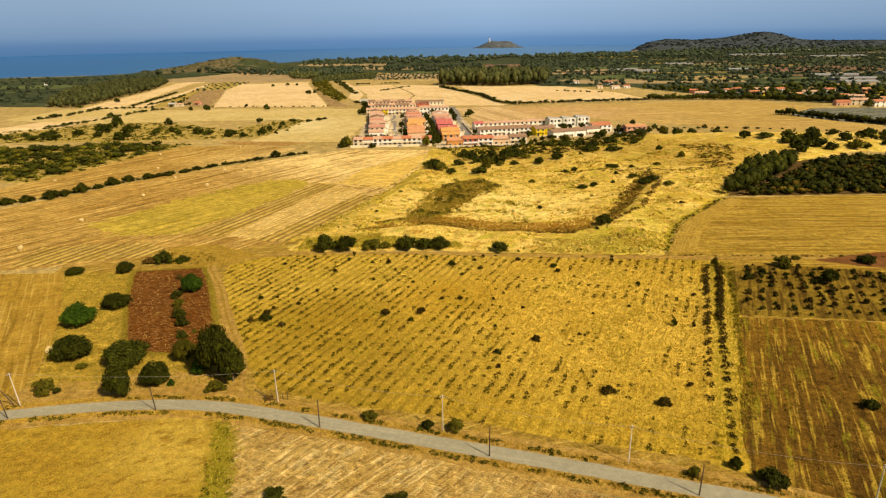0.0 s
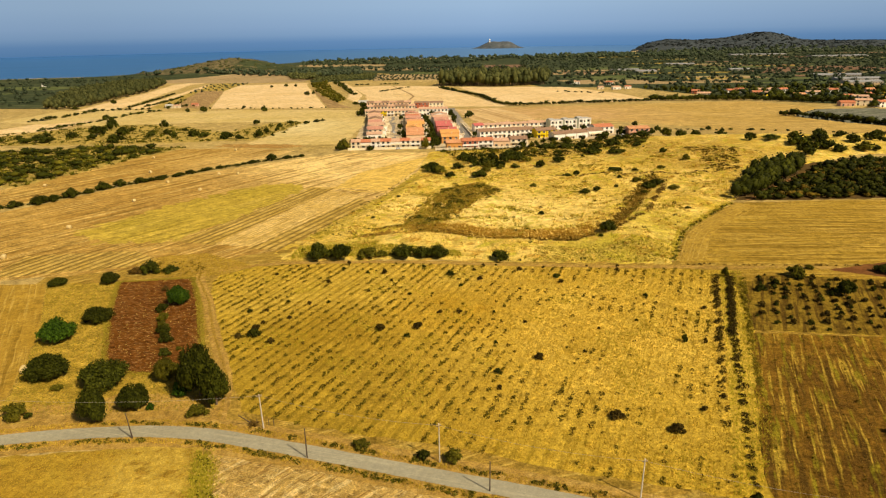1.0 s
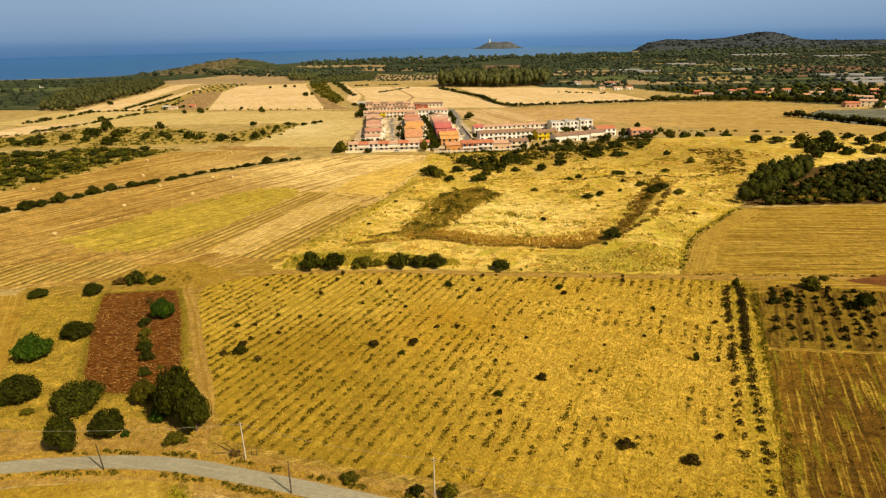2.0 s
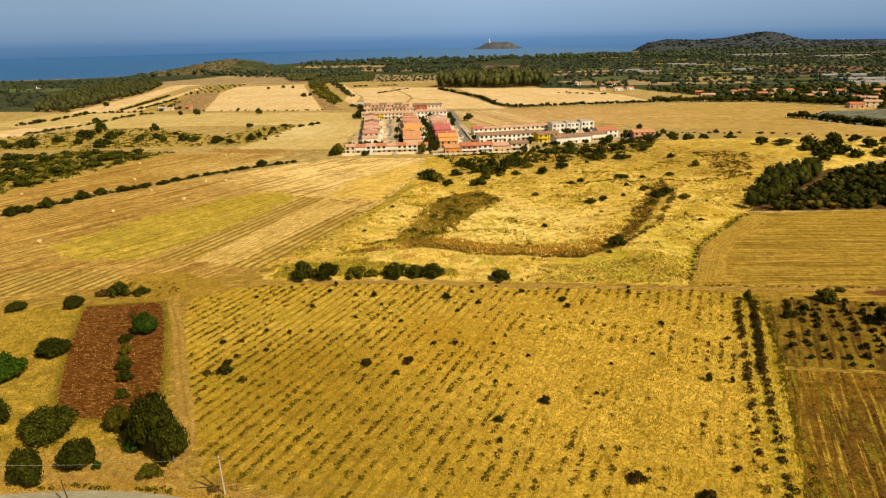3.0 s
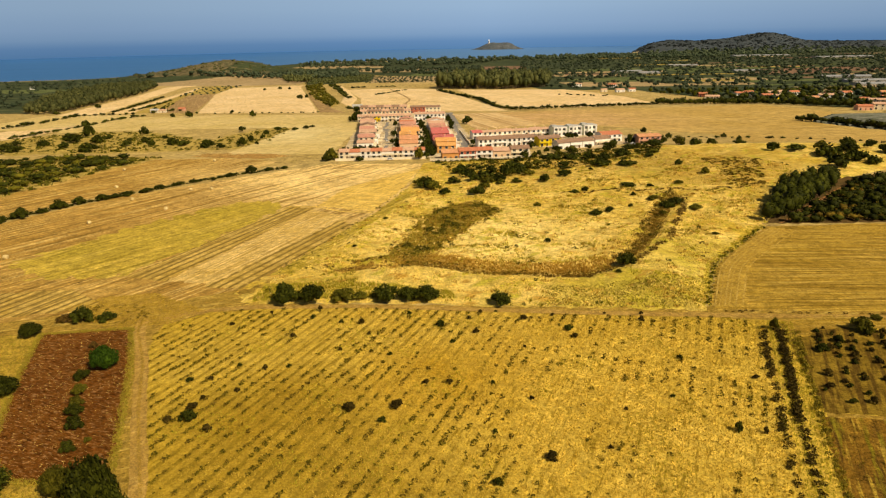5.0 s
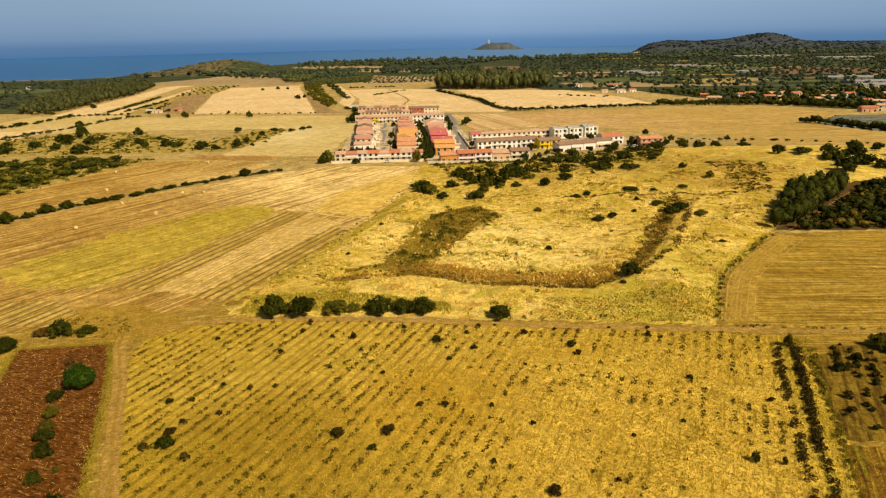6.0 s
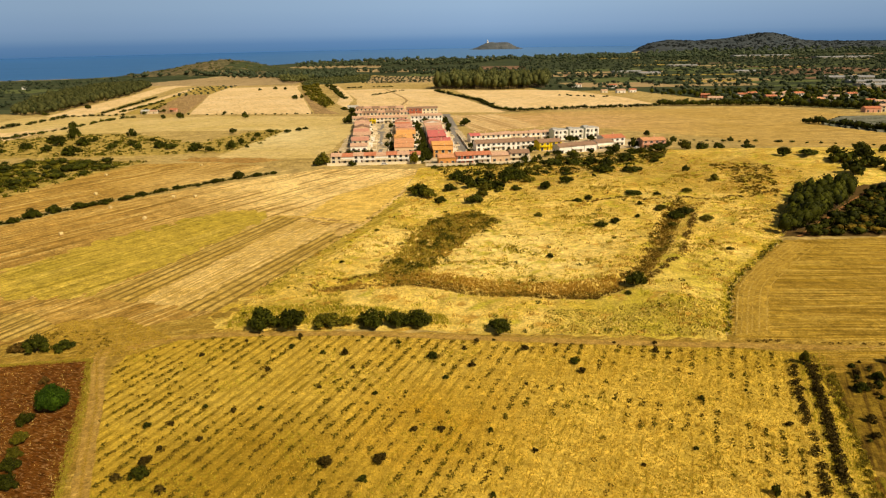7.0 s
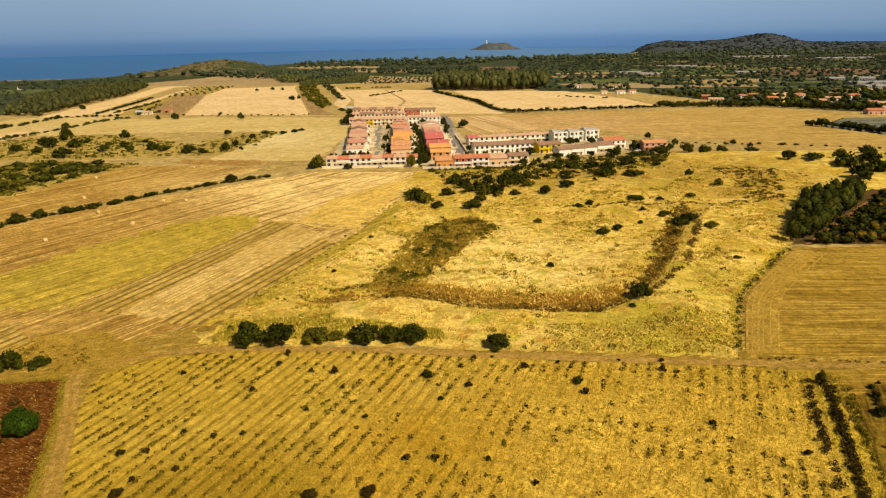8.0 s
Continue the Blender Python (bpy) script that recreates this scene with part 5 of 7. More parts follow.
keep = np.array([0.66 + 1.5 * noise.noise((x / 19, y / 19, 3)) + 0.5 * noise.noise((x / 6, y / 6, 7)) - 0.62 * math.exp(-((x - 42) / 34) ** 2 - ((y - 145) / 48) ** 2) + (0.18 if x < -10 else 0) + 0.45 * math.exp(-((x + 24) / 30) ** 2 - ((y - 120) / 28) ** 2) for x, y in vines]).clip(0.03, 0.92)
vines = vines[r.uniform(0, 1, len(vines)) < keep]
brown = np.array([noise.noise((x / 8, y / 8, 13)) for x, y in vines]) + r.normal(0, 0.2, len(vines)) > 0.12
clumps("vine_rows", sized(vines[~brown], 0.28, 0.72, 0.8, 6), 14, 0.38, L_VINE, "rows of small young vines in dry grass", 9)
clumps("vine_rows", sized(vines[brown], 0.26, 0.66, 0.75, 6), 13, 0.38, L_TUSS, "rows of withered brown vines in dry grass", 10)
W = scatter(VINE, 84000, 8)
W = W[np.hypot(W[:, 0] - 5, W[:, 1] - 70) < 160]
lush = 1.15 - np.hypot((W[:, 0] - 36) / 62, (W[:, 1] - 150) / 75) + 0.5 * np.array([noise.noise((x / 13, y / 13, 5)) for x, y in W])
off = np.abs((((W[:, 0] * ACROSS.x + (W[:, 1] - 100) * ACROSS.y) / 2.75 + 0.5) % 1) - 0.5) * 2.75
stay = (off > 0.34) | (np.random.default_rng(6).uniform(0, 1, len(W)) < 0.3 + 0.5 * lush)
W, lush = W[stay], lush[stay]
pick = np.random.default_rng(3).uniform(0, 1, len(W)) < lush
grass("dry_grass", W[pick], 0.34, L_STRAW, "pale dry grass between the vine rows", 12, 3, 0.7, 0.08)
lime = W[np.array([noise.noise((x / 12, y / 12, 31)) for x, y in W]) > 0.22][::3]
grass("dry_grass", lime, 0.34, L_LIME, "greenish grass patches among the vine rows", 27, 3, 0.4, 0.075)
B = W[~pick][::2]
B = B[np.random.default_rng(8).uniform(0, 1, len(B)) < 0.25 + np.hypot((B[:, 0] + 24) / 40, (B[:, 1] - 119) / 32)]
grass("dry_grass", B, 0.26, L_BRONZE, "short bronze grass between the vine rows", 13, 3, 0.7, 0.065)
STRIP = [(86, 192), (92, 191), (77.4, 150.6), (60, 105), (50, 89.5), (46.6, 91), (65, 137)]
grass("dry_grass", scatter(STRIP, 3600, 18), 0.42, L_LIME, "short greenish grass between the vine rows", 19, 3, 0.4, 0.07)
for line, n in (([(83.8, 189.4), (63.8, 137.5), (48.6, 96.6), (46.0, 91)], 0), ([(86.7, 186.3), (72.2, 150.3), (58.9, 114.0), (49.9, 90)], 1), ([(90.3, 185.7), (72.1, 140.2), (62.5, 111.7), (56.6, 97)], 2)):
    q = sized(along(line, 0.5, 0.6, n), 0.35, 1.15 if n == 1 else 0.8, 1.0, n)
    q[:, 2:] *= (0.75 + 0.5 * ((q[:, 1:2] - 95) / 80)).clip(0.7, 1.25)
    q = q[np.random.default_rng(n + 40).uniform(0, 1, len(q)) < (0.55, 0.85, 0.6)[n] * ((q[:, 1] - 70) / 80).clip(0.3, 1.1)]
    clumps("vine_hedge", q, 70, 0.2, (L_UMBER, L_UMBER, L_VINE)[n], "tall dark green row of old vines", n + 3)
k = 0
for i in range(0, 16):
    for j in range(0, 22):
        p = Vector((80, 151)) + ACROSS * (i * 3.6) + ROW * (j * 2.1)
        if inside(p.x, p.y, [(81, 152), (92, 189), (127, 176), (160, 152), (145, 134), (110.7, 146)]) and r.uniform() < 0.7:
            q = 0.55 + 0.75 * r.uniform() ** 1.3
            plant("shrub", "fruit_tree", p.x + r.normal(0, 0.45), p.y + r.normal(0, 0.7), q, q * 1.25, (L_DARK, L_UMBER, L_UMBER)[(i + j) % 3], "small dark tree in a young orchard", "orchard trees", "tree")
stripes = np.concatenate([along([(x, 148 - 0.17 * (x - 77)), (x - 26, 86 - 0.3 * (x - 77))], 0.9, 0.3, int(x)) for x in np.arange(80, 145, 3.4)])
stripes = stripes[inside(stripes[:, 0], stripes[:, 1], [(76.1, 149.2), (110.2, 143.1), (150, 130), (120, 60), (69.2, 77), (53.4, 87.8), (53.8, 96)])]
clumps("weed_rows", sized(stripes[r.uniform(0, 1, len(stripes)) < 0.40], 0.2, 0.5, 0.8), 9, 0.4, L_TUSS, "rows of low weeds in brown stubble")
grass("stubble_grass", scatter([(76.1, 149.2), (110.2, 143.1), (150, 130), (120, 60), (69.2, 77), (53.4, 87.8), (53.8, 96)], 8000, 5), 0.3, L_REED, "short brown stubble grass", 5)
WILD = [(-52, 212), (-16, 212.5), (18.8, 208.4), (74.4, 201.4), (90, 236), (129, 281), (170, 340), (190, 380), (150, 430), (60, 430), (-5, 420), (-14.2, 367.3), (-26.6, 314.6), (-37.3, 285.3), (-50.4, 243.2)]
g = scatter(WILD, 62000, 9)
g = g[np.random.default_rng(5).uniform(0, 1, len(g)) < 0.5 + 1.3 * rolling(g[:, 0], g[:, 1], 11) + 0.4 * rolling(g[:, 0], g[:, 1], 4)]
hue = np.array([noise.noise((x / 17, y / 12, 23)) + 0.5 * noise.noise((x / 5, y / 5, 29)) for x, y in g])
grass("pasture_grass", g[(hue > -0.32) & (hue < 0.42)], 0.34, L_WILD, "tall yellow grass of the rough pasture", 14, 3, 0.85, 0.15)
grass("pasture_grass", g[hue >= 0.42], 0.36, L_AMBER, "amber grass drifts of the rough pasture", 15, 3, 0.85, 0.14)
grass("pasture_grass", g[hue <= -0.32], 0.34, L_LIME, "green and yellow grass of the rough pasture", 16, 3, 0.85, 0.14)
g = scatter(WILD, 420, 10)
g = g[np.array([noise.noise((x / 24, y / 24, 9)) for x, y in g]) > 0.18]
t = scatter(WILD, 2600, 55)
t = t[np.array([noise.noise((x / 15, y / 9, 37)) for x, y in t]) > -0.1]
for k, mat, label in ((0, L_WILD, "coarse pale tussocks of the rough pasture"), (1, L_LIME, "coarse green tussocks of the rough pasture"), (2, L_AMBER, "coarse amber tussocks of the rough pasture")):
    q = np.repeat(t[k::3], 14, 0)
    grass("pasture_tussocks", q + np.random.default_rng(k).normal(0, 0.55, q.shape), 0.7, mat, label, 56 + k, 1, 0.45, 0.16)
behind = scatter([(-52, 214), (-20, 215), (8, 213), (6, 219), (-20, 224), (-50, 226)], 2600, 59)
grass("pasture_grass", behind, 0.7, L_LIME, "green grass behind the bushes of a track", 60, 3, 0.4, 0.12)
clumps("pasture_weeds", sized(g, 0.4, 1.3, 0.6), 16, 0.3, L_OLIVE, "low olive weeds in the rough pasture", 4)
q = scatter(REEDS, 1900, 12) + np.random.default_rng(4).normal(0, 2.2, (1900, 2))
q = q[rolling(q[:, 0], q[:, 1], 6) > -0.05]
q = q[np.array([noise.noise((x / 4, y / 4, 2)) for x, y in q]) > -0.12]
clumps("reeds", sized(q[::2], 0.5, 1.7, 0.75), 46, 0.19, L_OLIVE, "dense dark reeds and shrubs", 5)
clumps("dry_reeds", sized(scatter(REEDS, 620, 13) + np.random.default_rng(7).normal(0, 2.2, (620, 2)), 0.4, 1.1, 0.8), 26, 0.24, L_TUSS, "dry brown reeds", 6)
grass("reed_grass", scatter(REEDS, 1800, 19) + np.random.default_rng(17).normal(0, 1.6, (1800, 2)), 0.8, L_AMBER, "amber grass in a reed bed", 25, 3, 0.4, 0.12)
grass("reed_grass", scatter(REEDS, 2600, 14), 0.9, L_SEDGE, "olive brown sedge in a reed bed", 24, 3, 0.4, 0.12)
grass("ditch_grass", along(DITCH, 0.07, 2.4, 8), 0.75, L_REED, "tall brown grass along a dry ditch", 15, 3, 0.4, 0.12)
low = [(-12, 239.5), (-0.7, 238.6), (14.6, 232.6), (31.7, 229.8), (48.7, 228.8), (58, 234)]
e = along(low, 0.3, 0.9, 72)
clumps("ditch_shrubs", sized(e[np.random.default_rng(1).uniform(0, 1, len(e)) < 0.8], 0.35, 0.85, 0.75), 24, 0.26, L_DRY, "dark brown weeds along a ditch", 73)
e = along(low, 0.16, 2.2, 74) + (0.5, 2.2)
clumps("ditch_shrubs", sized(e[np.random.default_rng(2).uniform(0, 1, len(e)) < 0.6], 0.35, 0.9, 0.8), 20, 0.27, L_TUSS, "brown tussocks in a dry ditch", 75)
e = along(low, 0.02, 0.6, 76)
e = e + np.stack((np.zeros(len(e)), 2.8 + np.abs(np.random.default_rng(76).normal(0, 3.6, len(e)))), -1)
grass("ditch_grass", e, 0.6, L_AMBER, "tall amber grass on a ditch bank", 77, 3, 0.4, 0.12)
e = along([(64, 236), (74, 247), (85, 262), (96, 285), (106, 306), (114, 326)], 0.3, 1.2, 78)
e = e[np.array([noise.noise((x / 5, y / 5, 4)) for x, y in e]) > -0.15]
clumps("ditch_shrubs", sized(e[np.random.default_rng(3).uniform(0, 1, len(e)) < 0.8], 0.35, 0.95, 0.75), 24, 0.26, L_DRY, "thin line of dark weeds along a ditch", 79)
up = along([(60, 240), (72.6, 256.2), (90.1, 293), (105, 325), (112, 338)], 0.3, 2.9, 9)
up = up[np.random.default_rng(9).uniform(0, 1, len(up)) < 0.6]
clumps("ditch_shrubs", sized(up, 0.4, 1.3, 0.8), 30, 0.24, L_TUSS, "dark dry shrubs in a ditch", 7)
clumps("ditch_shrubs", sized(up[::4] + 0.7, 0.5, 1.5, 0.8), 34, 0.22, L_DARK, "dark green shrubs in a ditch", 8)
grass("ditch_grass", np.repeat(up, 4, 0) + np.random.default_rng(2).normal(0, 1.2, (len(up) * 4, 2)), 1.0, L_REED, "brown grass in a shrubby ditch", 22, 3, 0.4, 0.12)
gully = scatter([(150, 405), (180, 398), (172, 370), (160, 345), (142, 346), (150, 375)], 260, 41)
clumps("gully_shrubs", sized(gully, 0.5, 1.5, 0.6), 26, 0.26, L_TUSS, "brown shrubs in a shallow gully", 42)
clumps("gully_shrubs", sized(along([(60, 341), (80, 345), (105, 341), (128, 338), (160, 346)], 0.7, 1.6, 43), 0.4, 1.1, 0.6), 22, 0.26, L_DRY, "line of brown shrubs across the pasture", 44)
clumps("gully_shrubs", sized(along([(-36, 240), (-12, 250), (2, 240)], 0.6, 2.4, 45), 0.4, 1.1, 0.6), 22, 0.26, L_DRY, "brown shrubs by the reed bed", 46)
g = scatter(WILD, 12000, 47)
g = g[np.array([noise.noise((x / 19, y / 11, 19)) for x, y in g]) > 0.34]
grass("pasture_sedge", np.repeat(g, 4, 0) + np.random.default_rng(3).normal(0, 0.5, (len(g) * 4, 2)), 0.7, L_SEDGE, "darker olive and brown grass in drifts", 48, 3, 0.45, 0.12)
grass("pasture_sedge", scatter([(30, 207), (73, 202), (84, 224), (60, 222), (34, 219)], 1500, 170), 0.4, L_SEDGE, "olive grass by the farm track", 171, 3, 0.7, 0.12)
g = scatter(WILD, 110, 49)
clumps("pasture_shrubs", sized(g, 0.4, 1.1, 0.9), 40, 0.22, L_DARK, "scattered small dark pasture shrubs", 50)
grass("field_grass", scatter([(-120, 104), (-84.0, 102.8), (-60, 105), (-43.0, 105.3), (-39.2, 97.1), (-35.5, 83.0), (-32, 60), (-90, 60)], 21000, 15), 0.22, L_CEREAL, "dense golden cereal stalks", 16, 3, 0.4, 0.06)
grass("field_grass", scatter([(-43.0, 105.3), (-39.3, 101.5), (-34.6, 83.0), (-31, 60), (-36, 60), (-38, 83)], 4200, 16) + np.random.default_rng(9).normal(0, 0.8, (4200, 2)), 0.5, L_LIME, "tall greenish grass strip between two fields", 17, 3, 0.6, 0.09)
clumps("strip_weeds", sized(scatter([(-43.0, 105.3), (-39.3, 101.5), (-33.6, 83.0), (-30, 60), (-37, 60), (-39, 83)], 150, 160), 0.25, 0.7, 0.9), 24, 0.28, L_OLIVE, "olive weeds in a grass strip", 161)
grass("hay_flecks", scatter([(-38, 101), (-22, 97.5), (-8.4, 92.5), (19.9, 83), (40, 76), (75, 64.5), (60, 40), (-34, 50)], 9000, 162), 0.14, L_WILD, "loose straw on mown ground", 163, 2, 2.0, 0.05, 0.08)
grass("plot_grass", scatter([(-124, 195), (-102, 195), (-91, 166), (-80, 141), (-71, 134), (-54, 136), (-45, 119), (-88, 117), (-92, 129), (-104, 158)], 2600, 17), 0.34, L_BRONZE, "rough dry grass round the plot", 18, 3, 0.4, 0.08)
grass("plot_grass", scatter([(-124, 195), (-102, 195), (-91, 166), (-80, 141), (-71, 134), (-54, 136), (-45, 119), (-88, 117), (-92, 129), (-104, 158)], 3600, 19), 0.34, L_SEDGE, "olive dry grass round the plot", 20, 3, 0.4, 0.08)
grass("straw_flecks", scatter([(-101, 194), (-79, 196.5), (-69, 175), (-59.5, 150), (-55, 138), (-60.3, 134.3), (-70.4, 135.6), (-78.9, 142.7), (-90, 166)], 700, 61), 0.2, L_WILD, "straw flecks on ploughed soil", 62, 2, 2.2, 0.05)
for side, n in ((3.0, 30), (-3.0, 31)):
    edge = band(ROAD, 2 * abs(side))
    edge = edge[:len(ROAD)] if side > 0 else edge[len(ROAD):]
    e = along(edge, 0.06, 0.8, n)
    grass("verge_grass", e, 0.35, L_BRONZE, "dry grass along the road edge", n, 3, 0.4, 0.06)
    e = along(edge, 0.35, 0.6, n + 3)
    e = e[np.array([noise.noise((x / 5, y / 5, n)) for x, y in e]) > (0.12 if side > 0 else -0.12)]
    clumps("verge_weeds", sized(e, 0.2, 0.62, 0.8), 22, 0.34, L_OLIVE, "low weeds along the road edge", n)
for line, n in (([(-78.5, 204), (-76.5, 196.4), (-67, 178.2), (-58, 156.0), (-45.8, 129.8), (-42.9, 115.0)], 80),):
    grass("track_grass", along(line, 0.06, 0.28, n), 0.16, L_BRONZE, "short grass between the wheel ruts of a track", n, 3, 0.5, 0.08)
JUNC = [(-86, 198.5), (-72, 199), (-63, 208.5), (-71, 215), (-84, 224), (-97, 222), (-106, 214), (-98, 207)]
grass("junction_grass", scatter(JUNC, 3600, 88), 0.3, L_BRONZE, "trampled bronze grass where tracks meet", 89, 3, 0.5, 0.08)
clumps("junction_weeds", sized(scatter([(-104, 206), (-84, 201), (-78, 205), (-82, 215), (-100, 214)], 90, 90), 0.3, 0.9, 0.6), 24, 0.26, L_TUSS, "brown weeds where tracks meet", 93)
RIM = [(-101.6, 195.4), (-78.9, 197.9), (-69, 176), (-59, 150), (-54, 137), (-60.3, 133.3), (-70.4, 134.6), (-78.9, 141.7), (-90.3, 166.2), (-101.6, 195.4)]
grass("plot_grass", along(RIM, 0.04, 0.8, 94), 0.3, L_SEDGE, "dry grass along the edge of a ploughed plot", 95, 3, 0.45, 0.08)
e = along([(76, 204), (91, 236.5), (108, 258), (128.5, 281.5)], 0.5, 0.9, 150)
clumps("edge_weeds", sized(e[np.random.default_rng(151).uniform(0, 1, len(e)) < 0.75], 0.3, 0.85, 0.8), 26, 0.26, L_OLIVE, "olive weeds along a stubble field", 152)
grass("edge_grass", along([(75, 204), (90, 236.5), (107, 258), (127.5, 281.5)], 0.10, 1.4, 153), 0.4, L_LIME, "green grass along a stubble field", 154, 3, 0.6, 0.12)
e = along([(76, 200), (112, 193.5), (140, 187)], 1.2, 0.5, 50)
clumps("track_weeds", sized(e[np.random.default_rng(5).uniform(0, 1, len(e)) < 0.5], 0.3, 0.9, 0.7), 30, 0.25, L_DRY, "dark weeds along the farm track", 51)
edge_land = [(0, 441), (60, 448), (120, 470), (150, 458), (130, 425), (60, 402), (10, 400)]
clumps("village_edge_scrub", sized(scatter(edge_land, 420, 96), 0.5, 1.6, 0.8), 18, 0.3, L_TUSS, "brown scrub between village and pasture", 97)
clumps("village_edge_scrub", sized(scatter(edge_land, 190, 98), 0.8, 2.4, 0.8), 26, 0.28, L_DARK, "dark scrub between village and pasture", 99)
grass("village_edge_grass", scatter(edge_land, 2600, 100), 0.7, L_SEDGE, "olive grass between village and pasture", 101, 3, 0.45, 0.16)
e = along([(-50, 240), (-37, 284), (-27, 314), (-14, 366)], 1.6, 2.6, 52)
clumps("field_edge_weeds", sized(e, 0.3, 0.8, 0.7), 20, 0.28, L_OLIVE, "green weeds along a field edge", 53)

# ---- woods and far trees ----
wood("wood_trees", sized(scatter([(132.0, 287.4), (143.1, 304.5), (165.2, 339.1), (196.3, 350.7), (185, 334), (148, 297.5)], 350, 20), 1.8, 3.0, 2.9, 3), L_DARK, "stand of slender dark gum trees", 80, 0.19, 6)
wood("wood_trees", sized(scatter([(139.5, 286), (187.5, 331), (203.5, 346.8), (235, 356), (330, 371), (330, 285), (203.1, 285.3), (141, 285.3)], 1300, 20), 1.2, 3.0, 1.35, 3), L_DARK, "dense dark wood of low trees", 56, 0.25, 6)
wood("wood_trees", sized(scatter([(139.5, 286), (187.5, 331), (203.5, 346.8), (235, 356), (330, 371), (330, 285), (203.1, 285.3), (141, 285.3)], 420, 91), 1.2, 2.4, 1.3, 3), L_TUSS, "brownish low trees in a dense wood", 30, 0.27, 92)
wood("gum_wood", sized(scatter([(-508, 838), (-472, 836), (-483, 924), (-526, 1192), (-600, 1440), (-650, 1480), (-690, 1400), (-640, 1150), (-565, 960)], 1500, 21), 3.2, 4.6, 2.9, 4), L_EUCA, "long dense wood of tall gum trees", 30, 0.32, 7)
wood("gum_wood", sized(scatter([(-8, 1205), (97, 1160), (186, 1190), (215, 1330), (30, 1400)], 700, 22), 4.5, 6.5, 4.2, 5), L_EUCA, "dark stand of tall gum trees", 40, 0.29, 8)
wood("coast_wood", sized(scatter([(-520, 2560), (-500, 2250), (100, 2300), (300, 2700), (150, 2860), (-300, 2740)], 430, 23), 5, 9, 1.7, 6), L_FAR, "belt of dark pines near the shore", 16, 0.42, 9)
wood("coast_wood", sized(scatter([(300, 2560), (900, 2500), (1500, 2700), (2300, 2850), (2300, 3000), (850, 2980), (250, 2860)], 1100, 24), 5, 9, 1.7, 7), L_FAR, "belt of dark pines below the hill", 16, 0.42, 10)
wood("orchard_belt", sized(scatter([(190, 1180), (314, 1080), (380, 850), (490, 725), (700, 600), (1600, 1200), (2000, 1900), (2000, 2600), (300, 2500), (190, 1700)], 3900, 25), 3.0, 6.0, 1.3, 8), L_FAR, "scattered orchard and garden trees", 10, 0.52, 11)
wood("garden_trees", sized(scatter([(300, 1010), (400, 830), (520, 700), (700, 640), (800, 800), (600, 1000)], 560, 26), 2.6, 5.0, 1.8, 9), L_DARK, "dark garden trees among houses", 26, 0.34, 12)
wood("garden_trees", sized(scatter([(-1500, 1050), (-800, 930), (-560, 900), (-640, 1050), (-660, 1600), (-760, 1760), (-1500, 1600)], 600, 27), 2.6, 5.5, 1.5, 10), L_FAR, "garden trees near the shore", 18, 0.4, 13)
wood("garden_trees", sized(scatter([(440, 690), (700, 600), (1000, 900), (720, 1010), (480, 880)], 330, 46), 2.6, 5.2, 1.6, 47), L_DARK, "dense dark garden trees round houses", 22, 0.36, 48)
wood("belt_trees", sized(scatter([(-281, 1430), (-298, 1600), (-263, 1755), (-172, 1755), (-156, 1498), (-250, 1422)], 420, 28), 3, 5, 0.9, 11), L_EUCA, "orchard of olive-green trees", 22, 0.38, 14)
wood("grove_trees", sized(np.concatenate([along([(-158, 1445 + 42 * i), (0, 1432 + 40 * i)], 9, 2.5, i + 300) for i in range(6)]), 2.2, 3.6, 1.2, 31), L_FAR, "rows of small olive trees on pale ground", 18, 0.4, 32)
wood("grove_trees", sized(np.concatenate([along([(-428 - 10 * i, 1120 + 50 * i), (-392 - 4 * i, 1180 + 45 * i)], 10, 2.5, i + 320) for i in range(6)]), 2.0, 3.4, 1.1, 33), L_FAR, "grove of small olive trees on a slope", 18, 0.4, 34)
wood("belt_trees", sized(scatter(BELT, 170, 29), 2.4, 4.4, 1.1, 12), L_OLIVE, "strip of bushes beside a pale field", 30, 0.34, 15)
wood("belt_trees", sized(along(BELT_ROW, 7, 5, 35), 2.4, 4.4, 1.2, 36), L_DARK, "row of trees between pale fields", 30, 0.34, 37)
wood("hill_scrub", sized(scatter([(-860, 1850), (-600, 1730), (-330, 1830), (-380, 2040), (-600, 2060), (-800, 2000)], 420, 30), 2.5, 5.5, 0.9, 13), L_EUCA, "scrub on the coast hill", 14, 0.45, 16)
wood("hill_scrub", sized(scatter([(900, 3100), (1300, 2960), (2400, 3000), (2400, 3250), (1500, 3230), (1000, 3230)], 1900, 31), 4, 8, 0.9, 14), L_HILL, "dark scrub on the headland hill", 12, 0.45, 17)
wood("coast_wood", sized(scatter([(-860, 1780), (-300, 1620), (-200, 1700), (-250, 2000), (-420, 1760), (-700, 1720)], 420, 32), 4, 8, 1.5, 15), L_FAR, "trees at the foot of the coast hill", 18, 0.4, 18)
wood("coast_wood", sized(scatter([(-380, 1640), (-330, 1480), (-290, 1500), (-300, 1660)], 110, 33), 4, 6, 2.4, 16), L_EUCA, "clump of tall trees by a tan field", 30, 0.34, 19)
wood("coast_wood", sized(scatter([(-260, 1900), (10, 1700), (200, 1750), (180, 2000), (-250, 2050)], 180, 34), 5, 8, 1.7, 17), L_FAR, "dark wood behind pale fields", 18, 0.4, 20)
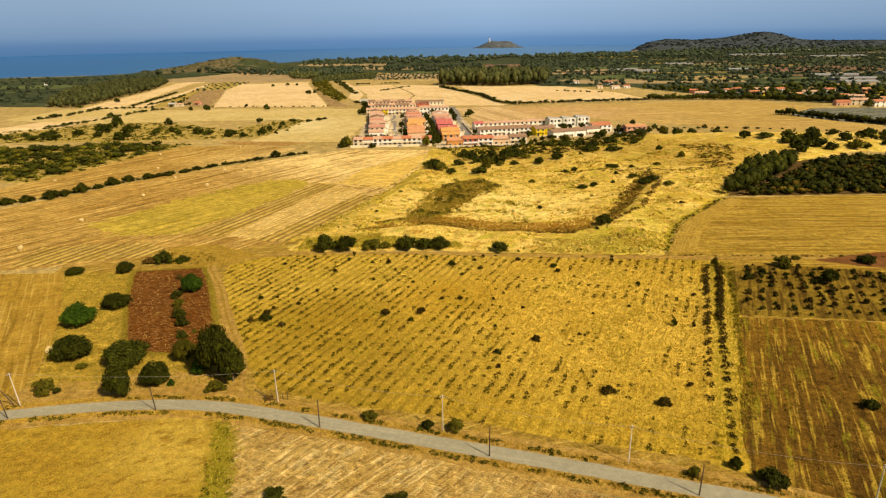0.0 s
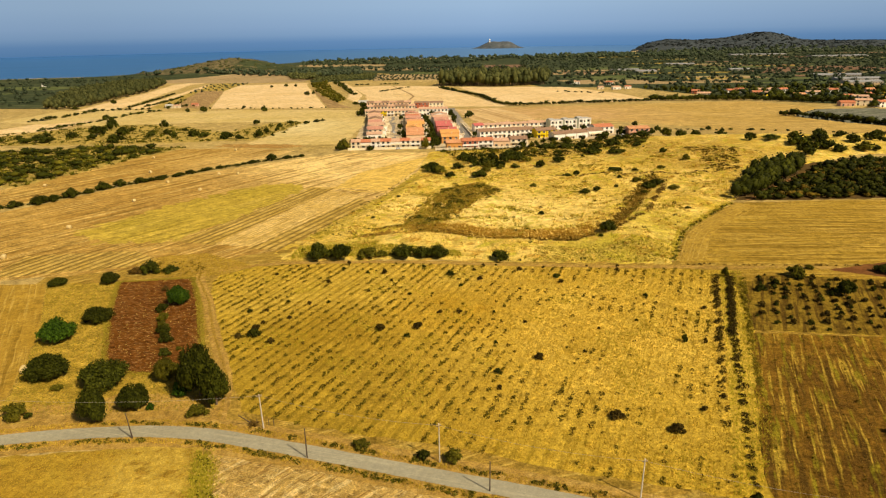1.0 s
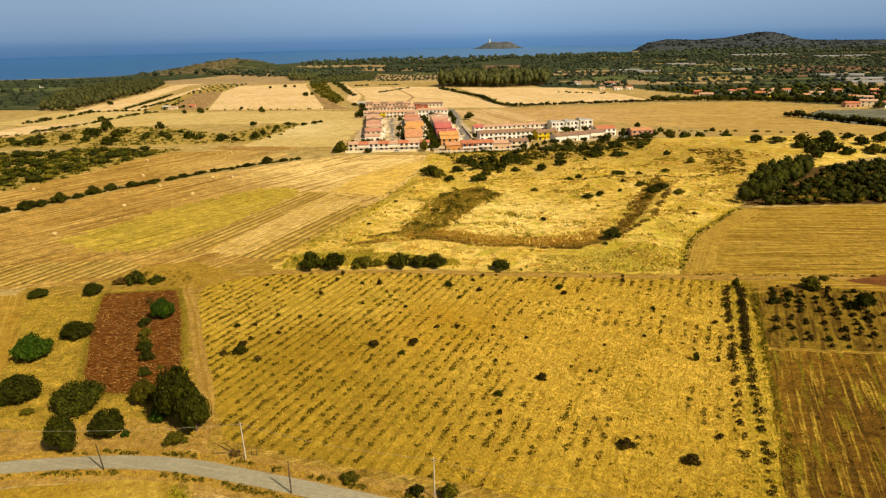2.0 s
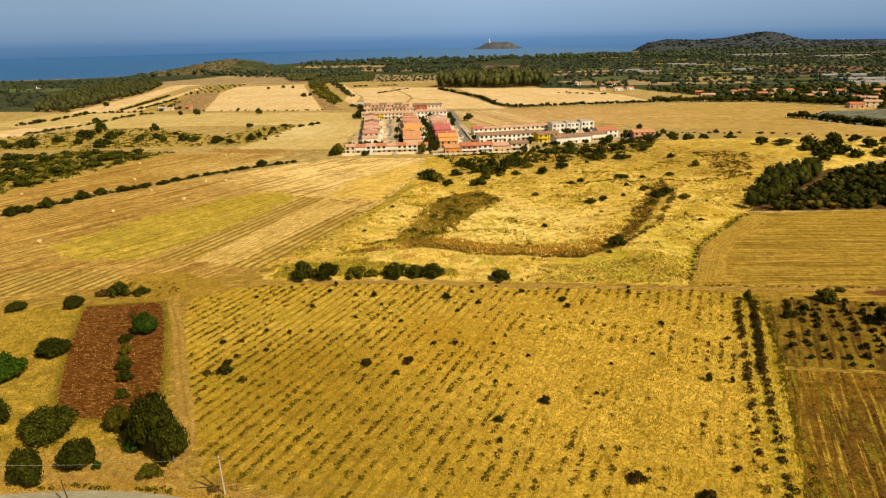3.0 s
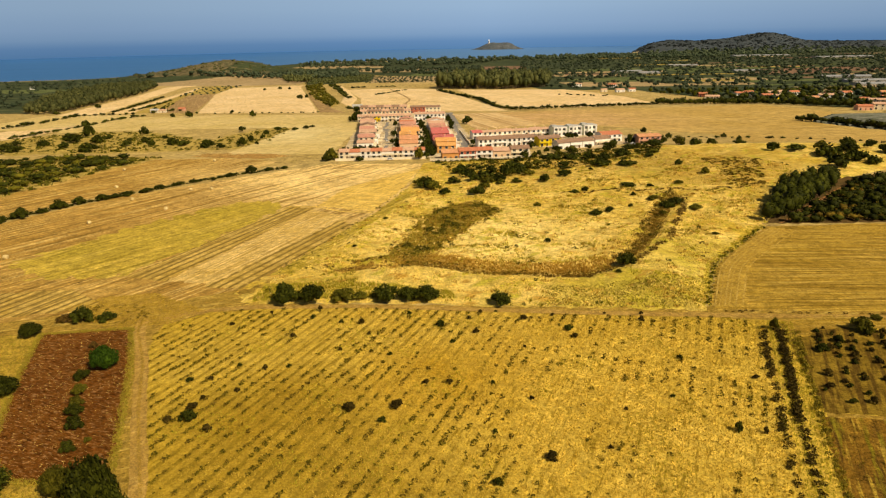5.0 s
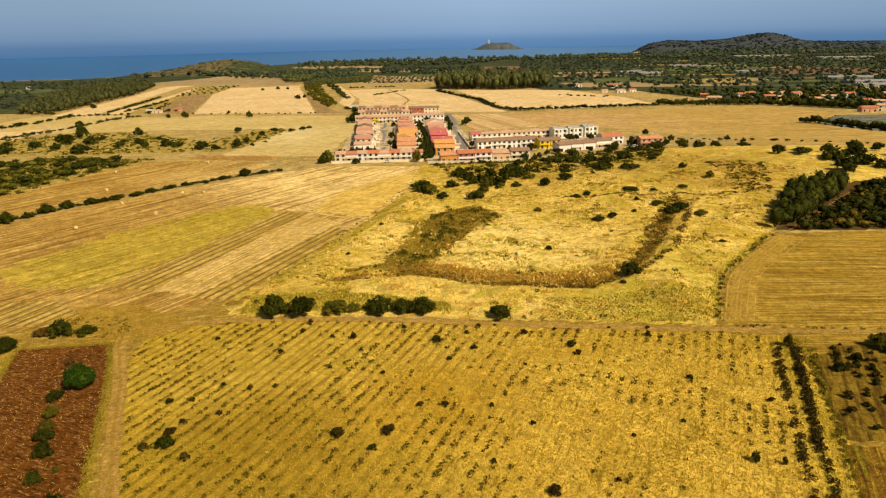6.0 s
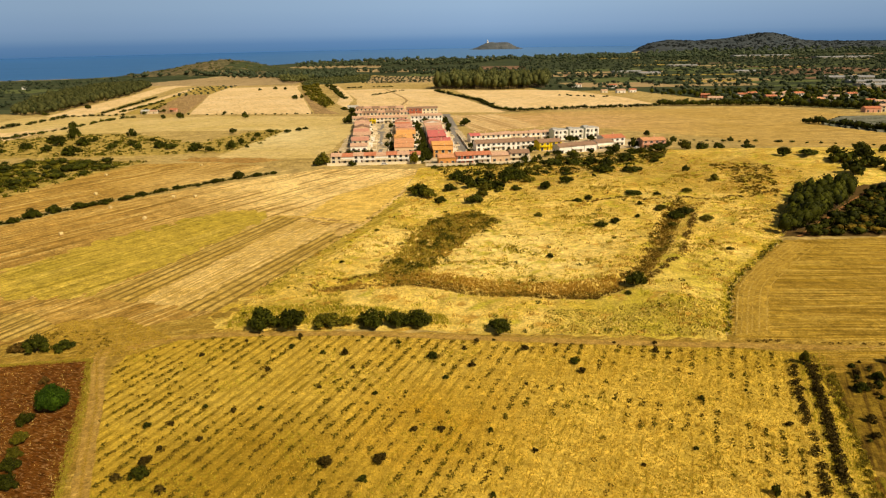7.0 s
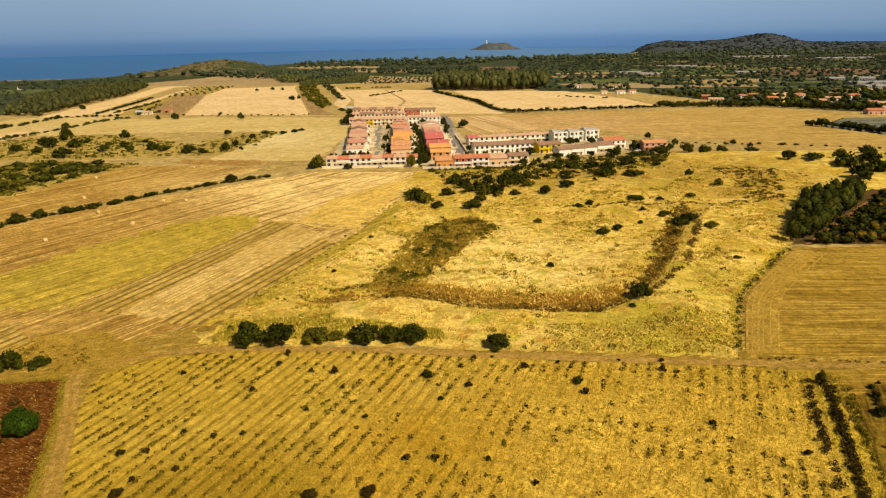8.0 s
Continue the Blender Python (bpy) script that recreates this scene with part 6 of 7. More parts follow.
for line, gap, lo, hi, tall, n in (([(-3, 1148), (55, 946), (69, 828), (86, 782), (122, 797), (178, 803), (262, 822)], 3.2, 2.0, 3.6, 1.2, 60), ([(-430, 680), (-424, 705), (-421, 741), (-422, 768), (-421, 797), (-410, 812), (-364, 812)], 4.5, 1.4, 3.4, 1.1, 61),
                                   ([(-372, 600), (-362, 645), (-357, 681), (-355, 727), (-349, 774), (-338, 790)], 5, 1.2, 3.4, 1.0, 62), ([(-402, 844), (-413, 912), (-433, 1023), (-452, 1120)], 4, 1.6, 3.0, 1.0, 63), ([(-385, 855), (-389, 900), (-396, 968), (-408, 1040)], 4.5, 1.6, 3.2, 1.0, 81), ([(-165, 1271), (-143, 1282)], 4, 2, 3.6, 1.0, 82), ([(-118, 1292), (-85, 1284)], 4, 2, 3.6, 1.0, 83), ([(-345, 822), (-352, 845), (-336, 850), (-322, 846)], 5, 1.6, 3.4, 1.2, 84), ([(-350, 860), (-385, 985)], 7, 1.2, 2.4, 1.0, 85), ([(-290, 812), (-140, 794)], 7, 0.8, 2.0, 1.0, 64),
                                   ([(328, 630), (345, 612), (352, 580), (372, 528), (440, 548)], 2.6, 3.0, 5.6, 1.2, 65), ([(262, 824), (380, 805), (480, 715)], 2.2, 2.8, 5.6, 1.5, 66), ([(150, 545), (215, 500), (300, 440)], 7, 0.8, 2.2, 1.0, 67),
                                   ([(-100, 1075), (-60, 1180)], 6, 1.6, 3.0, 1.0, 68), ([(-125, 1440), (-3, 1540)], 9, 2, 3, 1.0, 69), ([(-125, 1425), (-3, 1480)], 9, 2, 3, 1.0, 70), ([(180, 1010), (235, 960)], 8, 2, 3, 1.0, 71)):
    wood("far_hedge", sized(along(line, gap, gap * 0.5, n), lo, hi, tall, n), L_DARK, "dark hedge between far fields", 40, 0.28, n)


# ---- village, poles, bales ----
def part(name, bm, material, parent, label=""):
    me = bpy.data.meshes.new(name)
    bm.to_mesh(me)
    bm.free()
    me.materials.append(material)
    ob = new(name, me)
    ob.parent = parent
    return tagged(ob, label)


def box(bm, x0, x1, y0, y1, z0, z1, soft=0.0):
    m = Matrix.Translation(((x0 + x1) / 2, (y0 + y1) / 2, (z0 + z1) / 2)) @ Matrix.Diagonal((x1 - x0, y1 - y0, z1 - z0, 1))
    v = bmesh.ops.create_cube(bm, size=1, matrix=m)["verts"]
    if soft:
        bmesh.ops.bevel(bm, geom=list({e for q in v for e in q.link_edges}), offset=soft, segments=1, affect="EDGES")
    return bm


def boxed(*a):
    return box(bmesh.new(), *a)


def paint(name, c, vary=0.06):
    return plain(name, c, tuple(0.82 * v for v in c), 2.5, 0.9, 0.2, vary)


def roof_tiles(name, c):
    m, t, b = shader(name, 0.9, 0.15)
    pos = t.nodes.new("ShaderNodeNewGeometry").outputs["Position"]
    col = mixed(t, remap(t, noise_at(t, pos, 1.8, 6, 0.7), 0.35, 0.68), c, tuple(0.62 * v for v in c))
    col = mixed(t, remap(t, noise_at(t, pos, 0.35, 3), 0.4, 0.7, 0, 0.5), col, tuple(min(1, 1.35 * v) for v in c))
    t.links.new(col, b.inputs["Base Color"])
    return m


P = {"yellowish": paint("pale_yellow_plaster", (0.80, 0.62, 0.30)), "white": paint("white_plaster", (0.86, 0.83, 0.77)), "cream": paint("cream_plaster", (0.80, 0.70, 0.51)), "orange": paint("orange_plaster", (0.72, 0.34, 0.10)), "peach": paint("peach_plaster", (0.74, 0.52, 0.33)),
     "yellow": paint("yellow_plaster", (0.76, 0.58, 0.03)), "red": paint("brick_red_plaster", (0.48, 0.13, 0.07)), "mint": paint("pale_green_plaster", (0.68, 0.72, 0.56)), "pink": paint("pink_plaster", (0.70, 0.38, 0.27)),
     "grey": paint("grey_render", (0.42, 0.38, 0.32))}
R = {"rose": roof_tiles("rose_roof_tiles", (0.55, 0.27, 0.19)), "amber": roof_tiles("amber_roof_tiles", (0.72, 0.36, 0.12)), "red": roof_tiles("red_roof_tiles", (0.52, 0.19, 0.10)), "salmon": roof_tiles("salmon_roof_tiles", (0.58, 0.36, 0.24)), "orange": roof_tiles("orange_roof_tiles", (0.62, 0.30, 0.15)),
     "brown": roof_tiles("brown_roof_tiles", (0.30, 0.185, 0.12)), "crimson": roof_tiles("crimson_roof_tiles", (0.56, 0.15, 0.135)), "sheet": roof_tiles("grey_sheet_roof", (0.28, 0.29, 0.30)),
     "pale": roof_tiles("pale_sheet_roof", (0.46, 0.45, 0.42))}
M_GLASS = plain("dark_window_glass", (0.035, 0.04, 0.045), size=0.5, rough=0.15, spec=0.5)
M_FRAME = plain("white_window_frame", (0.62, 0.58, 0.5), size=0.4)
M_DOOR = plain("brown_door_wood", (0.14, 0.075, 0.04), size=0.4)


def window_at(house, x, y, z, w, h, side):
    """A framed window on one face: side -1 the front, +1 the back, 2 the right end, -2 the left end."""
    b = bmesh.new()
    for x0, x1, z0, z1 in ((-w / 2 - 0.12, w / 2 + 0.12, -0.12, 0), (-w / 2 - 0.12, w / 2 + 0.12, h, h + 0.12), (-w / 2 - 0.12, -w / 2, 0, h), (w / 2, w / 2 + 0.12, 0, h)):
        box(b, x0, x1, -0.07, 0.03, z0, z1)
    ob = part("window", b, M_FRAME, house)
    ob.location = (x, y, z)
    ob.rotation_euler = (0, 0, {-1: 0, 1: math.pi, 2: math.pi / 2, -2: -math.pi / 2}[side])
    part("pane", boxed(-w / 2, w / 2, -0.03, 0.02, 0, h), M_GLASS, ob)


def house(x, y, turn, w, d, eave, wall, roof, label, rise=1.5, ridge="x", style="", group="village houses", side=0, chimney=True, detail=True):
    """A plastered house with its front-left corner at x, y; gabled roof, windows on every storey, a door."""
    base = new("house")
    z = float(min(surface(x, y)[0], surface(x + w, y)[0], surface(x, y + d)[0])) + 0.1
    base.matrix_world = pose(x, y, z, 0, 0, turn)
    base.empty_display_size = 1
    tagged(base, label, "house", group)
    b = bmesh.new()
    if ridge == "x":
        prof = [(0, -0.6), (d, -0.6), (d, eave), (d / 2, eave + rise), (0, eave)]
        f0, f1 = [b.verts.new((0, p, q)) for p, q in prof], [b.verts.new((w, p, q)) for p, q in prof]
    else:
        prof = [(0, -0.6), (w, -0.6), (w, eave), (w / 2, eave + rise), (0, eave)]
        f0, f1 = [b.verts.new((p, 0, q)) for p, q in prof], [b.verts.new((p, d, q)) for p, q in prof]
    b.faces.new(f0)
    b.faces.new(f1[::-1])
    for i in range(5):
        b.faces.new((f0[i], f1[i], f1[(i + 1) % 5], f0[(i + 1) % 5]))
    bmesh.ops.recalc_face_normals(b, faces=b.faces)
    part("wall", b, P[wall], base)
    b, o, th = bmesh.new(), 0.45, 0.16
    span = d if ridge == "x" else w
    length = w if ridge == "x" else d
    drop = o * rise / (span / 2)
    prof = [(-o, eave - drop), (span / 2, eave + rise), (span + o, eave - drop), (span + o, eave - drop + th), (span / 2, eave + rise + th), (-o, eave - drop + th)]
    g = 0.04 if style == "row" else 0.35
    if ridge == "x":
        f0, f1 = [b.verts.new((-g, p, q)) for p, q in prof], [b.verts.new((length + g, p, q)) for p, q in prof]
    else:
        f0, f1 = [b.verts.new((p, -g, q)) for p, q in prof], [b.verts.new((p, length + g, q)) for p, q in prof]
    for a, c, e, f in ((0, 1, 4, 5), (1, 2, 3, 4)):
        b.faces.new((f0[a], f0[c], f0[e], f0[f]))
        b.faces.new((f1[a], f1[f], f1[e], f1[c]))
    for i in range(6):
        b.faces.new((f0[i], f1[i], f1[(i + 1) % 6], f0[(i + 1) % 6]))
    bmesh.ops.recalc_face_normals(b, faces=b.faces)
    top = part("roof", b, R[roof], base)
    if chimney:
        c = boxed(w * 0.62, w * 0.62 + 0.7, d * 0.6, d * 0.6 + 0.6, eave, eave + rise + 0.9)
        box(c, w * 0.62 - 0.08, w * 0.62 + 0.78, d * 0.6 - 0.08, d * 0.6 + 0.68, eave + rise + 0.9, eave + rise + 1.02)
        part("chimney", c, P["peach"], top)
    storeys = max(1, int(eave / 2.5))
    n = max(1, int(w / (3.4 if detail else 5.0)))
    for s in range(storeys):
        zz = s * eave / storeys + 0.95
        for k in range(n):
            xx = w * (k + 0.5) / n
            if s == 0 and k == n // 2:
                dr = part("door", boxed(-0.5, 0.5, -0.06, 0.04, 0, 2.1), M_DOOR, base)
                dr.location = (xx, 0, 0.05)
                box_step = part("doorstep", boxed(-0.8, 0.8, -0.8, 0, -0.4, 0.05), P["grey"], base)
                box_step.location = (xx, 0, 0)
            else:
                window_at(base, xx, 0, zz - (0.7 if s == 0 else 0.3), 1.7, 2.1 if s == 0 else 1.7, -1)
        if side:
            for k in range(max(1, int(d / 4.5))):
                window_at(base, w if side > 0 else 0, d * (k + 0.5) / max(1, int(d / 4.5)), zz, 0.95, 1.2, 2 if side > 0 else -2)
    if style == "porch":
        b = bmesh.new()
        for k in range(3):
            box(b, w * k / 2 - (0.35 if k == 2 else 0), w * k / 2 + 0.35 - (0.35 if k == 2 else 0), -2.2, -1.85, -0.5, 2.4)
        box(b, 0, w, -2.3, -0.02, 2.4, 2.75)
        box(b, 0, w, -2.3, -2.15, 2.75, 3.6)
        part("porch", b, P["white" if wall != "white" else "cream"], base)
    if style == "balcony":
        b = boxed(w * 0.08, w * 0.92, -1.3, -0.02, eave / 2 + 0.1, eave / 2 + 0.3)
        box(b, w * 0.08, w * 0.92, -1.3, -1.2, eave / 2 + 0.3, eave / 2 + 1.2)
        part("balcony", b, P[wall], base)
    return base


VT = 2.5
for i in range(8):
    house(-64.5 + i * 7.1, 463 + i * 0.31, VT, 7.1, 8.0, 5.0 - 0.25 * (i % 3 == 1), "white" if i % 3 else "cream", "red" if i % 2 else "salmon", "white two-storey terraced house with red tiled roof",
          1.4, "x", "porch" if i not in (0, 2) else "row", "front terrace", -1 if i == 0 else (1 if i == 7 else 0), i % 2 == 0)
COLS = [("white", "salmon"), ("cream", "rose"), ("white", "salmon"), ("cream", "salmon"), ("white", "rose"), ("cream", "salmon"), ("peach", "brown"), ("cream", "salmon"), ("white", "rose"), ("cream", "salmon"), ("peach", "brown")]
COLM = [("peach", "orange"), ("yellowish", "orange"), ("peach", "amber"), ("yellowish", "amber"), ("peach", "amber"), ("cream", "orange"), ("orange", "rose"), ("cream", "rose"), ("peach", "red"), ("cream", "salmon"), ("peach", "rose")]
COLR = [("orange", "amber"), ("orange", "amber"), ("pink", "crimson"), ("pink", "crimson"), ("red", "crimson"), ("pink", "crimson"), ("white", "rose"), ("white", "rose"), ("cream", "salmon"), ("white", "salmon"), ("white", "salmon")]
rh = random.Random(4)
for walls, x0, slip, y0, w0, turn in ((COLS, -58.5, 1.55, 513, 12.5, VT + 3), (COLM, -26.0, 0.95, 500, 14.0, VT + 2), (COLR, 1.0, 1.1, 480, 14.0, VT + 3)):
    for i, (a, c) in enumerate(walls):
        w, d = w0 + rh.uniform(-1.4, 1.4), 12.6 + rh.uniform(-1.6, 1.6)
        x, y = x0 - i * slip + rh.uniform(-0.9, 0.9), y0 + i * 15.4
        eave = (4.0 if i == 0 else 5.0) + rh.uniform(-0.5, 1.2)
        home = house(x, y, turn, w, d, eave, a, c, "%s plastered street house with %s tiled roof" % (a, c), 1.3 + rh.uniform(0, 0.7), "y" if i % 4 == 2 else "x", "", "street houses", 1, i % 2 == 0)
        b = boxed(w + 0.02, w + 2.6, 1.0, d * 0.7, -0.5, 2.7)
        box(b, w + 2.45, w + 2.6, 1.0, d * 0.7, 2.7, 3.5)
        box(b, w + 0.02, w + 2.45, 1.0, 1.15, 2.7, 3.5)
        part("terrace", b, P["white" if i % 2 else "cream"], home)
        if i % 3 != 1:
            part("garden_wall", box(boxed(w + 2.7, w + 6.5, 0.2, 0.4, -0.5, 1.6), w + 6.3, w + 6.5, 0.4, d, -0.5, 1.6), P["cream"], home)
FR = (("orange", "orange", 11, ""), ("red", "red", 11, "porch"), ("white", "red", 11, "balcony"), ("peach", "salmon", 12, ""), ("cream", "brown", 12.5, "balcony"))
x, y = 4.0, 451.5
for a, c, w, s in FR:
    house(x, y, 6, w - 0.3, 9, 4.6 if s == "" else 5.4, a, c, "%s two-storey house with tiled roof facing pasture" % a, 1.5, "x", s, "front houses", 0)
    x, y = x + w * 0.994, y + w * 0.105
for i in range(4):
    house(30 + i * 10.6, 502 + i * 2.2, 12, 10.5, 9, 5.6, "white", "brown", "white house with dark brown tiled roof", 1.7, "x", "balcony" if i % 2 else "", "second terrace")
for i in range(9):
    house(28 + i * 7.9, 545 + i * 2.0, 14, 7.8, 9, 5.4, "cream" if i % 3 else "white", "salmon" if i else "crimson", "cream terraced house with salmon roof and arcade", 0.9 + 0.5 * (i % 3 == 0), "x", "porch" if i % 4 else "balcony", "third terrace")
for i in range(2):
    house(73 + i * 8.2, 497 + i * 2.6, 17, 8.0, 9, 5.8, "yellow", "brown", "bright yellow house with brown roof", 1.6, "x", "balcony", "yellow houses")


def apartment(x, y, turn, w, d, h):
    """A flat-roofed block: recessed green walls behind a white frame with deep loggias."""
    base = new("apartment_house")
    base.matrix_world = pose(x, y, float(surface(x, y)[0]) + 0.1, 0, 0, turn)
    base.empty_display_size = 1
    tagged(base, "white flat-roofed apartment house with deep dark loggias", "house", "apartment houses")
    part("wall", boxed(0, w, 1.6, d, -0.6, h - 0.2), P["mint"], base)
    part("roof", box(boxed(-0.1, w + 0.1, 0.1, d + 0.1, h - 0.2, h), 0.2, w * 0.4, d * 0.4, d * 0.8, h, h + 1.0), R["pale"], base)
    for q in (0.0, w * 0.30, w * 0.62, w - 0.7):
        part("pier", boxed(q, q + 0.7, 0, 1.58, -0.6, h - 0.22), P["white"], base)
    for z in (0.0, h / 2 - 0.2, h - 0.9):
        part("parapet", boxed(0.02, w - 0.02, -0.06, 1.56, z, z + 0.65), P["white"], base)
    part("stair_tower", boxed(w * 0.30 + 0.72, w * 0.62 - 0.02, 0.05, 1.5, -0.5, h - 0.3), P["white"], base)
    for s in range(2):
        for q in (w * 0.19, w * 0.83):
            window_at(base, q, 1.6, s * h / 2 + 0.9, w * 0.16, 1.9, -1)
        window_at(base, w * 0.46, 0.05, s * h / 2 + 1.0, 1.2, 1.7, -1)


for i in range(3):
    apartment(92 + i * 12.6, 549 + i * 3.4, 15, 11.2, 10, 7.6 + 0.5 * (i == 2))
for i in range(3):
    house(83.5 + i * 9.0, 480 + i * 3.0, 18, 8.9, 9, 4.8, "white", "brown", "white house with reddish brown roof", 1.5, "x", "balcony" if i % 2 else "", "pasture houses", -1 if i == 0 else 0)
house(112, 494, 17, 12, 10, 4.8, "white", "brown", "white house with a covered terrace", 1.6, "x", "porch", "pasture houses")
house(120, 507, 17, 16, 11, 6.0, "white", "red", "white villa with red tiled roof", 1.7, "x", "balcony", "pasture houses", 1)
house(141, 489, 6, 16, 10, 5.6, "pink", "orange", "unfinished brick house with pinkish walls", 1.3, "x", "balcony", "pasture houses", -1)
for i in range(7):
    house(-80 + i * 7.6, 686 + i * 0.6, VT, 7.5, 10, 5.6, "yellow" if i in (1, 2) else "cream", "salmon", "cream terraced house with salmon roof", 1.5, "x", "porch" if i % 2 else "balcony", "back terrace")
for i in range(7):
    house(-84 + i * 7.8, 738 + i * 0.5, VT, 7.7, 10, 5.8, "peach" if i % 2 else "cream", "brown" if i % 3 else "salmon", "peach and cream terraced house at the village back", 1.5, "x", "row", "back terrace")
for i in range(6):
    house(-90 + i * 9, 790, VT, 8.9, 10, 6.0, "peach", "salmon" if i % 2 else "brown", "terraced house at the village back", 1.6, "x", "row", "back terrace")
for i in range(4):
    house(-24 + i * 7.8, 694 + i * 0.4, VT, 7.7, 10, 6.4, "white", "salmon", "white terraced house with rows of windows", 1.4, "x", "row", "white terrace")
for i in range(4):
    house(-32 + i * 8.6, 770 + i * 0.4, VT, 8.5, 10, 6.6, "red" if i < 2 else "cream", "brown", "brick-red terraced house with brown roof", 1.4, "x", "row", "white terrace")
for x, y, w, d, e, a, c, lab in ((-350, 831, 9, 6, 3.4, "cream", "pale", "low cream farm building among trees"), (-340, 833, 8, 6, 3.0, "cream", "salmon", "small cream farm building"), (-325, 853, 8, 6, 2.8, "pink", "red", "small pink farmhouse beside fields"),
                                 (-106, 841, 12, 7, 3.4, "white", "pale", "small white farm shed"), (232, 1186, 16, 9, 5, "white", "salmon", "white house among trees"), (286, 1154, 14, 9, 5, "white", "red", "white house among trees"),
                                 (270, 1040, 13, 8, 4, "white", "salmon", "white farmhouse among trees"), (250, 1052, 9, 7, 3.4, "cream", "salmon", "small cream farmhouse among trees"), (292, 1050, 10, 7, 4, "white", "red", "white farmhouse with red roof"), (214, 1444, 16, 10, 9, "white", "salmon", "tall white house beside a wood"), (-1185, 1690, 20, 12, 7, "white", "salmon", "white house near the shore"),
                                 (-1210, 1640, 14, 10, 6, "white", "red", "white house near the shore"), (-860, 1420, 8, 6, 4, "white", "pale", "small white shed among gardens")):
    house(x, y, 4, w, d, e, a, c, lab, 1.4, "x", "", "outlying buildings", 0, False, False)
FAR = (("red", "red"), ("white", "red"), ("pink", "red"), ("cream", "salmon"), ("yellow", "salmon"), ("white", "red"), ("peach", "orange"), ("white", "salmon"))
SPOTS = [(351, 927), (409, 914), (416, 881), (434, 908), (467, 936), (463, 902), (446, 833), (469, 848), (506, 892), (518, 879), (433, 712), (452, 718), (476, 741), (462, 692), (508, 751), (332, 857),
         (530, 820), (550, 850), (490, 800), (560, 780), (420, 860), (390, 900), (580, 900), (480, 770), (600, 830), (540, 720), (520, 690)]
for i, (x, y) in enumerate(SPOTS):
    a, c = FAR[i % 8]
    house(x, y, (i * 37) % 50 - 25, 11 + i % 4 * 2, 9, 4.2 + (i % 2) * 1.6, a, c, "%s suburban house with tiled roof among trees" % a, 1.6, "x", "", "suburban houses", 0, False, False)
SHEDS = [(740, 1309, 90, 40), (700, 1169, 80, 30), (660, 1071, 60, 26), (700, 1607, 60, 26), (430, 1671, 70, 24), (660, 1952, 80, 30), (1300, 2321, 190, 60), (1120, 2575, 200, 60), (1560, 2900, 160, 40), (470, 1595, 50, 24), (900, 1330, 120, 40), (462, 716, 36, 14)]
for i, (x, y, w, d) in enumerate(SHEDS):
    house(x, y, (i * 23) % 16 - 8, w, d, 3.6 if w > 40 else 3.4, "grey" if i < 11 else "pink", "pale" if i == 11 else "sheet", "long grey greenhouse or farm shed", 2.0, "x", "", "sheds", 0, False, False)

field("street", band([(-33, 474), (-36, 500), (-45, 600), (-51, 684)], 8), M_TARMAC, "grey village street between house rows", 0.3, 0.1, 6)
field("street", band([(24, 466), (21, 500), (17, 600), (13, 700), (10, 770)], 11), M_TARMAC, "wide grey village street", 0.3, 0.1, 6)
field("yard", [(-66, 462), (4, 462), (4, 446), (62, 460), (66, 500), (110, 480), (140, 500), (160, 490), (165, 520), (130, 580), (100, 575), (28, 556), (10, 760), (-92, 812), (-80, 690), (-68, 520)], M_YARD,
      "dusty yards and gardens of the village", 0.2, 1)
for n, (x0, y0, x1, y1) in enumerate(((-66, 457, -7, 458), (-4, 449, 26, 446.5), (26, 446.5, 63, 452), (-31, 500, -38, 640), (25, 505, 19, 600))):
    wall_len = math.hypot(x1 - x0, y1 - y0)
    bw = boxed(0, wall_len, -0.15, 0.15, -0.6, 1.5)
    box(bw, 0, wall_len, -0.22, 0.22, 1.5, 1.62)
    gw = part("garden_wall", bw, P["cream"], None)
    gw.matrix_world = pose(x0, y0, float(land(x0, y0)) + 0.1, 0, math.degrees(math.atan2(float(land(x0, y0) - land(x1, y1)), wall_len)), math.degrees(math.atan2(y1 - y0, x1 - x0)))
    tagged(gw, "low cream plastered garden wall facing the fields", "wall", "garden walls")
VTREES = [(-52, 492, 4, 4.5), (-46, 496, 3.6, 4.2), (-31, 500, 3, 5), (-31, 520, 3, 5.4), (-33, 545, 3, 5.6), (-36, 575, 3.2, 5.6), (-38, 600, 3, 5), (-11, 480, 3.6, 6), (-9, 500, 3.4, 6), (-8, 520, 3, 5),
          (27, 655, 5, 7), (30, 680, 4, 5), (-84, 690, 6, 8), (-86, 735, 5, 7), (-10, 690, 4, 5)]
VTREES3 = [(-34, 530, 2.4, 4.4), (-35, 560, 2.6, 4.4), (-12, 540, 2.6, 4.5), (-13, 570, 2.6, 4.5), (-15, 600, 2.6, 4.5), (-17, 635, 2.6, 4.5), (29, 480, 2.4, 3.4), (46, 476, 2.4, 3.4), (74, 470, 2.6, 3.4), (104, 478, 2.6, 3.4), (118, 488, 2.4, 3)]
VTREES2 = [(66, 490, 4, 5.6), (57, 485, 3, 4), (102, 540, 4, 5), (118, 540, 4, 5), (70, 541, 4, 5), (98, 500, 4, 5), (137, 496, 4, 6.5), (132, 520, 3, 4), (24, 488, 3, 4), (17, 475, 3, 4), (27, 520, 3, 4), (-110, 838, 5, 4), (-100, 828, 7, 4), (155, 520, 4, 4), (-95, 800, 5, 6),
           (-345, 835, 4, 5), (-336, 838, 5, 7), (-352, 850, 4, 6)]
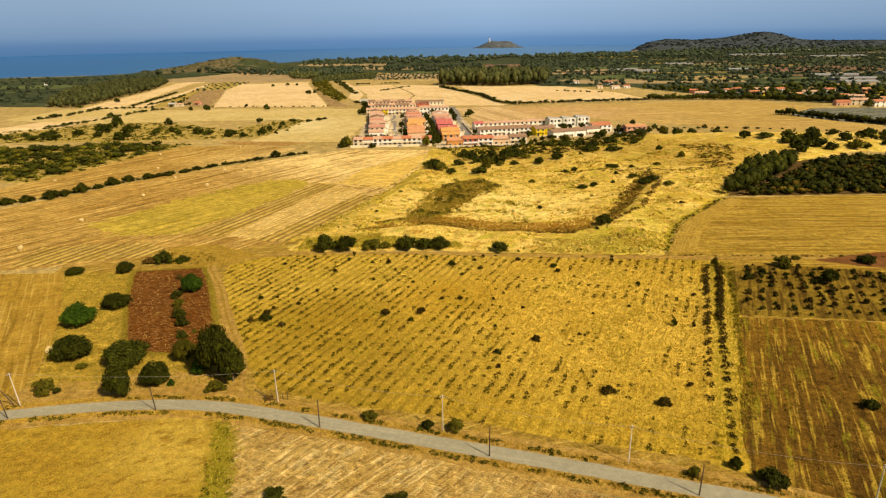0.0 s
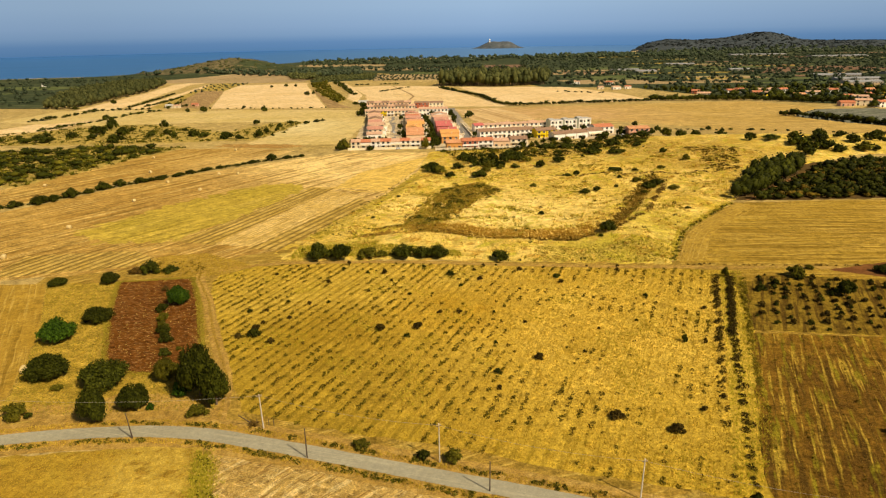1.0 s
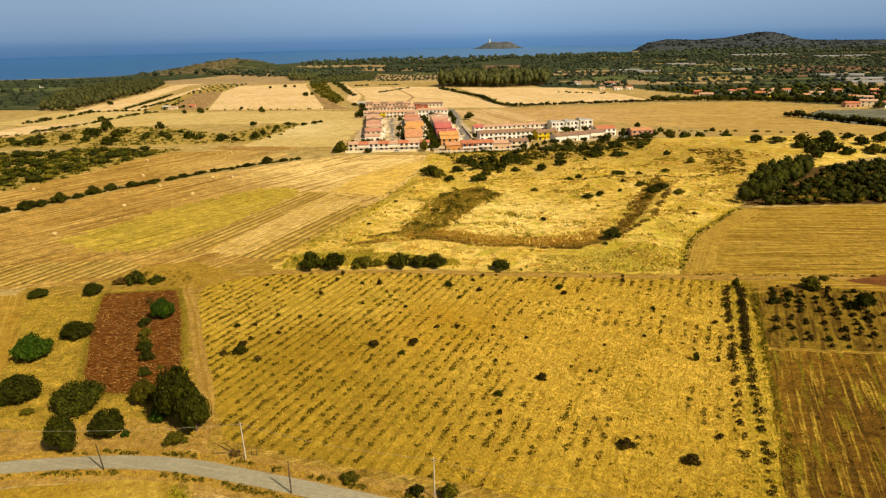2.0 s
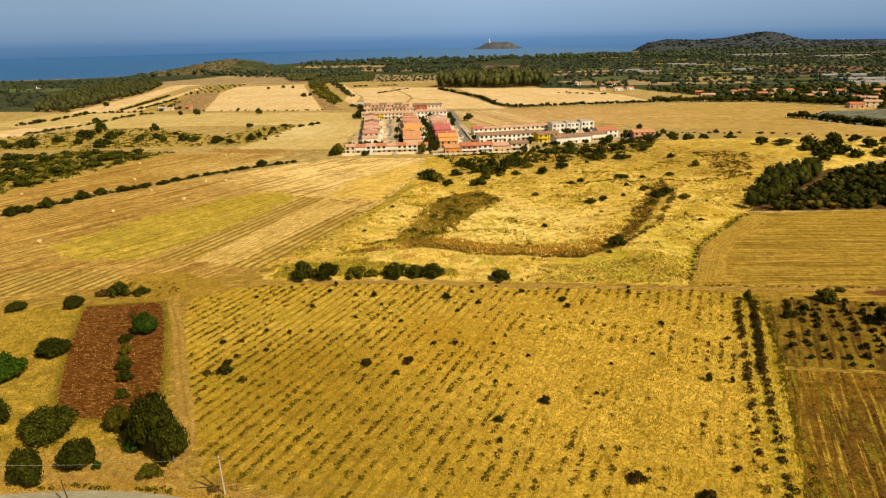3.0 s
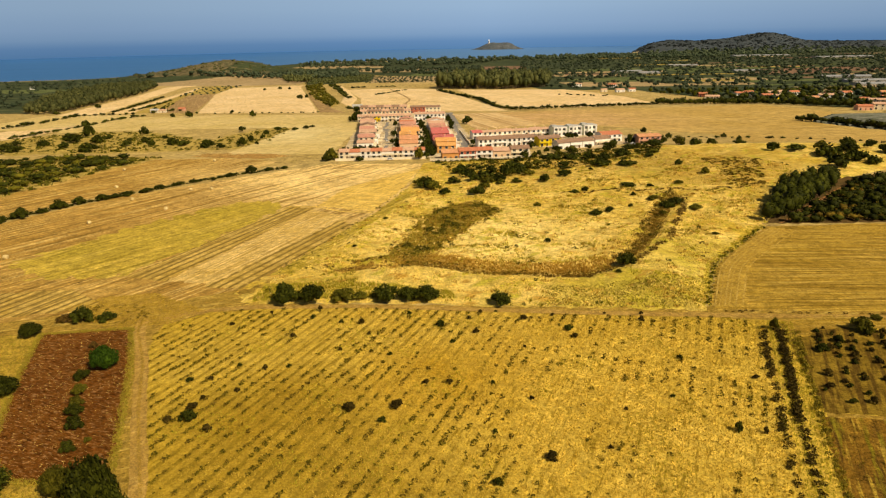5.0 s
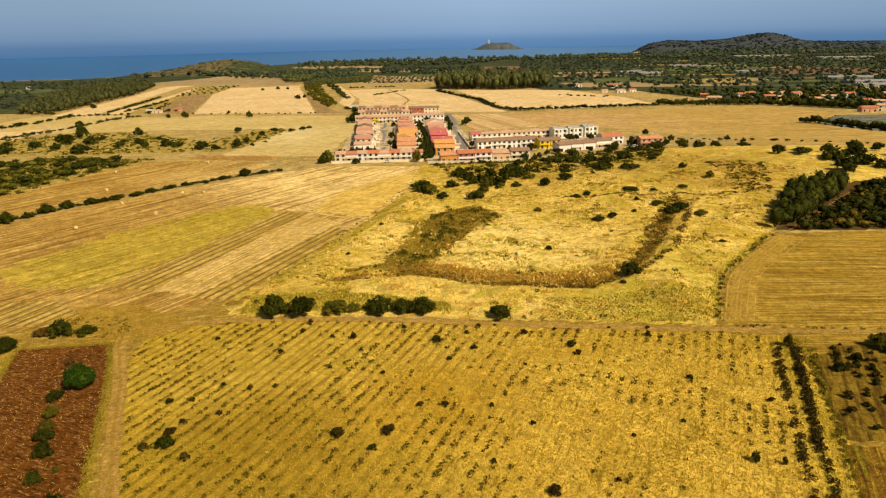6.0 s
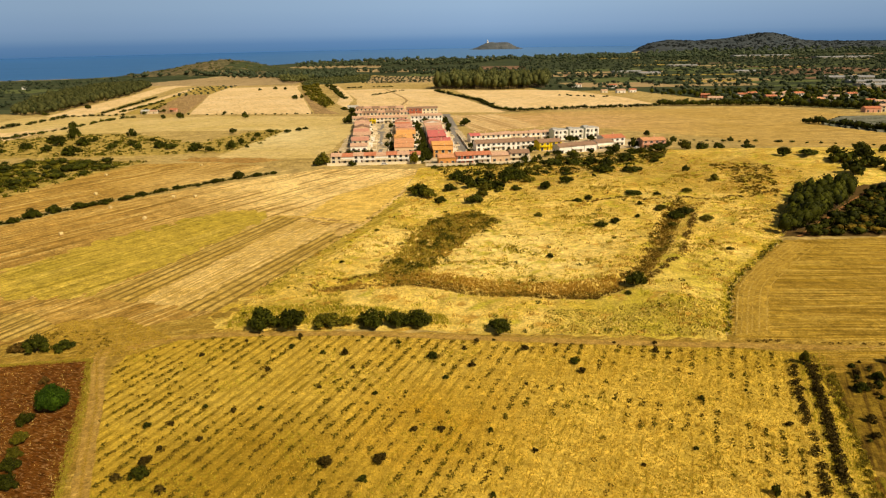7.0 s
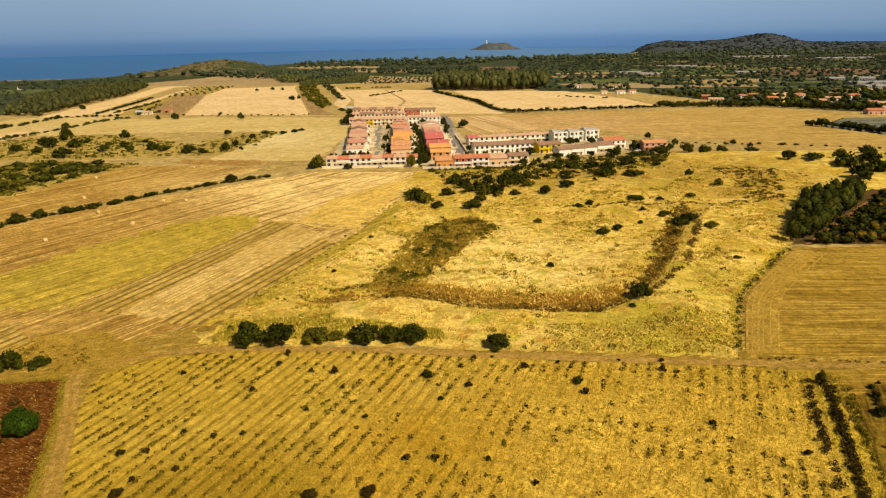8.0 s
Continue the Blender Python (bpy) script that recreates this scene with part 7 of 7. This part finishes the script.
VTREES4 = [(-64, 484, 4.2, 5.5), (-56, 488, 4.6, 5.0), (-70, 468, 4.2, 7.0), (-6, 470, 3.2, 6), (-3, 478, 3, 5), (-7, 462, 2.6, 4), (-29, 510, 2.4, 4.6), (-31, 532, 2.6, 4.6), (-33, 560, 2.6, 4.6), (-35, 588, 2.6, 4.8), (-38, 622, 2.8, 5), (-40, 650, 2.8, 5), (-13, 510, 2.4, 4.4), (-14, 530, 2.6, 4.6), (-15, 555, 2.6, 4.6),
           (-17, 585, 2.6, 4.6), (-18, 618, 2.6, 5), (-19, 655, 2.8, 5), (-3, 560, 2.2, 3.8), (-6, 610, 2.4, 4), (12, 640, 3.2, 6), (10, 675, 3.2, 6), (11, 610, 3.0, 5.5), (10, 700, 3, 5), (34, 560, 2.6, 4), 
           (36, 494, 2.2, 3.4), (52, 496, 2.2, 3.4), (80, 478, 2.0, 2.8), (92, 476, 2.2, 3.0), (126, 496, 2.6, 3.8), (40, 538, 2.4, 3.6), (86, 542, 2.8, 4.4), (108, 545, 2.6, 4)]
rt = random.Random(8)
VTREES5 = [(-3.4 - 0.075 * (y - 490) + rt.uniform(-0.8, 0.8), y, 2.3 + rt.uniform(-0.4, 0.9), 4.6 + rt.uniform(-1.2, 1.4)) for y in range(470, 665, 8)]
VTREES5 += [(-43.6 - 0.10 * (y - 505) + rt.uniform(-0.6, 0.6), y, 1.2 + rt.uniform(0, 0.6), 2.2 + rt.uniform(0, 1.2)) for y in range(505, 660, 14)]
AVENUE = [v for v in VTREES + VTREES3 + VTREES4 if not (-42 < v[0] < -28 and int(v[1]) % 20 < 9)]
for x, y, r_, h in AVENUE + VTREES2 + VTREES5:
    plant("far", "tree", x, y, r_, h, L_DARK, "dark green garden tree between houses", "village trees", "tree")

clumps("garden_hedge", sized(along([(-63, 459), (-10, 460), (4, 450)], 1.3, 0.9, 70)[::2], 0.6, 1.3, 1.0), 26, 0.3, L_DARK, "low garden hedges before the terrace", 71)
clumps("garden_hedge", sized(along([(-2, 446), (26, 440), (64, 451), (110, 472), (140, 482)], 1.2, 2.2, 72), 0.6, 1.7, 0.9), 26, 0.3, L_DARK, "low shrubs at the village edge", 73)



def car(x, y, turn, mat, label):
    """A small car: body, cabin glass and four wheels."""
    base = new("car")
    base.matrix_world = pose(x, y, float(surface(x, y)[0]) + 0.32, 0, 0, turn)
    tagged(base, label, "car", "parked cars")
    b = box(bmesh.new(), -2.0, 2.0, -0.85, 0.85, 0.3, 0.85, 0.12)
    part("body", b, mat, base)
    b = bmesh.new()
    top = [b.verts.new(p) for p in ((-1.1, -0.65, 1.42), (0.6, -0.65, 1.42), (0.6, 0.65, 1.42), (-1.1, 0.65, 1.42))]
    low_ = [b.verts.new(p) for p in ((-1.6, -0.8, 0.85), (1.2, -0.8, 0.85), (1.2, 0.8, 0.85), (-1.6, 0.8, 0.85))]
    for i in range(4):
        b.faces.new((low_[i], low_[(i + 1) % 4], top[(i + 1) % 4], top[i]))
    part("cabin_glass", b, M_GLASS, base)
    part("roof_panel", boxed(-1.15, 0.65, -0.68, 0.68, 1.40, 1.47), mat, base)
    for wx in (-1.25, 1.25):
        for wy in (-0.82, 0.82):
            v, f = tube([(0, 0, -0.1), (0, 0, 0.1), (0, 0, 0.101)], (0.32, 0.32, 0.02), 12)
            wheel = solid("wheel", mesh_of("wheel", v, f), M_POLEW, base)
            wheel.matrix_basis = pose(wx, wy, 0.32, 90, 0, 0)


M_CARW, M_CARG = plain("white_car_paint", (0.78, 0.78, 0.76), rough=0.3, spec=0.5, vary=0.03), plain("grey_car_paint", (0.22, 0.23, 0.25), rough=0.3, spec=0.5)
for x, y, turn, mat, label in ((136, 486, 20, M_CARW, "white car parked beside a house"), (24.5, 497, 95, M_CARG, "grey car parked in a village street"), (22, 560, 93, M_CARW, "white car parked in a village street"),
                               (-36.5, 500, 93, M_CARG, "grey car parked in a narrow street"), (-39.5, 545, 93, M_CARW, "white car parked in a narrow street"), (-30, 455, 2, M_CARW, "white car before the terraced houses")):
    car(x, y, turn, mat, label)

# ---- island tower ----
tower = new("lighthouse")
tower.matrix_world = pose(318, 4470, float(land(318, 4470)) + 1)
tagged(tower, "small white tower on the rocky island", "tower")
tv, tf = tube([(0, 0, -3), (0, 0, 14), (0, 0, 15), (0, 0, 16)], (6.5, 5.2, 6.0, 6.0), 12)
solid("tower_body", mesh_of("tower_body", tv, tf), P["white"], tower)
tv, tf = tube([(0, 0, 16), (0, 0, 19), (0, 0, 21)], (2.4, 2.4, 0.1), 10)
solid("lantern", mesh_of("lantern", tv, tf), P["white"], tower)


# ---- utility poles and lines ----
def pole(x, y, h, mat, label, lean=(0, 0), arm=True, stay=None):
    base = new("utility_pole")
    base.matrix_world = pose(x, y, float(land(x, y)) + 0.06, lean[0], lean[1], 20)
    tagged(base, label, "utility pole", "roadside poles")
    v, f = tube([(0, 0, -0.3), (0, 0, h * 0.5), (0, 0, h)], (0.125, 0.105, 0.08), 8)
    solid("pole", mesh_of("pole", v, f), mat, base, smooth=True)
    part("cap", boxed(-0.10, 0.10, -0.10, 0.10, h - 0.03, h + 0.04), mat, base)
    if arm:
        part("crossarm", boxed(-0.45, 0.45, -0.05, 0.05, h - 0.45, h - 0.35), M_POLEW, base)
        for s in (-0.38, 0.38):
            v, f = tube([(s, 0, h - 0.35), (s, 0, h - 0.25), (s, 0, h - 0.15)], (0.04, 0.07, 0.03), 6)
            solid("insulator", mesh_of("insulator", v, f), M_FRAME, base)
    if stay:
        v, f = tube([(stay[0], stay[1], -0.1), (0, 0, h * 0.8)], (0.07, 0.05), 5)
        solid("stay", mesh_of("stay", v, f), M_POLEW, base)
    return Vector((x, y, float(land(x, y)) + h - 0.2))


def cable(a, b, sag, label):
    v, f, n = [], [], 12
    d = (b - a)
    side = Vector((-d.y, d.x, 0)).normalized() * 0.018
    for i in range(n + 1):
        s = i / n
        c = a + d * s - Vector((0, 0, 4 * sag * s * (1 - s)))
        v += [c + side, c - side, c + Vector((0, 0, 0.03))]
    for i in range(n):
        for k in range(3):
            f.append((i * 3 + k, i * 3 + (k + 1) % 3, i * 3 + 3 + (k + 1) % 3, i * 3 + 3 + k))
    solid("cable", mesh_of("cable", [tuple(q) for q in v], f), M_WIRE, None, label, "", "cable")


PALE, DARK = "slim pale concrete utility pole beside the road", "dark weathered wooden pole beside the road"
tops = [pole(x, y, h, M_POLEC, PALE, ln) for x, y, h, ln in ((-128, 112, 7.5, (0, 0)), (-85.7, 111.8, 7.6, (0, -4)), (-33.3, 111.8, 7.3, (0, -1)), (0.1, 100.6, 7.6, (0, 0)), (31.7, 90.4, 7.4, (0, 1)), (66.7, 79.6, 7.0, (0, 2)), (110, 65, 7.5, (0, 0)))]
for a, b in zip(tops, tops[1:]):
    cable(a, b, 1.0, "thin overhead cable between concrete poles")
low = [pole(x, y, h, M_POLEW, DARK, ln, False, st) for x, y, h, ln, st in ((-85.3, 107.2, 5.8, (0, -6), None), (-57, 109.2, 5.4, (0, -4), None), (-23.1, 102.3, 6.0, (0, 0), None), (8.2, 92.8, 5.6, (0, 0), None), (40.5, 81.9, 5.4, (0, 2), None))]
pole(-87.5, 112.5, 4.6, M_POLEW, "short leaning wooden stay pole", (0, -25), False)
pole(-36.2, 113.6, 4.2, M_POLEW, "short leaning wooden stay pole", (25, -32), False)
for i in range(5):
    bp = new("fence_post")
    bp.matrix_world = pose(-31.5 - i * 1.1, 112.6 + (i % 2) * 0.3, float(land(-32, 112.6)) + 0.05, 0, (i * 7) % 9 - 4, 0)
    v, f = tube([(0, 0, -0.2), (0, 0, 0.8), (0, 0, 1.3)], (0.07, 0.065, 0.05), 6)
    me = mesh_of("fence_post", v, f)
    me.materials.append(M_POLEW)
    bp2 = new("post", me)
    bp2.parent = bp
    tagged(bp, "weathered wooden fence post at the roadside", "fence post", "fence posts")


# ---- hay bales ----
def bale(x, y, turn):
    base = new("hay_bale")
    base.matrix_world = pose(x, y, float(land(x, y)) + 0.1, 0, 0, turn)
    tagged(base, "round pale straw bale on mown stubble", "hay bale", "hay bales")
    r_, n, v, f = 0.8, 18, [], []
    rings = ((-0.68, 0.35), (-0.68, 0.72), (-0.62, 0.8), (-0.2, 0.78), (0.0, 0.81), (0.2, 0.78), (0.62, 0.8), (0.68, 0.72), (0.68, 0.35))
    for s, q in rings:
        v += [(s, q * math.cos(2 * math.pi * i / n), 0.76 + q * math.sin(2 * math.pi * i / n)) for i in range(n)]
    for j in range(len(rings) - 1):
        f += [(j * n + i, j * n + (i + 1) % n, (j + 1) * n + (i + 1) % n, (j + 1) * n + i) for i in range(n)]
    solid("straw_roll", mesh_of("straw_roll", v, f), M_HAY, base)
    for s, q in ((-0.66, 0.36), (0.66, 0.36)):
        v, f = tube([(0, 0, -0.02), (0, 0, 0.02), (0, 0, 0.03)], (q, q, 0.02), 12)
        e = solid("bale_end", mesh_of("bale_end", v, f), M_HAY, base)
        e.matrix_basis = pose(s, 0, 0.76, 0, 90 if s > 0 else -90, 0)


for i, (x, y) in enumerate(((-155, 263), (-150, 311), (-126, 334), (-152, 356), (-130, 376), (-119, 376), (-156, 223), (-175, 387), (-218, 352), (-195, 438), (-94, 136), (-148, 466))):
    bale(x, y, (i * 47) % 180)
# ---- crop tunnels in the grey field ----
for i in range(16):
    y0 = 540 + i * 8.5
    xs_ = [x for x in range(336, 560, 4) if inside(x, y0, NET)]
    if len(xs_) < 4:
        continue
    ob = new("crop_tunnel")
    ob.matrix_world = pose(xs_[0], y0, float(land(xs_[0], y0)) + 0.3)
    tagged(ob, "long low grey crop tunnel", "crop tunnel", "crop tunnels")
    ln_ = xs_[-1] - xs_[0]
    v = [(s, 2.2 * math.cos(a), 1.6 * math.sin(a) + float(land(xs_[0] + s, y0) - land(xs_[0], y0))) for s in np.linspace(0, ln_, 12) for a in np.linspace(0, math.pi, 8)]
    f = [(j * 8 + i2, j * 8 + i2 + 1, j * 8 + i2 + 9, j * 8 + i2 + 8) for j in range(11) for i2 in range(7)]
    solid("cover", mesh_of("cover", v, f), M_GREYF, ob, smooth=True)
